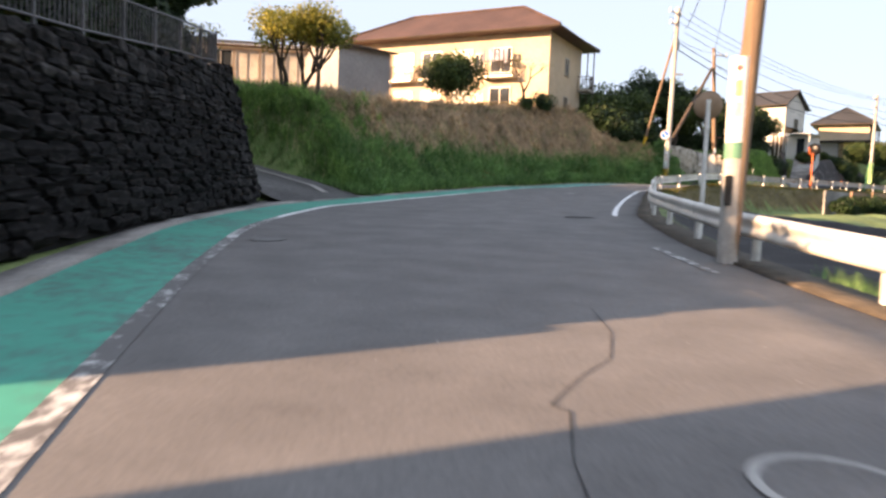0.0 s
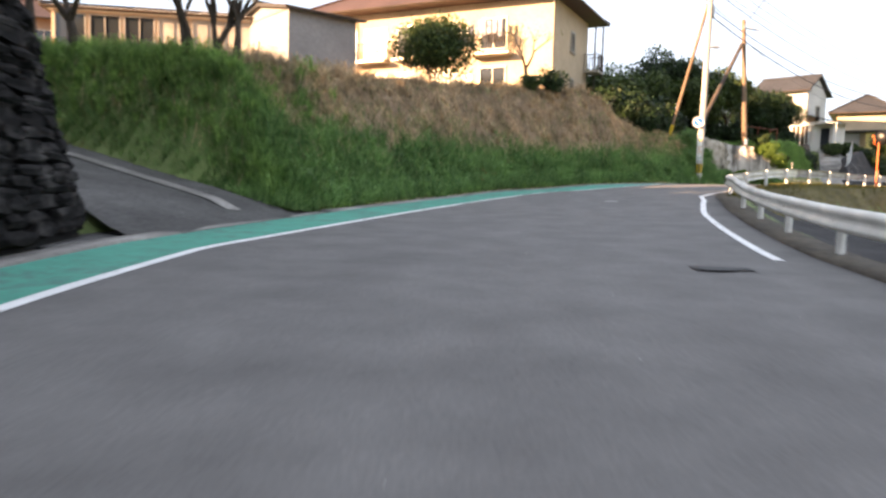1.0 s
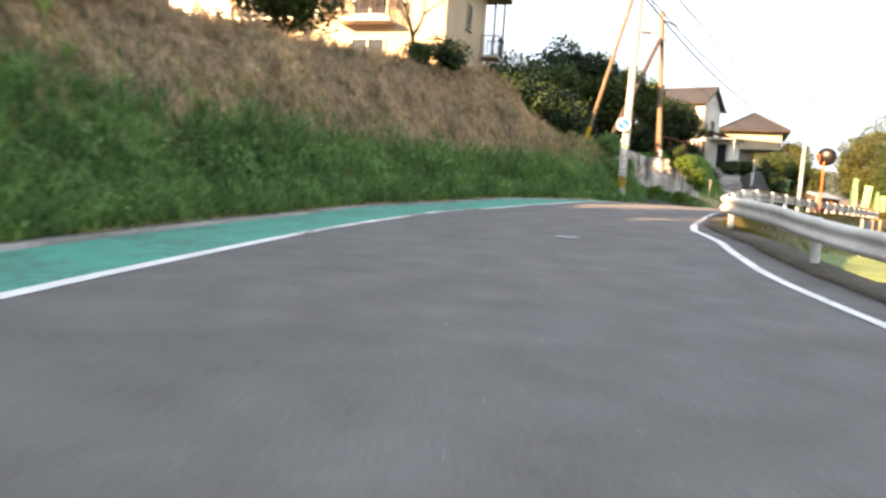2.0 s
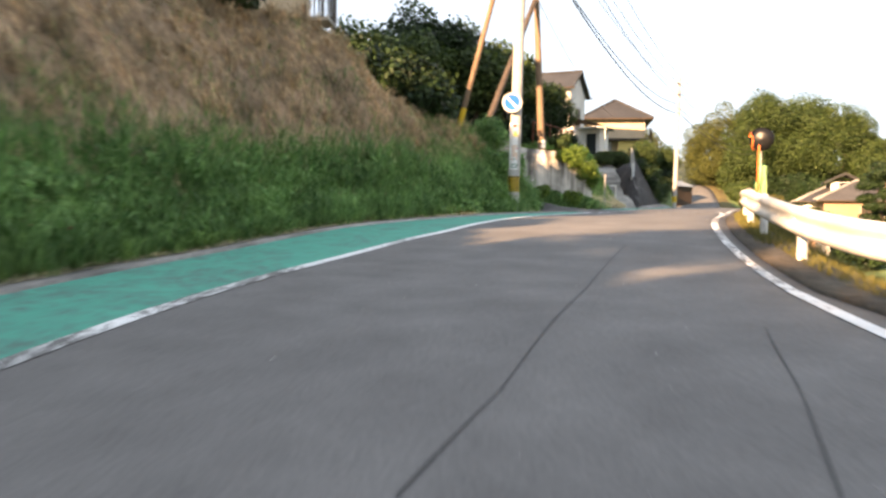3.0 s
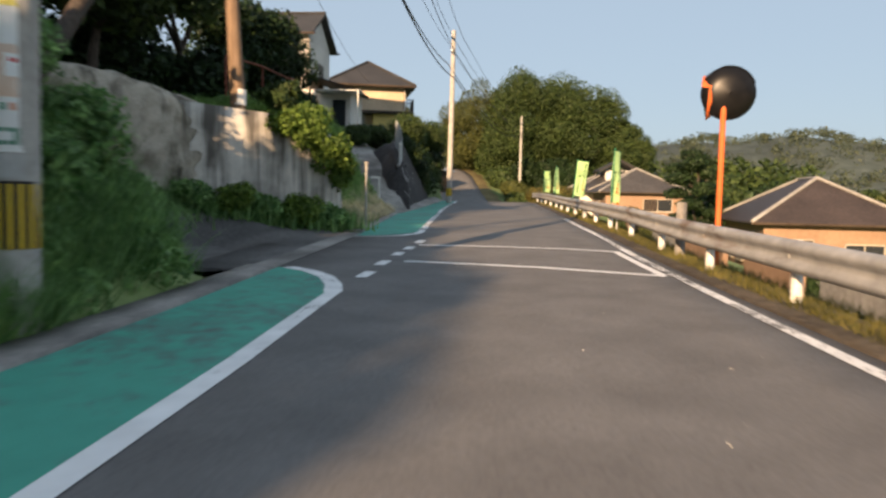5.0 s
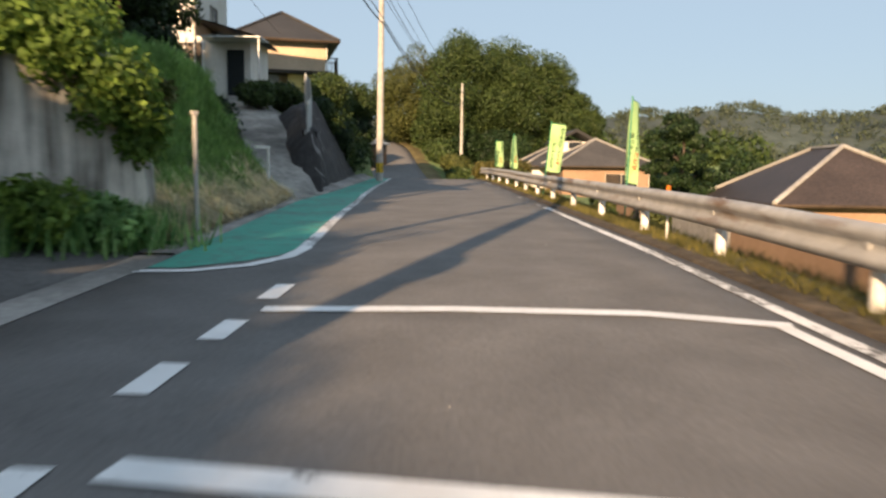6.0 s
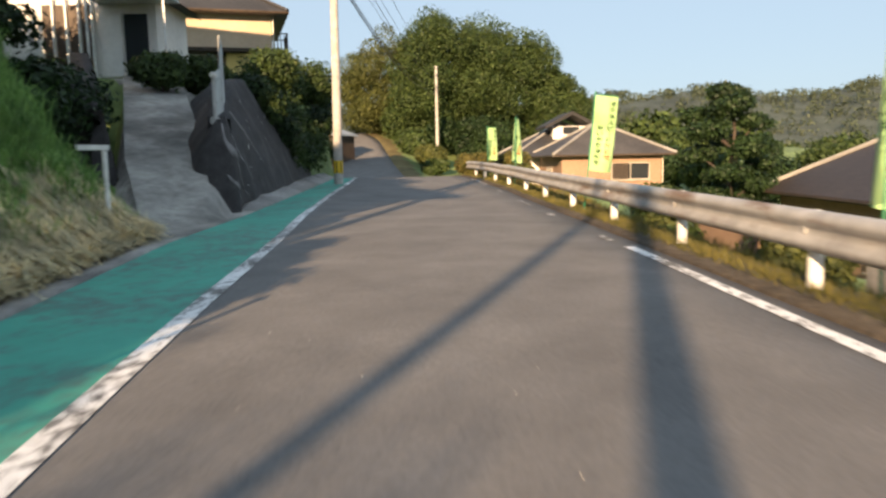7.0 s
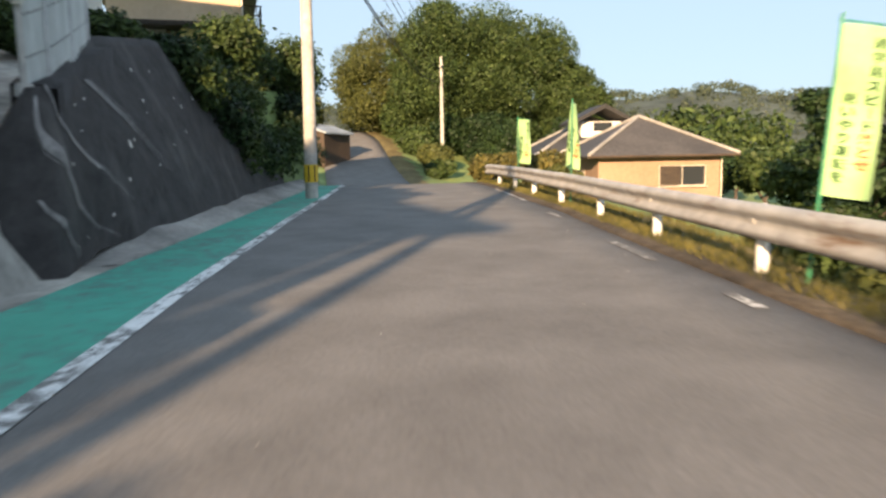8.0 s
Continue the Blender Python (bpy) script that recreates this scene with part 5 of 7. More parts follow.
def flag(foot, z0, z1, yaw, curl, width=0.46, lean=5.5):
    m = Matrix.Rotation(yaw, 4, "Z")
    t = thing("banner", Matrix.Translation(foot) @ Matrix.Rotation(radians(lean), 4, m.to_3x3() @ Vector((0, 1, 0))), "lime green road safety banner with printed writing on a pole", "banner", "banners along the guardrail")
    h0, h1 = z0 - foot[2], z1 - foot[2]
    part("pole", tube([(0, 0, -0.3), (0, 0, h1 + 0.08)], 0.014, 8), FLAG_POLE, t)
    part("arm", tube([m @ Vector((-0.03, 0, h1 + 0.02)), m @ Vector((width, 0, h1 + 0.02))], 0.008, 6), FLAG_POLE, t)

    def cloth(u, v, lift):
        x = width * u * (1 - 0.10 * curl * (1 - v))
        y = 0.07 * curl * math.sin(u * 4.0 + v * 2.5) * (0.3 + (1 - v)) + lift
        return m @ Vector((x, y, h0 + (h1 - h0) * v - 0.05 * u * curl * (1 - v)))
    bm = bmesh.new()
    for lift in (-0.0015, 0.0015):
        g = [[bm.verts.new(cloth(i / 10, j / 16, lift)) for i in range(11)] for j in range(17)]
        for j in range(16):
            for i in range(10):
                bm.faces.new((g[j][i], g[j][i + 1], g[j + 1][i + 1], g[j + 1][i]))
    c = part("cloth", bm, FLAG, t, smooth=True)
    for text, u0, wide, top, step, ink in (("通学路", 0.64, 0.29, 0.95, 0.080, FLAG_INK), ("スピード", 0.62, 0.27, 0.70, 0.076, FLAG_INK), ("落とせ", 0.60, 0.27, 0.396, 0.076, FLAG_RED), ("思いやり運転を", 0.22, 0.27, 0.62, 0.076, FLAG_INK)):
        for k, ch in enumerate(text):
            pts, faces = GLYPHS[ch]
            if not len(pts):
                pts, faces = np.array([(0.1, 0.1), (0.9, 0.1), (0.9, 0.9), (0.1, 0.9)]), [(0, 1, 2, 3)]
            bm = bmesh.new()
            for lift in (-0.006, 0.006):
                vs = [bm.verts.new(cloth(u0 + wide * px, top - step * (k + 1) + step * 0.86 * py, lift)) for px, py in pts]
                for f in faces:
                    try:
                        bm.faces.new([vs[i] for i in f])
                    except ValueError:
                        pass
            part("print", bm, ink, c)


flag((31.38, 54.25, 1.2), 2.5, 3.98, radians(10), 1.0)
flag((37.27, 60.10, 1.3), 2.68, 4.08, radians(-42), 0.5)
flag((44.0, 66.2, 1.6), 2.9, 4.2, radians(20), 1.6)
flag((48.6, 70.6, 1.7), 2.95, 4.2, radians(-15), 1.2, lean=0)

# rusty pipe rail above the concrete wall
pipe = thing("pipe_fence", Matrix(), "rusty red pipe rail above the concrete wall", "fence")
ends = [Vector((21.8, 59.2, 4.4)), Vector((23.2, 59.9, 4.4)), Vector((24.6, 61.0, 4.4)), Vector((25.8, 62.4, 4.6))]
for p in ends:
    part("post", tube([p + Vector((0, 0, -0.3)), p + Vector((0, 0, 1.5))], 0.03, 8), RUST, pipe)
part("rail", tube([p + Vector((0, 0, 1.5)) for p in ends], 0.03, 8), RUST, pipe)

# ---- houses ----


def hip_roof(bm, w, d, z, rise, over, thick=0.12, ridge=None):
    """A hip roof over w by d with its eaves at z; gives the corners."""
    a, b = w / 2 + over, d / 2 + over
    if ridge is None:
        ridge = max(w, d) / 2 - min(w, d) / 2
    rx, ry = (ridge, 0.0) if w >= d else (0.0, ridge)
    e = [Vector((-a, -b, z)), Vector((a, -b, z)), Vector((a, b, z)), Vector((-a, b, z))]
    r = [Vector((-rx, -ry, z + rise)), Vector((rx, ry, z + rise))]
    lower = [bm.verts.new(p - Vector((0, 0, thick))) for p in e]
    upper = [bm.verts.new(p) for p in e]
    top = [bm.verts.new(p) for p in r]
    for k in range(4):
        bm.faces.new((lower[k], lower[(k + 1) % 4], upper[(k + 1) % 4], upper[k]))
    bm.faces.new(lower[::-1])
    if w >= d:
        bm.faces.new((upper[0], upper[1], top[1], top[0]))
        bm.faces.new((upper[2], upper[3], top[0], top[1]))
        bm.faces.new((upper[1], upper[2], top[1]))
        bm.faces.new((upper[3], upper[0], top[0]))
        hips = [(e[0], r[0]), (e[3], r[0]), (e[1], r[1]), (e[2], r[1]), (r[0], r[1])]
    else:
        bm.faces.new((upper[1], upper[2], top[1], top[0]))
        bm.faces.new((upper[3], upper[0], top[0], top[1]))
        bm.faces.new((upper[0], upper[1], top[0]))
        bm.faces.new((upper[2], upper[3], top[1]))
        hips = [(e[0], r[0]), (e[1], r[0]), (e[2], r[1]), (e[3], r[1]), (r[0], r[1])]
    return hips


def gable_roof(bm, w, d, z, rise, over, thick=0.14):
    """The ridge runs along x."""
    a, b = w / 2 + over * 0.7, d / 2 + over
    prof = [(-b, z), (0, z + rise), (b, z), (b, z - thick), (0, z + rise - thick * 1.2), (-b, z - thick)]
    rows = [[bm.verts.new((x, y, h)) for y, h in prof] for x in (-a, a)]
    n = len(prof)
    for k in range(n):
        bm.faces.new((rows[0][k], rows[0][(k + 1) % n], rows[1][(k + 1) % n], rows[1][k]))
    for r in rows:
        bm.faces.new((r[0], r[1], r[4], r[5]))
        bm.faces.new((r[1], r[2], r[3], r[4]))
    return [(Vector((-a, 0, z + rise)), Vector((a, 0, z + rise)))]


def side_pose(w, d, side, at, z):
    if side == "s":
        return pose(at, -d / 2, z)
    if side == "n":
        return pose(at, d / 2, z, 0, 0, 180)
    if side == "w":
        return pose(-w / 2, at, z, 0, 0, -90)
    return pose(w / 2, at, z, 0, 0, 90)


def window(parent, m, w, h, glass=None, sill=True, bars=1, name="window"):
    """A window in a wall that faces -y at the pose m."""
    bm = bmesh.new()
    t = 0.06
    for c, s in (((0, -0.01, h / 2 - t / 2), (w, 0.12, t)), ((0, -0.01, -h / 2 + t / 2), (w, 0.12, t)), ((-w / 2 + t / 2, -0.01, 0), (t, 0.12, h)), ((w / 2 - t / 2, -0.01, 0), (t, 0.12, h))):
        box(bm, c, s, m)
    for k in range(bars):
        box(bm, (-w / 2 + w * (k + 1) / (bars + 1), -0.02, 0), (0.045, 0.07, h - 0.1), m)
    win = part(name, bm, FRAME, parent)
    part("pane", boxed((0, 0.01, 0), (w - 0.1, 0.03, h - 0.1), 0, m), glass or GLASS, win)
    if sill:
        part("sill", boxed((0, -0.07, -h / 2 - 0.03), (w + 0.12, 0.16, 0.05), 0, m), FRAME, win)
    return win


def balcony(parent, m, w, depth=0.9, h=1.0, material=TRIM, bars=True):
    """A balcony whose floor is at the pose m, on a wall that faces -y."""
    b = part("balcony", boxed((0, -depth / 2, -0.06), (w, depth, 0.14), 0, m), FRAME, parent)
    bm = bmesh.new()
    for x0, y0, x1, y1 in ((-w / 2, -depth, w / 2, -depth), (-w / 2, 0, -w / 2, -depth), (w / 2, 0, w / 2, -depth)):
        n = max(2, int(math.hypot(x1 - x0, y1 - y0) / 0.16))
        for k in range(n + 1):
            box(bm, (x0 + (x1 - x0) * k / n, y0 + (y1 - y0) * k / n, h / 2), (0.03, 0.03, h), m)
        box(bm, ((x0 + x1) / 2, (y0 + y1) / 2, h), (abs(x1 - x0) + 0.05, abs(y1 - y0) + 0.05, 0.05), m)
    part("railing", bm, material, b)
    return b


def house(name, m, w, d, h, wall, roof, rise, over, label, kind="hip", group="houses", ridge_caps=False, gutter=True):
    t = thing(name, m, label, "house", group)
    part("wall", boxed((0, 0, h / 2 - 0.6), (w, d, h + 1.2)), wall, t)
    bm = bmesh.new()
    hips = hip_roof(bm, w, d, h, rise, over) if kind == "hip" else gable_roof(bm, w, d, h, rise, over)
    r = part("roof", bm, roof, t)
    if kind != "hip":
        for x in (-w / 2, w / 2):
            bm = bmesh.new()
            vs = [bm.verts.new((x, y, z)) for y, z in ((-d / 2, h - 0.1), (d / 2, h - 0.1), (0, h + rise - 0.12))]
            vi = [bm.verts.new((x * 0.97, y, z)) for y, z in ((-d / 2, h - 0.1), (d / 2, h - 0.1), (0, h + rise - 0.12))]
            bm.faces.new(vs)
            bm.faces.new(vi)
            for k in range(3):
                bm.faces.new((vs[k], vs[(k + 1) % 3], vi[(k + 1) % 3], vi[k]))
            part("gable", bm, wall, t)
    for a, b in hips:
        part("ridge", tube([a + Vector((0, 0, 0.03)), b + Vector((0, 0, 0.03))], 0.09, 6), RIDGE if ridge_caps else roof, r)
    if gutter:
        a, b = w / 2 + over, d / 2 + over
        for p, q in (((-a, -b), (a, -b)), ((a, -b), (a, b)), ((a, b), (-a, b)), ((-a, b), (-a, -b))):
            if kind == "hip" or abs(p[1] - q[1]) < 0.01:
                part("gutter", tube([(*p, h - 0.06), (*q, h - 0.06)], 0.055, 6), TRIM, r)
        part("downpipe", tube([(a - over + 0.06, -b + over - 0.06, h - 0.1), (a - over + 0.06, -b + over - 0.06, -0.3)], 0.04, 8), FRAME, t)
    return t


def facing(x, y, z, fx, fy):
    """A pose whose -y looks along (fx, fy)."""
    return pose(x, y, z, 0, 0, math.degrees(math.atan2(fx, -fy)))


# the apartment house on the bank
AX = Vector((0.878, -0.479, 0))
AY = Vector((0.479, 0.878, 0))
corner = Vector((6.85, 50.6, 0))
AW, AD = 16.6, 7.0
centre = corner - AX * AW / 2 + AY * AD / 2
apartment = house("apartment_house", facing(centre.x, centre.y, 5.6, -AY.x, -AY.y), AW, AD, 6.35, PLASTER, ROOF_RED, 2.65, 1.1, "two-storey cream apartment house with balconies and red-brown roof", group="houses on the bank")
for z, nm in ((1.5, 0), (4.35, 1)):
    for x in (-5.6, -3.4, -1.0, 1.6, 3.0):
        window(apartment, side_pose(AW, AD, "s", x, z), 1.7 if x < 2 else 0.8, 1.9 if x < 2 else 1.2, CURTAIN if (x + nm) % 2 else GLASS)
for x, w in ((-4.5, 4.4), (-0.2, 3.0), (4.7, 2.6)):
    for z in (0.35, 3.2):
        balcony(apartment, side_pose(AW, AD, "s", x, z), w)
for z in (1.6, 4.4):
    window(apartment, side_pose(AW, AD, "s", 4.7, z), 1.7, 1.8, GLASS)
    window(apartment, side_pose(AW, AD, "e", 0.2, z), 0.8, 1.25, GLASS)
for x in (0.45, 0.95):
    part("stair_post", tube([(AW / 2 + x, AD / 2 + 0.2, -0.5), (AW / 2 + x, AD / 2 + 0.2, 6.1)], 0.05, 8), TRIM, apartment)
balcony(apartment, pose(AW / 2 + 0.1, AD / 2 - 0.3, 3.1, 0, 0, 90), 1.2, 0.9)
part("downpipe", tube([(AW / 2 + 0.07, -AD / 2 - 0.05, -0.5), (AW / 2 + 0.07, -AD / 2 - 0.05, 6.05)], 0.045, 8), TRIM, apartment)
for k in range(6):
    part("laundry", boxed((3.75 + k * 0.34, -AD / 2 - 0.9, 4.65 - 0.1 * (k % 2)), (0.26, 0.03, 0.75 + 0.15 * (k % 3)), 0.01), LAUNDRY, apartment, "washing on the balcony line")
apartment_b = house("apartment_house", facing(-14.0, 49.0, 3.6, 0.12, -0.99), 9.5, 6.0, 5.4, PLASTER, ROOF_GREY, 0.8, 0.4, "cream two-storey house with glazed verandas on two floors", group="houses on the bank")
for z in (1.45, 4.1):
    for x in (-3.9, -2.3, -0.7, 0.9, 2.5, 4.0):
        window(apartment_b, side_pose(9.5, 6, "s", x, z), 1.45, 2.1, CURTAIN if x > 0 else GLASS)
    part("band", boxed((0, -3.08, z + 1.25), (9.7, 0.25, 0.22)), PLASTER_WHITE, apartment_b)
shed = house("grey_house", facing(-6.9, 46.6, 3.5, 0.6, -0.8), 3.6, 6.0, 5.3, PLASTER_GREY_SHADED, ROOF_GREY, 0.7, 0.35, "grey rendered house end behind bare trees, darkened for shade", "gable", group="houses on the bank")
for x, y, c in ((-29.0, 64.0, 3), (-25.5, 67.0, 5)):
    h = house("far_house", facing(x, y, 7.4, 0.3, -0.95), 5.5, 6.0, 4.6, PLASTER_TAN, ROOF_RED, 1.8, 0.5, "small distant house with sunlit tan walls", "gable", group="far houses")
    window(h, side_pose(5.5, 6, "s", -1.2, 3.2), 1.2, 1.2)
    window(h, side_pose(5.5, 6, "s", 1.2, 3.2), 1.2, 1.2)

# the two houses above the driveway
h1 = house("white_house", facing(36.4, 81.6, 5.9, -0.745, -0.667), 5.0, 5.0, 5.7, PLASTER_WHITE, ROOF_DARK, 1.75, 0.55, "white two-storey gabled house above the driveway", "gable", group="houses above the road")
for z in (1.4, 3.9):
    window(h1, side_pose(5.0, 5.0, "s", -0.6, z), 1.2, 1.2)
window(h1, side_pose(5.0, 5.0, "s", 1.7, 4.2), 0.45, 1.7, CURTAIN)
window(h1, side_pose(5.0, 5.0, "e", 0.3, 3.7), 1.0, 1.5)
# its ground floor reaches out beside the drive under a lean-to roof
part("annex", boxed((3.75, -0.9, 1.0), (2.5, 3.2, 3.2)), PLASTER_WHITE, h1, "white ground-floor annex")
bm = bmesh.new()
for dz in (0.0, 0.1):
    q = [bm.verts.new(v) for v in ((2.5, -3.0, 3.3 + dz), (5.5, -3.0, 2.45 + dz), (5.5, 1.0, 2.45 + dz), (2.5, 1.0, 3.3 + dz))]
    bm.faces.new(q)
part("lean_to_roof", bm, ROOF_GREY, h1)
for k in range(4):
    part("shutter", boxed((1.5 + k * 0.42, -2.56, 1.15), (0.30, 0.06, 2.3), 0.01), TRIM, h1, "dark glazed veranda panel")
    part("veranda_post", boxed((1.71 + k * 0.42, -2.62, 1.25), (0.07, 0.10, 2.5), 0.01), POST_WHITE, h1)
part("door", boxed((3.55, -2.54, 1.0), (0.7, 0.08, 2.05), 0.02), PLASTER_WHITE, h1, "white front door")
part("glass_door", boxed((4.35, -2.54, 1.0), (0.75, 0.08, 2.0), 0.02), GLASS, h1, "dark glazed door")
part("canopy", boxed((4.5, -3.2, 2.35), (2.6, 1.4, 0.06), 0.0), PANEL, h1, "pale blue corrugated porch canopy")
for x in (3.3, 5.7):
    part("canopy_post", boxed((x, -3.8, 1.1), (0.06, 0.06, 2.4)), POST_WHITE, h1)
h2 = house("yellow_house", facing(49.5, 90.1, 6.24, -0.55, -0.83) @ Matrix.Scale(1.18, 4), 4.5, 6.0, 3.95, PLASTER, ROOF_DARK, 1.9, 0.7, "cream-yellow two-storey house with dark hip roof", group="houses above the road")
window(h2, side_pose(4.5, 6, "s", -1.0, 1.1), 1.2, 1.3, CURTAIN)
for z in (1.2, 3.1):
    window(h2, side_pose(4.5, 6, "e", 0.0, z), 1.4, 1.1)
part("porch_roof", boxed((0.1, -3.6, 2.15), (4.8, 1.3, 0.16), 0.02), ROOF_BROWN, h2, "lower eave over the ground floor")
part("bay", boxed((0.95, -3.35, 0.85), (1.5, 0.9, 2.4)), PLASTER_YELLOW, h2, "yellow bay")
part("annex_wall", boxed((-1.15, -3.25, 0.85), (1.7, 0.5, 2.4)), PLASTER_GREY_SHADED, h2, "grey-blue rendered lower wall")
balcony(h2, side_pose(4.5, 6, "e", -0.9, 2.3), 1.8, 0.8)
house("shed", facing(73.6, 108.6, float(ground_height(np.array([73.6]), np.array([108.6]))[0]) - 0.1, 0.3, -0.95), 4.4, 3.4, 2.6, TRIM, SHEET_ROOF, 0.7, 0.35, "dark shed with a blue-grey sheet roof by the road", "gable", group="far houses", gutter=False)

# houses below the road
E1, E2 = Vector((0.81, 0.586, 0)), Vector((0.586, -0.81, 0))
cA = Vector((44.0, 55.5, 0)) + E1 * 4.85 + E2 * 3.45
houseA = house("brown_house", facing(cA.x, cA.y, -1.3, -E1.x, -E1.y), 5.7, 8.5, 3.0, PLASTER_TAN, ROOF_BROWN, 2.0, 0.6, "single-storey tan house with wide dark brown hip roof", group="houses below the road", ridge_caps=True)
window(houseA, side_pose(5.7, 8.5, "s", 1.2, 1.6), 1.6, 1.1)
window(houseA, side_pose(5.7, 8.5, "s", -1.4, 1.5), 1.2, 1.6, TRIM)
for y in (-2.5, 0.0, 2.4):
    window(houseA, side_pose(5.7, 8.5, "w", y, 1.6), 1.4, 1.1)
    window(houseA, side_pose(5.7, 8.5, "e", y, 1.6), 1.4, 1.1)
n3 = Vector((60.65 - 65.62, 74.76 - 69.71, 0)).normalized()
f3 = Vector((-n3.y, n3.x, 0))
if f3.dot(Vector((-1, -1, 0))) < 0:
    f3 = -f3
c3 = Vector(((60.65 + 65.62) / 2, (74.76 + 69.71) / 2, 0)) - f3 * 3.7
house3 = house("tan_house", facing(c3.x, c3.y, 0.2, f3.x, f3.y), 5.9, 6.0, 2.95, PLASTER_TAN, ROOF_GREY, 1.95, 0.65, "single-storey tan house with grey hip roof below the road", group="houses below the road", ridge_caps=True)
window(house3, side_pose(5.9, 6.0, "s", 1.1, 1.95), 2.3, 1.0, GLASS)
for k in range(9):
    part("lattice", boxed((0.05 + 0.11 * k, -3.06, 1.95), (0.05, 0.05, 1.0), 0.0), TRIM, house3, "brown lattice bar")
window(house3, side_pose(5.9, 6.0, "w", 0.0, 1.7), 1.4, 1.1)
window(house3, side_pose(5.9, 6.0, "e", 0.0, 1.7), 1.4, 1.1)
house4 = house("farm_house", facing(70.6, 80.2, 0.3, f3.x, f3.y), 7.0, 7.0, 2.9, PLASTER_WHITE, ROOF_DARK, 2.3, 0.8, "dark-roofed house with a small white gable on its roof", group="houses below the road", ridge_caps=True)
part("gable_wall", boxed((0.0, -1.5, 4.2), (2.3, 1.6, 1.3)), PLASTER_WHITE, house4, "small white gable wall")
bm = bmesh.new()
gable_roof(bm, 2.6, 2.8, 0.0, 0.95, 0.45, 0.2)
bmesh.ops.transform(bm, matrix=Matrix.Translation((0, -1.5, 4.85)) @ Matrix.Rotation(radians(90), 4, "Z"), verts=bm.verts)
part("gable_roof", bm, ROOF_DARK, house4)
part("gable_window", boxed((0.1, -2.32, 4.55), (1.1, 0.06, 0.5), 0.01), GLASS, house4, "dark gable window")

# ---- plants ----
plant_rng = np.random.default_rng(11)


def leaf_cloud(centres, radii, count, size, squash=0.85, shell=0.55, up=0.25):
    """Corners of small leaf faces spread through balls at centres, denser at their skins."""
    r = plant_rng
    centres, radii = np.asarray(centres, float), np.asarray(radii, float)
    w = radii ** 2 / np.sum(radii ** 2)
    i = r.choice(len(centres), count, p=w)
    d = r.normal(size=(count, 3))
    d /= np.linalg.norm(d, axis=1)[:, None]
    q = (shell + (1 - shell) * r.random(count) ** 0.6) * (1 + 0.10 * r.normal(size=count))
    p = centres[i] + d * (radii[i] * q)[:, None] * np.array([1, 1, squash])
    n = d + r.normal(size=(count, 3)) * 0.7 + np.array([0, 0, up])
    n /= np.linalg.norm(n, axis=1)[:, None]
    a = np.cross(n, r.normal(size=(count, 3)))
    a /= np.linalg.norm(a, axis=1)[:, None]
    b = np.cross(n, a)
    s = size * (0.6 + 0.8 * r.random(count))[:, None]
    v = np.stack([p - a * s * 0.9, p - b * s * 0.45 + n * s * 0.08, p + a * s * 0.9, p + b * s * 0.45 + n * s * 0.08], 1)
    return v.reshape(-1, 3)


def limbs(bm, foot, direction, length, r, depth, ends, spread=0.6):
    """Tapered limbs that fork."""
    rr = random.Random(int(abs(foot.x * 91 + foot.y * 57 + length * 131) * 10) + depth)
    pts, p, way = [foot], foot.copy(), direction.normalized()
    for k in range(4):
        way = (way + Vector((rr.uniform(-0.22, 0.22), rr.uniform(-0.22, 0.22), rr.uniform(-0.05, 0.18)))).normalized()
        p = p + way * length / 4
        pts.append(p.copy())
    join_bm(bm, tube(pts, [r, r * 0.9, r * 0.8, r * 0.7, r * 0.58], 7 if r > 0.06 else 5))
    if depth == 0:
        ends.append(p)
        return
    for k in range(3 if depth > 1 else rr.choice((2, 3))):
        a = 2 * math.pi * (k / 3) + rr.uniform(-0.5, 0.5)
        side = Vector((math.cos(a), math.sin(a), 0.35))
        limbs(bm, p, (way * (1 - spread * 0.6) + side * spread), length * rr.uniform(0.62, 0.82), r * 0.55, depth - 1, ends, spread)


def tree(name, x, y, height, crown, leaf, label, leaves=9000, size=0.13, trunk=0.16, depth=2, z=None, trunks=1, group="", spread=0.6, bare=False, squash=0.85, low=0.35):
    z = float(ground_height(np.array([x]), np.array([y]))[0]) if z is None else z
    t = thing(name, pose(x, y, z), label, "tree", group)
    bm, ends = bmesh.new(), []
    for k in range(trunks):
        a = 2.2 * k + x
        lean = Vector((0.32 * math.cos(a), 0.32 * math.sin(a), 1)) if trunks > 1 else Vector((0.08, 0.05, 1))
        limbs(bm, Vector((0.12 * math.cos(a), 0.12 * math.sin(a), -0.2)) if trunks > 1 else Vector((0, 0, -0.2)), lean, height * low, trunk, depth, ends, spread)
    part("trunk", bm, BARK, t)
    r = plant_rng
    pts = np.array([[e.x, e.y, e.z] for e in ends])
    if bare:
        c, rad = pts, np.full(len(pts), crown * 0.34)
    else:
        n = 16
        d = r.normal(size=(n, 3))
        d /= np.linalg.norm(d, axis=1)[:, None]
        c = np.array([0, 0, height * 0.62]) + d * np.array([crown, crown, height * 0.30]) * (0.45 + 0.3 * r.random(n))[:, None]
        c = np.vstack([c, pts, [[0, 0, height * 0.62]]])
        rad = np.r_[crown * (0.30 + 0.22 * r.random(n)), np.full(len(pts), crown * 0.3), crown * 0.55]
    if leaves:
        place_mesh("crown", quads_mesh("crown", leaf_cloud(c, rad, leaves, size, squash), leaf), t)
    return t


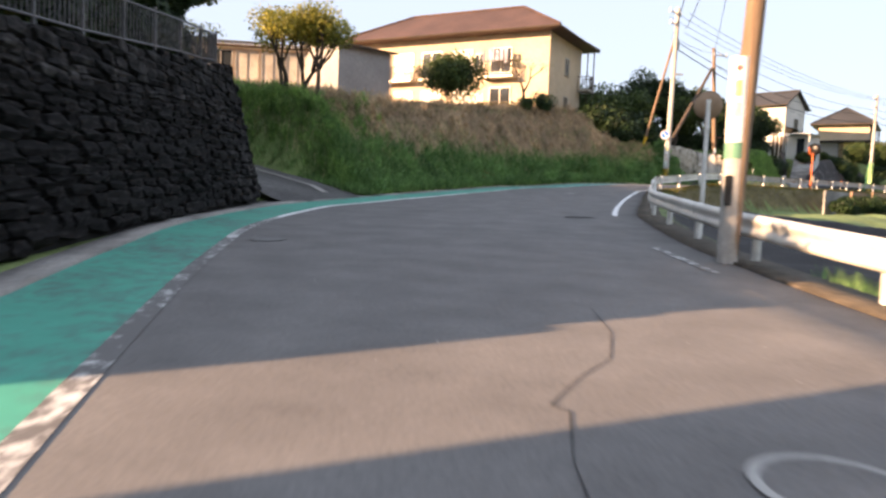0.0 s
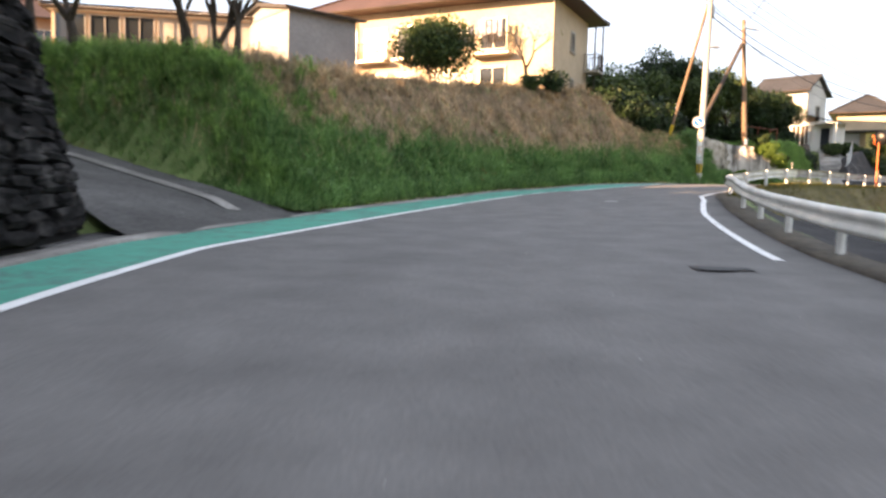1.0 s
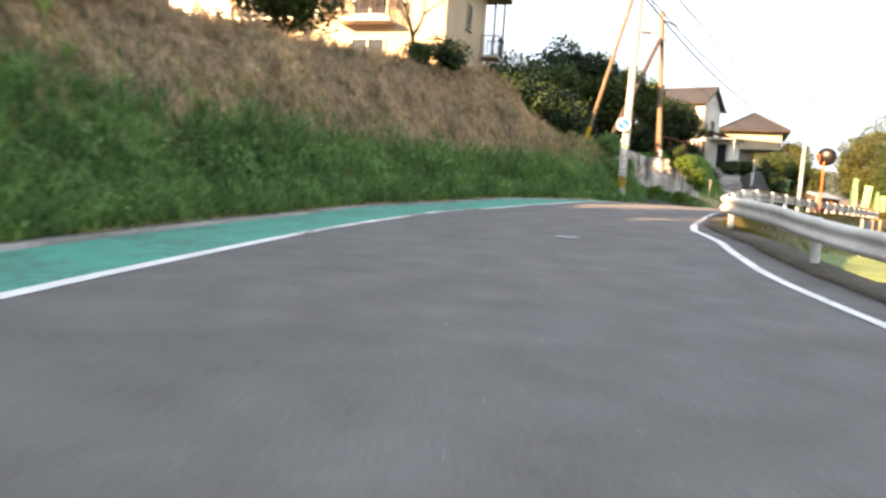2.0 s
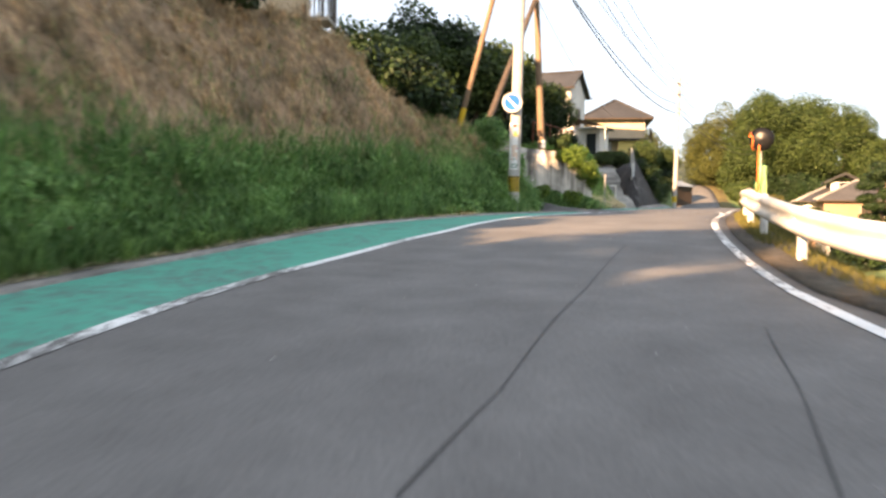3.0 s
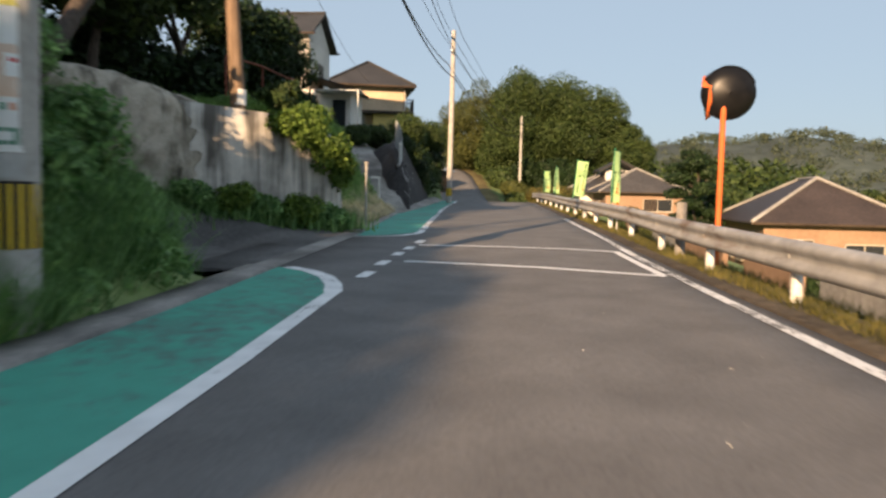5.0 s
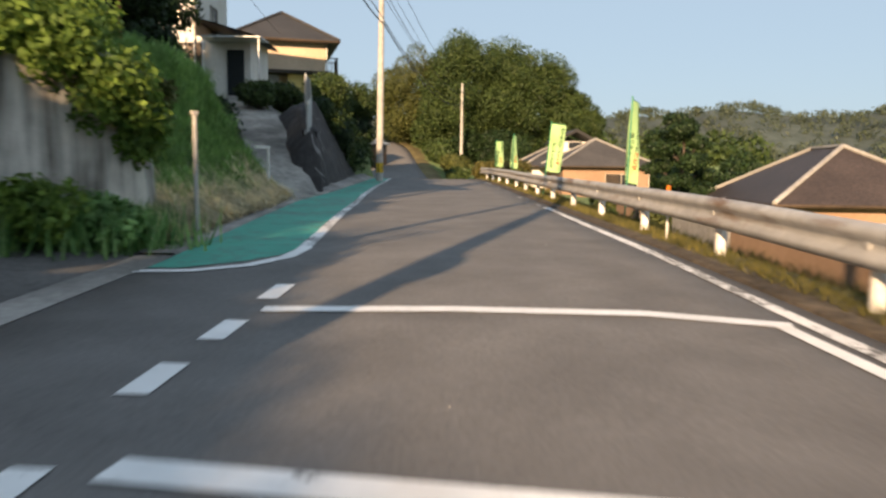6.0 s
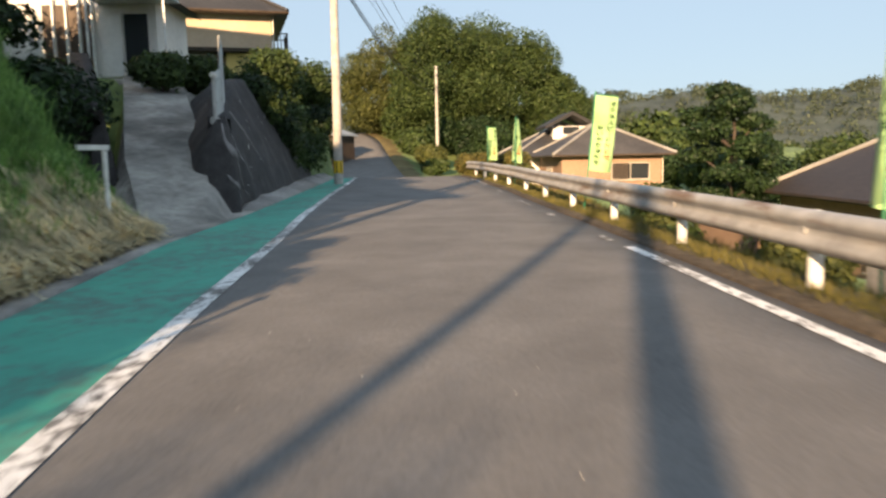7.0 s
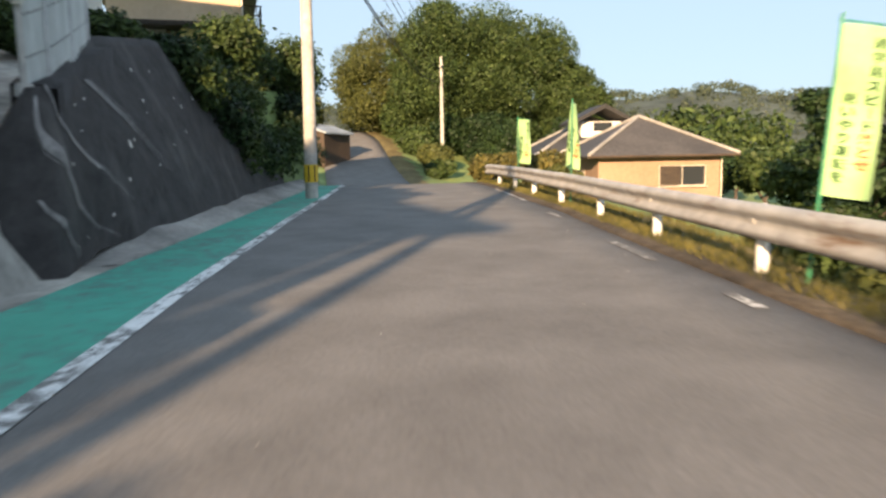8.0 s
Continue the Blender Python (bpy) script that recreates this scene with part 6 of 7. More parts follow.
def bush(name, x, y, w, h, leaf, label, leaves=3500, size=0.10, z=None, group="", stems=True):
    z = float(ground_height(np.array([x]), np.array([y]))[0]) if z is None else z
    t = thing(name, pose(x, y, z), label, "bush", group)
    r = plant_rng
    n = 9
    a = r.random(n) * 6.283
    c = np.stack([np.cos(a) * w * 0.30 * r.random(n), np.sin(a) * w * 0.30 * r.random(n), h * (0.30 + 0.35 * r.random(n))], 1)
    place_mesh("crown", quads_mesh("crown", leaf_cloud(c, np.full(n, min(w, h) * 0.36), leaves, size), leaf), t)
    for k in range(5 if stems else 0):
        part("stem", tube([(0, 0, -0.2), (math.cos(k * 1.3) * w * 0.12, math.sin(k * 1.3) * w * 0.12, h * 0.3), (math.cos(k * 1.3) * w * 0.25, math.sin(k * 1.3) * w * 0.25, h * 0.6)], [0.04, 0.03, 0.015], 5), BARK, t)
    return t


# pruned trees and shrubs on the bank
tree("pruned_tree", -5.3, 28.6, 4.4, 1.9, LEAF_LIGHT, "pruned tree with upright bare branches and yellow-green shoots", 5200, 0.07, 0.11, 2, trunks=3, bare=True, group="pruned trees", spread=0.35)
tree("pruned_tree", -6.25, 28.7, 4.2, 1.9, LEAF_LIGHT, "pruned tree with upright bare branches and yellow-green shoots", 5200, 0.07, 0.12, 2, trunks=3, bare=True, group="pruned trees", spread=0.35)
tree("pruned_tree", -10.2, 30.5, 3.6, 1.8, LEAF_LIGHT, "gnarled pruned tree with few leaves", 500, 0.07, 0.20, 2, trunks=1, bare=True, group="pruned trees", spread=0.6)
tree("pruned_tree", 4.7, 44.4, 4.0, 1.5, LEAF_LIGHT, "small bare pruned tree before the apartment house", 120, 0.05, 0.13, 3, trunks=1, bare=True, group="pruned trees", spread=0.5)
bush("round_bush", 0.1, 42.4, 3.5, 3.4, LEAF_MID, "round dark green clipped bush on the bank", 9000, 0.10)
bush("shrub", 5.7, 43.8, 1.6, 1.3, LEAF_DARK, "dark scrubby shrub on the bank's edge", 2600, 0.07)
bush("shrub", 4.6, 43.0, 1.2, 0.9, LEAF_MID, "dark scrubby shrub on the bank's edge", 1800, 0.07)
# dark trees behind the poles
for k, (x, y, h, c) in enumerate(((9.4, 53.6, 4.6, 2.3), (11.6, 54.2, 6.0, 2.6), (13.8, 58.8, 8.2, 3.0), (17.4, 61.5, 7.6, 3.0), (11.0, 60.5, 9.0, 3.4), (21.5, 62.5, 6.4, 2.4), (14.6, 55.6, 5.6, 2.2), (18.6, 59.4, 5.2, 2.0), (7.2, 60.5, 8.0, 3.2))):
    tree("evergreen_tree", x, y, h, c, LEAF_MID if k % 3 else LEAF_DARK, "dense dark evergreen tree behind the utility poles", 11000, 0.15, 0.16, group="evergreen trees")
# trees over the stone wall, some of them added to shade the bank
for x, y, h, c in ((-11.5, 23.4, 3.4, 1.5), (-13.0, 24.2, 3.2, 1.6), (-20.0, 24.5, 5.5, 2.4), (-21.5, 27.0, 5.5, 2.4), (-15.3, 26.0, 3.9, 1.9), (-17.6, 27.8, 4.4, 1.9), (-10.0, 19.4, 7.0, 2.8), (-9.5, 14.0, 6.5, 2.8), (-11.5, 8.0, 7.5, 3.2), (-8.4, 17.4, 3.6, 1.6), (-9.0, -6.0, 6.5, 3.0), (-14, -12, 7, 3.4)):
    tree("evergreen_tree", x, y, h, c, LEAF_DARK, "dark evergreen tree above the stone wall, some added for shade", 14000, 0.19, 0.16, group="evergreen trees")
# tall trees added out of sight to throw shade across the road further on
for x, y, h, c in ((-13.0, 33.35, 8.2, 2.4), (-13.8, 29.4, 8.3, 1.3), (-15.8, 31.0, 8.4, 2.8), (-17.2, 34.4, 9.0, 3.0)):
    tree("evergreen_tree", x, y, h, c, LEAF_MID, "tall evergreen tree added behind the side lane for shade", 13000, 0.17, 0.18, group="evergreen trees", low=0.3)
for k in range(11):
    x, y = -6.9 - 0.1 * k, 4.2 + 1.5 * k
    bush("hedge_bush", x, y, 2.2, 2.3 + 0.5 * (k % 3), LEAF_DARK, "dark evergreen hedge bush above the stone wall", 5200, 0.14, group="hedge above the wall")
# one more bush, added to close a sunlit gap on the bank
bush("hedge_bush", -13.5, 24.8, 1.9, 1.7, LEAF_DARK, "dark evergreen hedge bush above the stone wall", 5200, 0.14, group="hedge above the wall")
# many of these stand out of view, added to keep sun off the road
for x, y, h, c in ((-13.5, 17.8, 7.0, 2.7), (-14.0, 22.6, 3.9, 1.8), (-16.5, 18.4, 7.0, 2.5), (-15.5, 25.0, 6.0, 1.9), (-17.8, 21.7, 6.0, 1.9), (-13.0, 12.0, 7.5, 3.2), (-16.0, 21.5, 6.7, 1.0), (-8.3, 19.0, 5.4, 2.4), (-8.2, 15.0, 5.2, 2.3), (-8.0, 11.0, 4.8, 2.2)):
    tree("evergreen_tree", x, y, h, c, LEAF_DARK, "dark evergreen tree above the stone wall, some added for shade", 13000, 0.19, 0.16, group="evergreen trees", low=0.25)
# plants over the concrete wall, the slope and the black wall
for x, y, w, h, leaf in ((23.7, 57.6, 1.4, 0.9, LEAF_OLIVE), (22.6, 58.2, 1.5, 1.0, LEAF_MID), (24.0, 58.9, 1.2, 0.7, LEAF_MID), (27.0, 66.0, 1.8, 1.2, LEAF_MID)):
    bush("bush", x, y, w, h, leaf, "overgrown bush on the slope below the houses", 3200, 0.10, group="bushes on the slope")
for s, o, w, h, leaf in ((86.5, -6.6, 2.2, 1.5, LEAF_MID), (88.5, -6.0, 2.6, 2.2, LEAF_MID), (91, -5.8, 2.6, 2.2, LEAF_DARK), (94, -5.6, 2.8, 2.4, LEAF_MID), (84.0, -7.2, 2.0, 1.3, LEAF_MID), (97, -6.0, 3, 2.4, LEAF_DARK), (82.0, -5.6, 1.5, 1.2, LEAF_DARK), (83.4, -5.5, 1.6, 1.2, LEAF_MID)):
    p = road_at(s, o)
    bush("bush", p[0], p[1], w, h, leaf, "leafy bush hanging over the black wall", 4200, 0.10, group="bushes over the wall")
for s, o, z, w, h, leaf in ((85.6, -4.75, 4.0, 1.6, 1.7, LEAF_MID), (86.8, -4.5, 3.2, 1.7, 1.9, LEAF_DARK), (87.9, -4.45, 2.6, 1.7, 1.9, LEAF_MID), (88.6, -4.6, 3.9, 1.8, 1.8, LEAF_MID), (90.0, -4.5, 2.6, 1.9, 2.0, LEAF_DARK), (91.5, -4.6, 2.4, 2.0, 2.2, LEAF_MID), (85.0, -5.0, 4.9, 1.3, 1.0, LEAF_DARK)):
    p = road_at(s, o)
    bush("creeper", p[0], p[1], w, h, leaf, "creeper hanging down over the black wall", 3600, 0.08, z, group="creepers over the wall", stems=False)
for x, y, w, h in ((33.2, 73.8, 2.6, 2.8), (32.3, 71.4, 2.6, 2.5), (31.4, 69.4, 2.4, 2.2), (30.4, 67.7, 2.2, 1.6), (28.4, 66.4, 2.2, 1.6)):
    bush("bush", x, y, w, h, LEAF_DARK, "dark bush along the top of the grass slope", 4200, 0.10, group="bushes on the slope")
for x, y, h, c in ((31.6, 74.6, 6.6, 2.2), (29.4, 71.0, 5.8, 2.2), (26.6, 67.6, 5.4, 2.3), (29.0, 76.2, 8.0, 2.6)):
    tree("evergreen_tree", x, y, h, c, LEAF_DARK, "dark evergreen tree beside the white house", 9000, 0.13, 0.14, group="evergreen trees", low=0.2)
tree("evergreen_tree", 31.2, 78.3, 6.6, 2.3, LEAF_DARK, "dark evergreen tree beside the white house", 9000, 0.13, 0.14, group="evergreen trees", low=0.2)
for x, y, w, h in ((14.6, 61.0, 3.0, 2.6), (17.2, 60.2, 2.8, 2.4), (19.6, 60.8, 2.8, 2.6), (22.0, 61.4, 2.4, 2.2), (15.6, 63.5, 3.4, 3.4), (20.5, 64.0, 3.4, 3.4), (12.2, 52.2, 2.4, 2.3), (13.4, 52.9, 2.4, 2.2), (10.8, 52.2, 2.4, 2.6), (14.4, 53.6, 2.2, 1.9), (11.6, 51.1, 2.6, 3.0), (10.3, 50.6, 2.6, 3.0), (12.7, 51.6, 2.4, 2.5), (11.6, 48.7, 2.0, 2.2)):
    bush("thicket", x, y, w, h, LEAF_DARK, "dark thicket behind the concrete wall", 4200, 0.12, group="thickets")
for s, o, w, h, leaf in ((95.5, -4.5, 2.2, 2.6, LEAF_MID), (97.5, -4.3, 2.2, 2.6, LEAF_DARK), (99.5, -4.3, 2.4, 2.6, LEAF_MID), (101.8, -4.4, 2.4, 2.4, LEAF_DARK), (104.2, -4.6, 2.6, 2.4, LEAF_MID), (100.5, -6.0, 2.6, 3.2, LEAF_DARK), (97.0, -5.8, 2.6, 3.2, LEAF_MID)):
    p = road_at(s, o)
    bush("bush", p[0], p[1], w, h, leaf, "dark leafy bush where the black wall ends", 4200, 0.10, group="bushes over the wall")
# garden plants below the road
for s, o, w, h, leaf in ((73, 6.2, 1.8, 1.6, LEAF_OLIVE), (75.5, 5.2, 1.4, 1.3, LEAF_MID), (78, 6.0, 1.8, 1.6, LEAF_OLIVE), (81, 6.8, 1.6, 1.7, LEAF_MID), (84, 7.5, 1.6, 1.6, LEAF_DARK), (90, 4.4, 1.6, 0.9, LEAF_OLIVE), (93, 4.6, 2.0, 1.4, GRASS_YELLOW), (96, 3.9, 2.2, 1.3, GRASS_YELLOW), (99, 3.6, 2.4, 1.3, GRASS_YELLOW), (54.0, 6.7, 2.2, 1.3, LEAF_DARK), (56.2, 6.7, 2.2, 1.3, LEAF_DARK), (58.4, 6.8, 2.2, 1.3, LEAF_DARK), (60.6, 6.8, 2.2, 1.3, LEAF_DARK)):
    p = road_at(s, o)
    bush("garden_bush", p[0], p[1], w, h, leaf, "garden bush behind the guardrail", 2600, 0.09, group="garden bushes")


def layered_tree(x, y, height, crown, leaf, leaves=24000):
    """A garden tree clipped into separate leafy tiers on a crooked trunk."""
    z = float(ground_height(np.array([x]), np.array([y]))[0])
    t = thing("garden_tree", pose(x, y, z), "dark layered garden tree with gaps between its leafy tiers", "tree", "garden trees")
    rr = random.Random(7)
    trunk = [Vector((0.12 * math.sin(k * 1.7), 0.12 * math.cos(k * 2.1), -0.2 + height * 0.95 * k / 6)) for k in range(7)]
    part("trunk", tube(trunk, [0.13 - 0.016 * k for k in range(7)], 7), BARK, t)
    cs, rs = [], []
    for k in range(15):
        f = 0.28 + 0.68 * k / 14
        a = k * 2.4 + rr.uniform(-0.4, 0.4)
        reach = crown * (1.0 - 0.35 * abs(f - 0.6) / 0.4) * rr.uniform(0.45, 0.95) * (0.5 if f > 0.9 else 1)
        tip = Vector((math.cos(a) * reach, math.sin(a) * reach, height * f))
        root = trunk[min(6, max(1, int(f * 6)))]
        part("limb", tube([root, root.lerp(tip, 0.6) + Vector((0, 0, 0.1)), tip], [0.05, 0.03, 0.012], 5), BARK, t)
        for j in range(4):
            cs.append((tip.x + rr.uniform(-0.3, 0.3), tip.y + rr.uniform(-0.3, 0.3), tip.z + rr.uniform(-0.08, 0.12)))
            rs.append(crown * rr.uniform(0.22, 0.38))
    place_mesh("crown", quads_mesh("crown", leaf_cloud(np.array(cs), np.array(rs), leaves, 0.085, 0.55, 0.5), leaf), t)


layered_tree(51.2, 61.9, 5.5, 1.75, LEAF_DARK)
for x, y, h, c, leaf in ((55.5, 63.0, 3.4, 1.5, LEAF_DARK), (58.5, 65.0, 3.4, 1.5, LEAF_MID), (61.0, 63.0, 3.0, 1.6, LEAF_DARK), (66.0, 62.0, 3.4, 1.7, LEAF_MID)):
    tree("garden_tree", x, y, h, c, leaf, "layered garden tree beside the houses", 7000, 0.12, 0.12, group="garden trees")
for x, y, h, c, leaf in ((71.5, 70.0, 4.0, 1.7, LEAF_MID), (75.5, 74.0, 4.6, 1.9, LEAF_DARK), (72.0, 62.5, 3.6, 1.7, LEAF_MID), (79.0, 69.0, 5.4, 1.6, LEAF_DARK), (78.0, 60.0, 3.8, 1.9, LEAF_MID), (85.0, 76.0, 4.4, 2.0, LEAF_MID), (68.5, 56.0, 4.2, 2.0, LEAF_OLIVE), (86.0, 66.0, 4.4, 2.2, LEAF_DARK), (84.0, 86.0, 5.0, 2.3, LEAF_OLIVE), (92.0, 80.0, 5.0, 2.5, LEAF_MID)):
    tree("valley_tree", x, y, h, c, leaf, "broad tree in the gardens below the road", 8000, 0.18, 0.16, group="valley trees", low=0.25)
# the great trees ahead


def great_tree(x, y, height, crown, leaf, leaves=56000, size=0.17, z=1.2):
    """A broad tree leafed almost to the ground, its crown in many uneven clumps."""
    t = thing("great_tree", pose(x, y, z), "great round broadleaf tree at the road's end", "tree", "great trees")
    bm, tips = bmesh.new(), []
    limbs(bm, Vector((0, 0, -0.3)), Vector((0.05, 0.03, 1)), height * 0.3, 0.38, 2, tips, 0.55)
    part("trunk", bm, BARK, t)
    r = plant_rng
    n = 70
    d = r.normal(size=(n, 3))
    d /= np.linalg.norm(d, axis=1)[:, None]
    q = 0.58 + 0.28 * r.random(n)
    c = np.array([0, 0, height * 0.54]) + d * np.array([crown, crown, height * 0.44]) * q[:, None]
    c[:, 2] = np.maximum(c[:, 2], height * 0.10)
    rad = crown * (0.21 + 0.14 * r.random(n))
    c = np.vstack([c, [[0, 0, height * 0.5], [0, 0, height * 0.66]]])
    rad = np.r_[rad, crown * 0.62, crown * 0.55]
    place_mesh("crown", quads_mesh("crown", leaf_cloud(c, rad, leaves, size, 0.9, 0.7), leaf), t)


for x, y, h, c, leaf in ((92.5, 108.5, 20.5, 7.2, LEAF_MID), (97.8, 103.0, 18.5, 6.2, LEAF_MID), (93.0, 118.5, 20.0, 6.4, LEAF_OLIVE), (101.5, 99.6, 13.0, 4.2, LEAF_MID), (77.0, 122.5, 15.0, 5.0, LEAF_OLIVE), (99.0, 112.0, 20.5, 7.0, LEAF_MID), (90.0, 101.5, 7.0, 3.2, LEAF_DARK), (96.0, 96.0, 6.0, 3.0, LEAF_DARK)):
    great_tree(x, y, h, c, leaf)
for x, y, w, h, leaf in ((80.5, 101.0, 3.6, 2.6, LEAF_OLIVE), (84.0, 106.5, 4.0, 3.2, LEAF_MID), (77.5, 98.0, 3.0, 1.8, LEAF_MID), (90.5, 114.5, 5.0, 5.5, LEAF_MID), (78.5, 117.5, 5.0, 5.0, LEAF_OLIVE), (91.0, 111.0, 8.0, 7.0, LEAF_MID), (96.0, 104.0, 8.0, 7.0, LEAF_DARK), (101.0, 98.0, 6.0, 5.0, LEAF_MID), (88.0, 106.0, 5.0, 4.5, LEAF_DARK)):
    bush("roadside_bush", x, y, w, h, leaf, "tall roadside bush beyond the crest", 6500, 0.22, group="roadside bushes")

# woods in the valley: many crowns in one piece
cs, rs = [], []
for k in range(170):
    a = plant_rng.uniform(-0.75, 0.75)
    dist = plant_rng.uniform(75, 330)
    x, y = 45 + math.cos(a + 0.25) * dist, 55 + math.sin(a + 0.25) * dist
    s_, o_, _z = road_coords(np.array([x]), np.array([y]))
    if o_[0] < 22:
        continue
    g = float(ground_height(np.array([x]), np.array([y]))[0])
    r = plant_rng.uniform(1.8, 3.8)
    for j in range(4):
        cs.append((x + plant_rng.normal() * r * 0.6, y + plant_rng.normal() * r * 0.6, g + r * plant_rng.uniform(0.1, 0.9)))
        rs.append(r * plant_rng.uniform(0.5, 0.9))
woods = place_mesh("valley_woods", quads_mesh("valley_woods", leaf_cloud(cs, rs, 70000, 0.55), LEAF_MID))
tagged(woods, "mixed green woods filling the valley", "woods", kind="stuff")

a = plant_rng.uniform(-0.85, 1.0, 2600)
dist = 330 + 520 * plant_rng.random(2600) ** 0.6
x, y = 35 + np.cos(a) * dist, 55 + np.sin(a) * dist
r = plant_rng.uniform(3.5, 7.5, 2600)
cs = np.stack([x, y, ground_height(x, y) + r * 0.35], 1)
hazed_far_woods = place_mesh("hill_woods", quads_mesh("hill_woods", leaf_cloud(cs, r, 90000, 1.5), LEAF_HAZED))
tagged(hazed_far_woods, "distant woods on the hills beyond the valley", "woods", kind="stuff")

# ---- grass ----


def blades(name, x, y, height, width, material, label, lean=0.5, per=1):
    """Curved blades at places, one mesh of kind stuff."""
    r = plant_rng
    n = len(x)
    z = ground_height(x, y)
    h = height * (0.55 + 0.75 * r.random(n))
    a = r.random(n) * 6.283
    b = r.random(n) * 6.283
    dx, dy = np.cos(a) * h * lean * r.random(n), np.sin(a) * h * lean * r.random(n)
    wx, wy = np.cos(b) * width, np.sin(b) * width
    p0 = np.stack([x - wx, y - wy, z - 0.04], 1)
    p1 = np.stack([x + wx, y + wy, z - 0.04], 1)
    tip = np.stack([x + dx, y + dy, z + h * (1 - 0.25 * lean)], 1)
    v = np.stack([p0, p1, tip], 1).reshape(-1, 3)
    return tagged(place_mesh(name, quads_mesh(name, v, material, 3)), label, "grass", kind="stuff")


def tufts(name, x, y, length, count, material, label, width=0.011, category="grass"):
    """Tufts of long blades that arch outwards, one mesh of kind stuff; length: one for each tuft."""
    r = plant_rng
    n = len(x) * count
    z = np.repeat(ground_height(x, y), count) - 0.03
    l = np.repeat(length, count) * (0.55 + 0.6 * r.random(n))
    a, reach = r.random(n) * 6.283, 0.25 + 0.6 * r.random(n)
    bx, by = np.repeat(x, count) + r.normal(size=n) * 0.05, np.repeat(y, count) + r.normal(size=n) * 0.05
    ox, oy, wx, wy = np.cos(a), np.sin(a), -np.sin(a) * width, np.cos(a) * width
    spine = []
    for f, up, w in ((0.0, 0.0, 1.0), (0.3, 0.55, 0.9), (0.68, 0.82, 0.65), (1.0, 0.72, 0.08)):
        d, h = l * reach * f, l * up * (1.15 - 0.45 * reach * f)
        c = np.stack([bx + ox * d, by + oy * d, z + h], 1)
        s = np.stack([wx * w, wy * w, 0 * wx], 1)
        spine.append((c - s, c + s))
    v = np.stack([np.stack([p[0], p[1], q[1], q[0]], 1) for p, q in zip(spine, spine[1:])], 1)
    return tagged(place_mesh(name, quads_mesh(name, v.reshape(-1, 3), material)), label, category, kind="stuff")


def straw(name, x, y, length, width, material, label, lift=0.05):
    """Loose cut stalks lying on the ground, one mesh of kind stuff."""
    r = plant_rng
    n = len(x)
    a = r.random(n) * 6.283
    l = length * (0.5 + r.random(n))
    ex, ey = np.cos(a) * l / 2, np.sin(a) * l / 2
    sx, sy = -np.sin(a) * width, np.cos(a) * width
    z0 = ground_height(x - ex, y - ey) + 0.03 + lift * r.random(n)
    z1 = ground_height(x + ex, y + ey) + 0.03 + lift * r.random(n) * 1.5
    v = np.stack([np.stack([x - ex - sx, y - ey - sy, z0], 1), np.stack([x - ex + sx, y - ey + sy, z0], 1), np.stack([x + ex, y + ey, z1], 1)], 1).reshape(-1, 3)
    return tagged(place_mesh(name, quads_mesh(name, v, material, 3)), label, "hay", kind="stuff")


def strew(n, s0, s1, d0, d1, power=1.0):
    """Places on the left bank: s along the road, d beyond the kerb."""
    s = plant_rng.uniform(s0, s1, n)
    d = d0 + (d1 - d0) * plant_rng.random(n) ** power
    p = road_at(s, LEFT_EDGE(s) - 0.4 - d)
    return p[:, 0], p[:, 1], s, d


def off_walkway(x, y, gap):
    """Which places lie more than gap beyond the walkway's outer edge."""
    s, o, _z = road_coords(x, y)
    return o < LEFT_EDGE(s) - gap


x, y, s, d = strew(110000, 22.0, 55.0, 0.0, 3.0, 0.9)
lane_gap = np.abs((x + 3.6) * 0.519 + (y - 22.6) * 0.854)
keep = (d < np.interp(s, [22, 27, 34, 40, 45, 48, 54], [2.4, 1.6, 1.3, 1.15, 1.1, 1.6, 2.3]) + 0.25 * wavy(x, y, 1.4, 2) + 0.3 * plant_rng.normal(size=len(d))) & (s < 54) & ((lane_gap > 2.35) & (y > 23)) & ((s < 45) | (d > 0.3))
tuft = 1 + 0.55 * wavy(x, y, 5.3, 1.0) + 0.3 * wavy(x, y, 11.0, 3.0)
blades("bank_grass", x[keep], y[keep], 0.36 * tuft[keep], 0.012, GRASS, "tall green grass covering the foot of the bank", 0.8)
x, y, s, d = strew(80000, 25.5, 51.0, 0.5, 4.6)
straw("bank_dry_grass", x[::2], y[::2], 0.3, 0.010, GRASS_DRY, "short dry brown grass on the upper bank", 0.10)
blades("bank_stubble", x[1::4], y[1::4], 0.16, 0.010, GRASS_DRY, "dry brown stubble on the upper bank", 1.0)
x, y, s, d = strew(700, 25.5, 51.0, 1.3, 4.8)
x, y = np.repeat(x, 22) + plant_rng.normal(size=15400) * 0.08, np.repeat(y, 22) + plant_rng.normal(size=15400) * 0.08
blades("bank_dry_tussocks", x, y, np.repeat(plant_rng.uniform(0.14, 0.34, 700), 22), 0.012, GRASS_DRY, "dry brown tussocks on the upper bank", 1.3)
x, y, s, d = strew(160, 25.5, 51.0, 1.3, 3.2)
x, y = np.repeat(x, 24) + plant_rng.normal(size=3840) * 0.09, np.repeat(y, 24) + plant_rng.normal(size=3840) * 0.09
blades("bank_green_tufts", x, y, np.repeat(plant_rng.uniform(0.12, 0.3, 160), 24), 0.012, GRASS, "green tufts in the dry upper bank", 1.2)
x, y, s, d = strew(9000, 24.8, 46.0, 3.2, 9.0)
blades("bank_top_grass", x, y, 0.30, 0.012, GRASS_YELLOW, "sunlit yellow-green grass on top of the bank", 0.8)
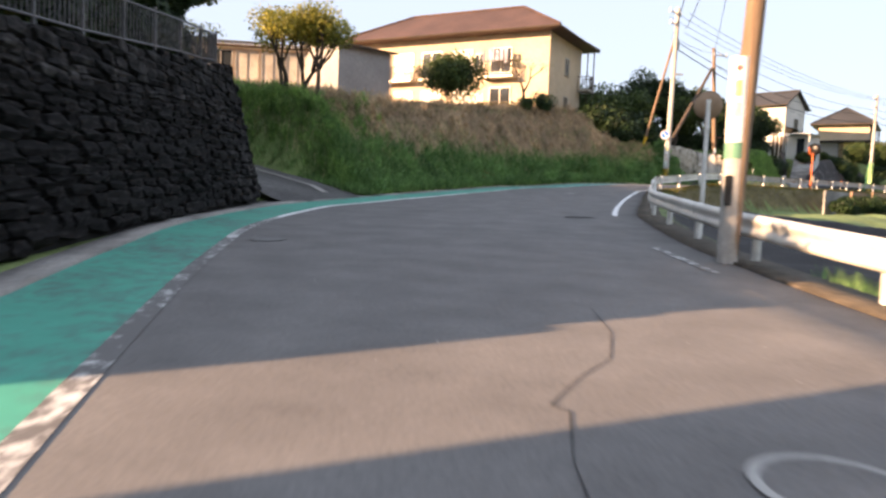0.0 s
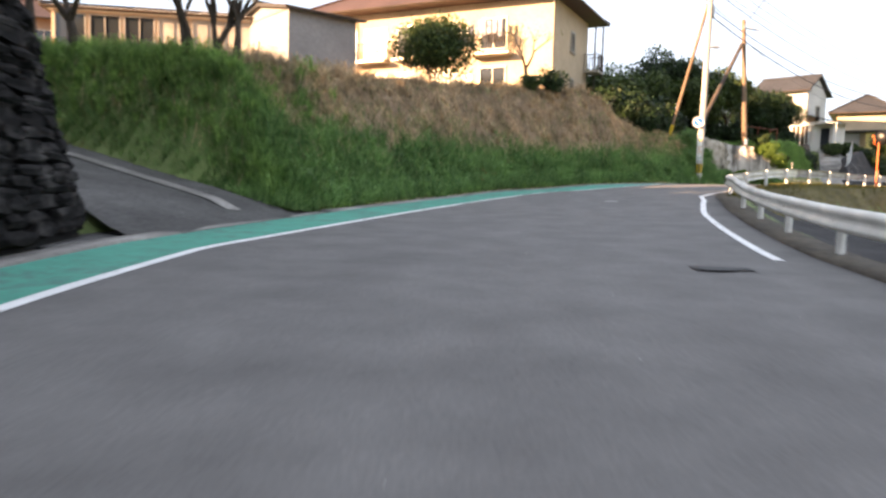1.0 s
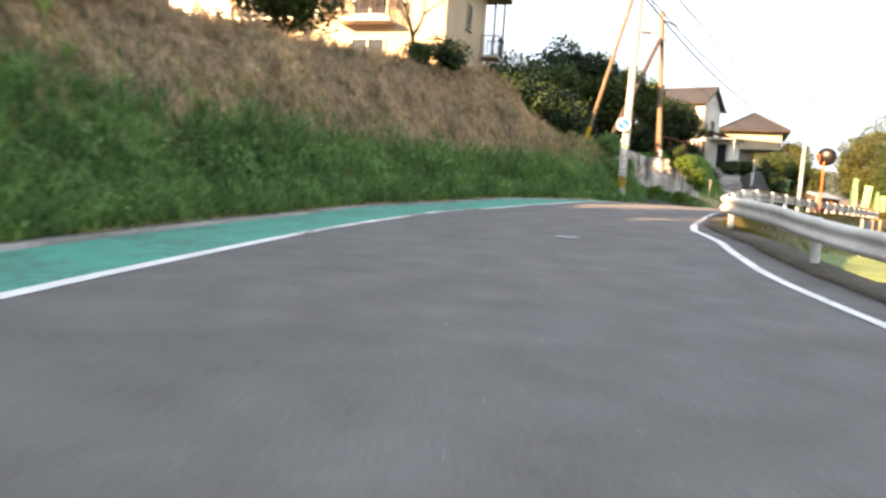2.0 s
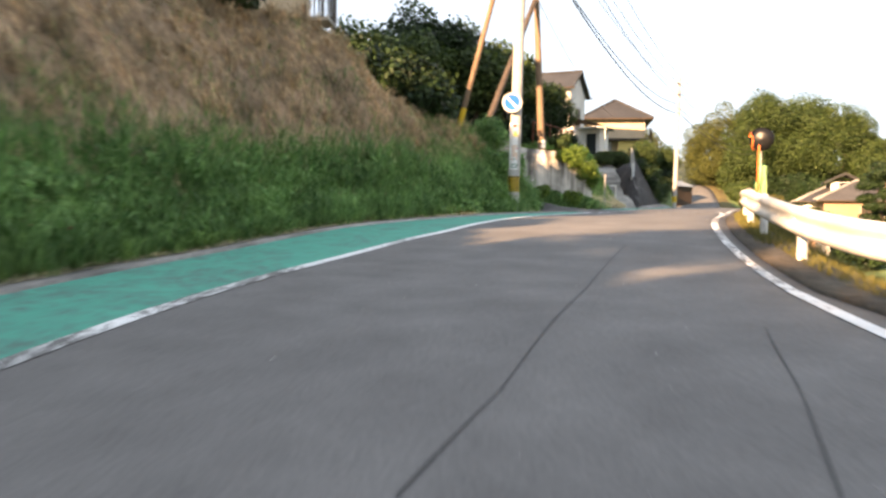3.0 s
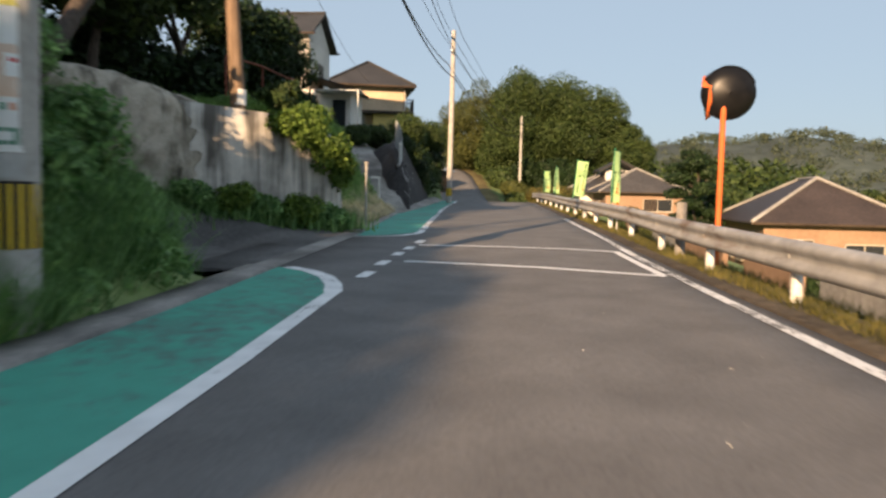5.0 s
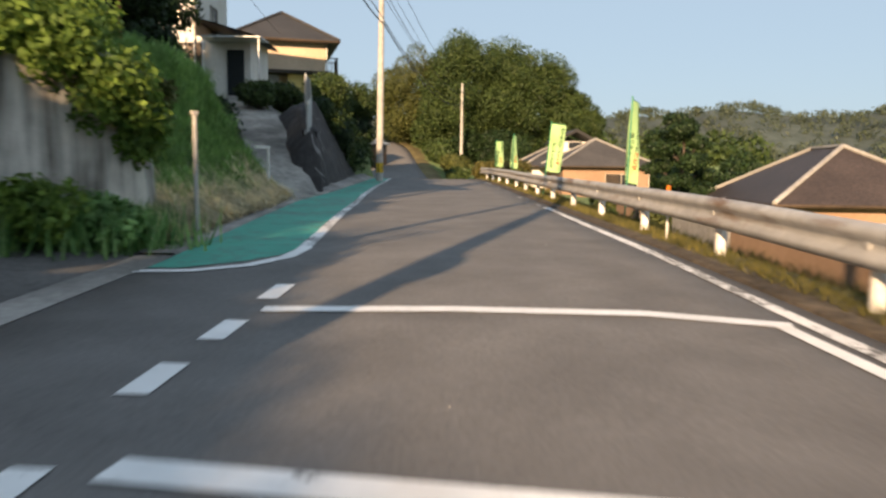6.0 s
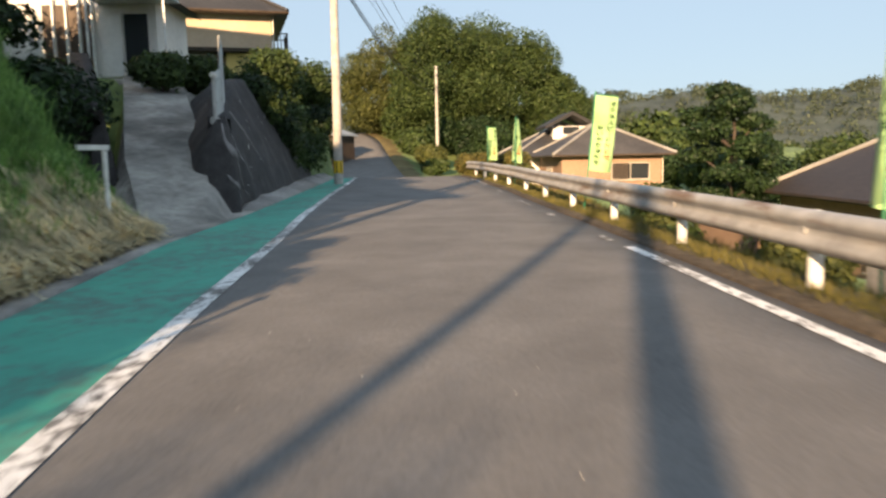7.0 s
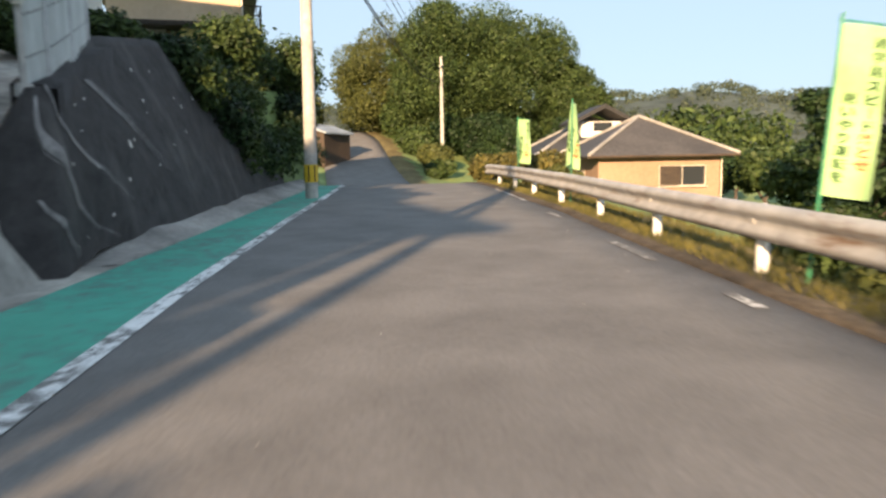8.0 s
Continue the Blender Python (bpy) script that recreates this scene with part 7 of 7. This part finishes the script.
x, y, s, d = strew(1100, 24.0, 54.0, 0.0, 1.2)
x, y = np.repeat(x, 24) + plant_rng.normal(size=26400) * 0.07, np.repeat(y, 24) + plant_rng.normal(size=26400) * 0.07
keep = np.repeat((s < 45) | (d > 0.45), 24)
blades("bank_tussocks", x[keep], y[keep], np.repeat(plant_rng.uniform(0.3, 0.62, 1100), 24)[keep], 0.012, GRASS, "leaning tussocks of long green grass", 1.3)
x, y, s, d = strew(1500, 24.6, 54.0, 0.0, 1.7)
keep = (np.abs((x + 3.6) * 0.519 + (y - 22.6) * 0.854) > 2.5) & (d < np.interp(s, [24, 30, 36, 54], [1.7, 1.3, 0.95, 0.95])) & ((s < 45) | (d > 0.4))
tufts("bank_long_grass", x[keep], y[keep], plant_rng.uniform(0.35, 0.85, keep.sum()), 26, GRASS, "long arching grass tufts on the bank")
x, y, s, d = strew(380, 25.5, 52.0, 1.3, 4.2)
tufts("bank_dry_tufts", x, y, plant_rng.uniform(0.25, 0.6, 380), 24, GRASS_DRY, "dry arching grass tufts on the upper bank")
x, y, s, d = strew(200, 24.6, 46.0, -0.05, 0.25)
tufts("kerb_tufts", x, y, plant_rng.uniform(0.15, 0.4, 200), 18, GRASS_PALE, "grass tufts leaning over the kerb")
x, y, s, d = strew(620, 62.4, 72.4, 0.45, 5.0)
keep = (x - 31.75) * 0.915 - (y - 64.0) * 0.403 < -1.25
tufts("slope_long_grass", x[keep], y[keep], plant_rng.uniform(0.3, 0.6, keep.sum()), 24, GRASS_PALE, "long arching grass tufts on the slope")
x, y, s, d = strew(520, 21.5, 29.0, 1.6, 15.0)
keep = np.abs((x + 3.6) * 0.519 + (y - 22.6) * 0.854) > 2.6
tufts("lane_long_grass", x[keep], y[keep], plant_rng.uniform(0.3, 0.75, keep.sum()), 24, GRASS_PALE, "long arching grass tufts above the side lane")
x, y, s, d = strew(420, 23.5, 31.0, 2.0, 9.0)
keep = np.abs((x + 3.6) * 0.519 + (y - 22.6) * 0.854) > 4.2
tufts("lane_dry_tufts", x[keep], y[keep], plant_rng.uniform(0.3, 0.8, keep.sum()), 26, GRASS_DRY, "dry brown scrub tufts above the side lane")
al, gap = plant_rng.uniform(-0.5, 15.0, 16000), 2.15 + 1.6 * plant_rng.random(16000)
x, y = -3.6 - 0.854 * al + 0.519 * gap, 22.6 + 0.519 * al + 0.854 * gap
keep = off_walkway(x, y, 0.75)
blades("lane_cut_grass", x[keep], y[keep], 0.32, 0.012, GRASS, "green grass on the cut beside the side lane", 1.1)
al, gap = plant_rng.uniform(1.5, 13.0, 34000), 2.0 + 4.5 * plant_rng.random(34000)
x, y = -3.6 - 0.854 * al + 0.519 * gap, 22.6 + 0.519 * al + 0.854 * gap
keep = off_walkway(x, y, 0.9)
tuft = 1 + 0.5 * wavy(x, y, 4.3, 1.0)
low_cut = keep & (gap + 0.4 * wavy(x, y, 2.0, 3.0) < 3.9)
blades("lane_side_grass", x[low_cut], y[low_cut], 0.32 * tuft[low_cut], 0.012, GRASS, "rank green grass on the cut above the side lane", 1.0)
high_cut = keep & ~low_cut
straw("lane_side_straw", x[high_cut], y[high_cut], 0.32, 0.010, GRASS_DRY, "dry brown grass at the top of the cut", 0.16)
blades("lane_side_stubble", x[high_cut][::2], y[high_cut][::2], 0.26, 0.012, GRASS_YELLOW, "yellowing stubble at the top of the cut", 1.0)
al, gap = plant_rng.uniform(0.0, 15.0, 420), 2.35 + 1.4 * plant_rng.random(420)
x, y = -3.6 - 0.854 * al + 0.519 * gap, 22.6 + 0.519 * al + 0.854 * gap
keep = off_walkway(x, y, 1.0)
tufts("lane_cut_tufts", x[keep], y[keep], plant_rng.uniform(0.3, 0.8, keep.sum()), 24, GRASS_PALE, "long grass tufts on the cut beside the side lane")
x, y, s, d = strew(5200, 27.0, 47.0, -0.22, 0.22)
keep = wavy(x, y, 1.3, 6.0) + 0.4 * plant_rng.normal(size=len(x)) > -0.15
straw("kerb_straw", x[keep], y[keep], 0.16, 0.009, HAY, "pale dry grass clippings along the kerb", 0.05)
# red flowers among the bank's grass


def red_flower(x, y, h):
    z = float(ground_height(np.array([x]), np.array([y]))[0])
    t = thing("flower", pose(x, y, z, 0, 0, x * 400 % 360), "red spidery flower on a bare stem in the grass", "flower", "red flowers in the grass")
    part("stem", tube([(0, 0, -0.05), (0.01, 0, h * 0.5), (0, 0.01, h)], 0.005, 5), GRASS, t)
    bm = bmesh.new()
    for k in range(16):
        a = k * 0.393
        w = Vector((math.cos(a), math.sin(a), 0))
        side = Vector((-w.y, w.x, 0)) * 0.007
        rows_ = [(0.0, 0.0), (0.035, 0.03), (0.07, 0.045), (0.095, 0.03 + 0.02 * (k % 2))]
        vs = [(bm.verts.new(w * r + side + Vector((0, 0, h + u_))), bm.verts.new(w * r - side + Vector((0, 0, h + u_ + 0.003)))) for r, u_ in rows_]
        for p, q in zip(vs, vs[1:]):
            bm.faces.new((p[0], q[0], q[1], p[1]))
    part("petals", bm, RED, t, "red curled petals")


for x, y, h in ((1.95, 35.75, 0.52), (2.03, 35.82, 0.46), (1.82, 35.25, 0.5), (1.88, 35.18, 0.44), (2.4, 36.35, 0.45), (3.15, 37.15, 0.42)):
    red_flower(x, y, h)
# broad-leaved weeds in clumps among the grass
x, y, s, d = strew(330, 25.5, 53.5, 0.15, 1.0)
clump_r = plant_rng.uniform(0.12, 0.34, 330)
cs = np.stack([x, y, ground_height(x, y) + clump_r * 0.6], 1)
weeds = place_mesh("bank_weeds", quads_mesh("bank_weeds", leaf_cloud(cs, clump_r, 26000, 0.055, 0.7, 0.45), GRASS))
tagged(weeds, "broad-leaved green weeds in clumps on the bank", "weeds", kind="stuff")
x, y, s, d = strew(30000, 21.5, 29.0, 1.5, 15.0)
keep = (np.abs((x + 3.6) * 0.519 + (y - 22.6) * 0.854) > 2.4) & off_walkway(x, y, 0.8)
blades("lane_grass", x[keep][::3], y[keep][::3], 0.3, 0.013, GRASS, "green grass on the bank above the side lane", 0.9)
blades("lane_dry_grass", x[keep][1::3], y[keep][1::3], 0.28, 0.013, GRASS_YELLOW, "yellowing grass on the bank above the side lane", 0.9)
straw("lane_straw", x[keep][2::3], y[keep][2::3], 0.3, 0.010, GRASS_DRY, "dry brown grass on the bank above the side lane", 0.14)
x, y, s, d = strew(4000, 24.6, 47.0, -0.05, 0.35)
blades("verge_grass", x, y, 0.22, 0.012, GRASS_YELLOW, "yellowing tufts along the kerb", 1.0)
x, y, s, d = strew(95000, 62.3, 74.0, 0.2, 5.2)
drive_off = (x - 31.75) * 0.915 - (y - 64.0) * 0.403
keep = (drive_off < -1.05) & (s - d * 0.3 < 72.7)
tuft = 1 + 0.5 * wavy(x, y, 4.1, 1.0) + 0.3 * wavy(x, y, 9.0, 3.0)
blades("slope_grass", x[keep], y[keep], 0.30 * tuft[keep], 0.012, GRASS_PALE, "green grass on the slope by the driveway")
x, y, s, d = strew(22000, 62.2, 72.6, 0.0, 0.62, 1.4)
straw("slope_hay", x, y, 0.4, 0.012, HAY, "cut dry hay at the slope's foot", 0.14)
x, y, s, d = strew(420, 62.6, 72.6, 0.9, 5.0)
keep = ((x - 31.75) * 0.915 - (y - 64.0) * 0.403 < -1.2)
x, y = np.repeat(x[keep], 26), np.repeat(y[keep], 26)
x, y = x + plant_rng.normal(size=len(x)) * 0.08, y + plant_rng.normal(size=len(x)) * 0.08
blades("slope_tussocks", x, y, np.repeat(plant_rng.uniform(0.2, 0.45, keep.sum()), 26), 0.012, GRASS_PALE, "leaning green tussocks on the slope", 1.3)
x, y, s, d = strew(220, 62.2, 72.4, 0.02, 0.45)
x, y = np.repeat(x, 40) + plant_rng.normal(size=8800) * 0.14, np.repeat(y, 40) + plant_rng.normal(size=8800) * 0.14
straw("hay_heaps", x, y, 0.4, 0.012, HAY, "loose heaps of cut hay at the slope's foot", 0.26)
# inside the guardrail and along its foot
s = plant_rng.uniform(34, 97, 32000)
o = RAIL_AT(s) + 0.05 + plant_rng.random(32000) ** 1.5 * 1.6
p = road_at(s, o)
s2 = plant_rng.uniform(40, 97, 15000)
p2_ = road_at(s2, RAIL_AT(s2) - 0.1 + np.abs(plant_rng.normal(size=15000)) * 0.2)
blades("rail_foot_grass", p2_[:, 0], p2_[:, 1], 0.15, 0.010, GRASS_YELLOW, "yellow-green grass at the guardrail's foot", 1.0)
blades("rail_grass", p[:, 0], p[:, 1], 0.16, 0.008, GRASS_YELLOW, "dry yellow-green weeds below the guardrail", 0.9)
s = plant_rng.uniform(2, 9, 2600)
p = road_at(s, RAIL_AT(s) + 0.25 + plant_rng.random(2600) * 2.5)
blades("corner_grass", p[:, 0], p[:, 1], 0.24, 0.014, GRASS, "green weeds behind the guardrail")
s = plant_rng.uniform(54.5, 62, 4500)
u = plant_rng.random(4500)
wx = np.interp(u, [0, 0.45, 1.0], [16.5, 20.3, 23.3]) + plant_rng.normal(size=4500) * 0.25
wy = np.interp(u, [0, 0.45, 1.0], [57.1, 56.3, 55.9]) + plant_rng.normal(size=4500) * 0.25
blades("wall_weeds", wx, wy, 0.5, 0.02, GRASS, "rank weeds at the foot of the concrete wall")

# rank weeds round the pole and at the side street's corner
wx, wy, wh = [], [], []
for x, y, w, h, n in ((14.3, 47.95, 0.3, 0.6, 900), (14.7, 48.1, 0.3, 0.55, 700), (13.1, 46.9, 0.6, 0.45, 500), (13.7, 47.6, 0.5, 0.5, 500), (14.3, 48.1, 0.5, 0.5, 450), (14.9, 49.1, 0.6, 0.75, 800), (15.5, 49.9, 0.6, 0.8, 900), (16.1, 50.6, 0.5, 0.65, 700), (16.6, 51.1, 0.45, 0.5, 500), (17.0, 51.5, 0.4, 0.35, 300)):
    wx.append(x + plant_rng.normal(size=n) * w * 0.5)
    wy.append(y + plant_rng.normal(size=n) * w * 0.5)
    wh.append(np.full(n, h))
wx, wy, wh = np.concatenate(wx), np.concatenate(wy), np.concatenate(wh)
keep = off_walkway(wx, wy, 0.42)
blades("corner_weeds", wx[keep], wy[keep], wh[keep], 0.012, GRASS, "rank green weeds round the pole's foot", 0.9)
for x, y, z, w, h in ((21.9, 56.5, 3.75, 1.1, 0.8), (22.4, 56.35, 3.4, 1.0, 1.0), (22.9, 56.2, 2.9, 0.9, 1.2), (23.2, 56.3, 2.4, 0.8, 1.3), (22.7, 56.7, 3.8, 1.2, 0.9)):
    bush("creeper", x, y, w, h, LEAF_FRESH, "fresh green creeper hanging over the concrete wall's end", 2400, 0.06, z, group="creepers over the concrete wall", stems=False)
for x, y, w, h, leaf in ((19.6, 56.25, 0.9, 0.7, GRASS), (20.4, 56.1, 1.0, 0.75, LEAF_FRESH), (21.1, 56.0, 1.0, 0.7, GRASS), (21.9, 55.9, 1.0, 0.85, LEAF_FRESH), (22.6, 55.8, 0.9, 0.65, GRASS), (17.6, 56.1, 1.3, 1.2, GRASS), (18.6, 56.2, 1.1, 0.9, GRASS)):
    bush("weed_bush", x, y, w, h, leaf, "leafy weeds at the foot of the concrete wall", 2200, 0.06, group="leafy weeds", stems=False)
for x, y, w, h in ((15.0, 49.3, 1.0, 1.0), (15.6, 50.1, 1.0, 1.15), (14.4, 48.9, 1.0, 1.1), (16.1, 50.9, 0.9, 0.9), (14.9, 50.3, 1.2, 1.4), (16.6, 51.5, 0.7, 0.6)):
    bush("weed_bush", x, y, w, h, GRASS, "rank leafy weeds at the side street's corner", 2600, 0.055, group="leafy weeds", stems=False)
x, y = plant_rng.uniform(23.6, 28.6, 16000), plant_rng.uniform(56.2, 62.5, 16000)
s, o, _z = road_coords(x, y)
keep = (o < LEFT_EDGE(s) - 1.0) & (s > 62.5)
blades("wall_end_grass", x[keep], y[keep], 0.30, 0.012, GRASS_PALE, "green grass on the slope beside the concrete wall", 0.9)

# grit and scuffs on the asphalt
n = 160
gs, go = plant_rng.uniform(4, 90, n), plant_rng.uniform(-1.4, 2.6, n)
gp = road_at(gs, go, 0.004)
gr = plant_rng.uniform(0.004, 0.010, n)[:, None, None]
tet = np.array([[1, 0, 0], [-0.5, 0.87, 0], [-0.5, -0.87, 0], [0, 0, 1]], float)
tri = np.array([[0, 1, 3], [1, 2, 3], [2, 0, 3]])
gv = (gp[:, None, :] + tet[tri].reshape(-1, 3)[None] * gr).reshape(-1, 3)
tagged(place_mesh("grit", quads_mesh("grit", gv, PEBBLE, 3)), "scattered pale grit on the asphalt", "grit", kind="stuff")
# small post sign by the driveway
tp = thing("post_sign", pose(29.53, 62.83, 2.55), "white pole with a small bent plate at the driveway", "post")
part("pole", tube([(0, 0, -0.8), (0, 0, 0.56)], 0.035, 8), POST_WHITE, tp)
part("plate", boxed((-0.12, 0.06, 0.6), (0.42, 0.07, 0.07), 0.01), POST_WHITE, tp)
rf = thing("reflector", pose(*road_at(63.5, 3.25)), "orange round reflector on a white stick by the guardrail", "reflector")
part("stick", tube([(0, 0, -0.1), (0, 0, 0.68)], 0.015, 8), POST_WHITE, rf)
bm = bmesh.new()
bmesh.ops.create_cone(bm, cap_ends=True, segments=20, radius1=0.05, radius2=0.05, depth=0.02, matrix=Matrix.Translation((0, 0, 0.70)) @ Matrix.Rotation(radians(90), 4, "X") )
part("disc", bm, REFLECTOR, rf)

# ---- stones of the wall, piece by piece ----
for k, (_y, m, n) in enumerate(STONES[:300]):
    ob = place_mesh("stone", stone_meshes[n], stone_wall)
    ob.matrix_world = m
if len(STONES) > 300:
    vs, fs = [], []
    for _y, m, n in STONES[300:]:
        me = stone_meshes[n]
        base = len(vs)
        vs += [tuple(m @ v.co) for v in me.vertices]
        fs += [tuple(base + i for i in p.vertices) for p in me.polygons]
    me = bpy.data.meshes.new("stones")
    me.from_pydata(vs, [], fs)
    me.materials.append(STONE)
    tagged(place_mesh("stones", me, stone_wall), kind="stuff")
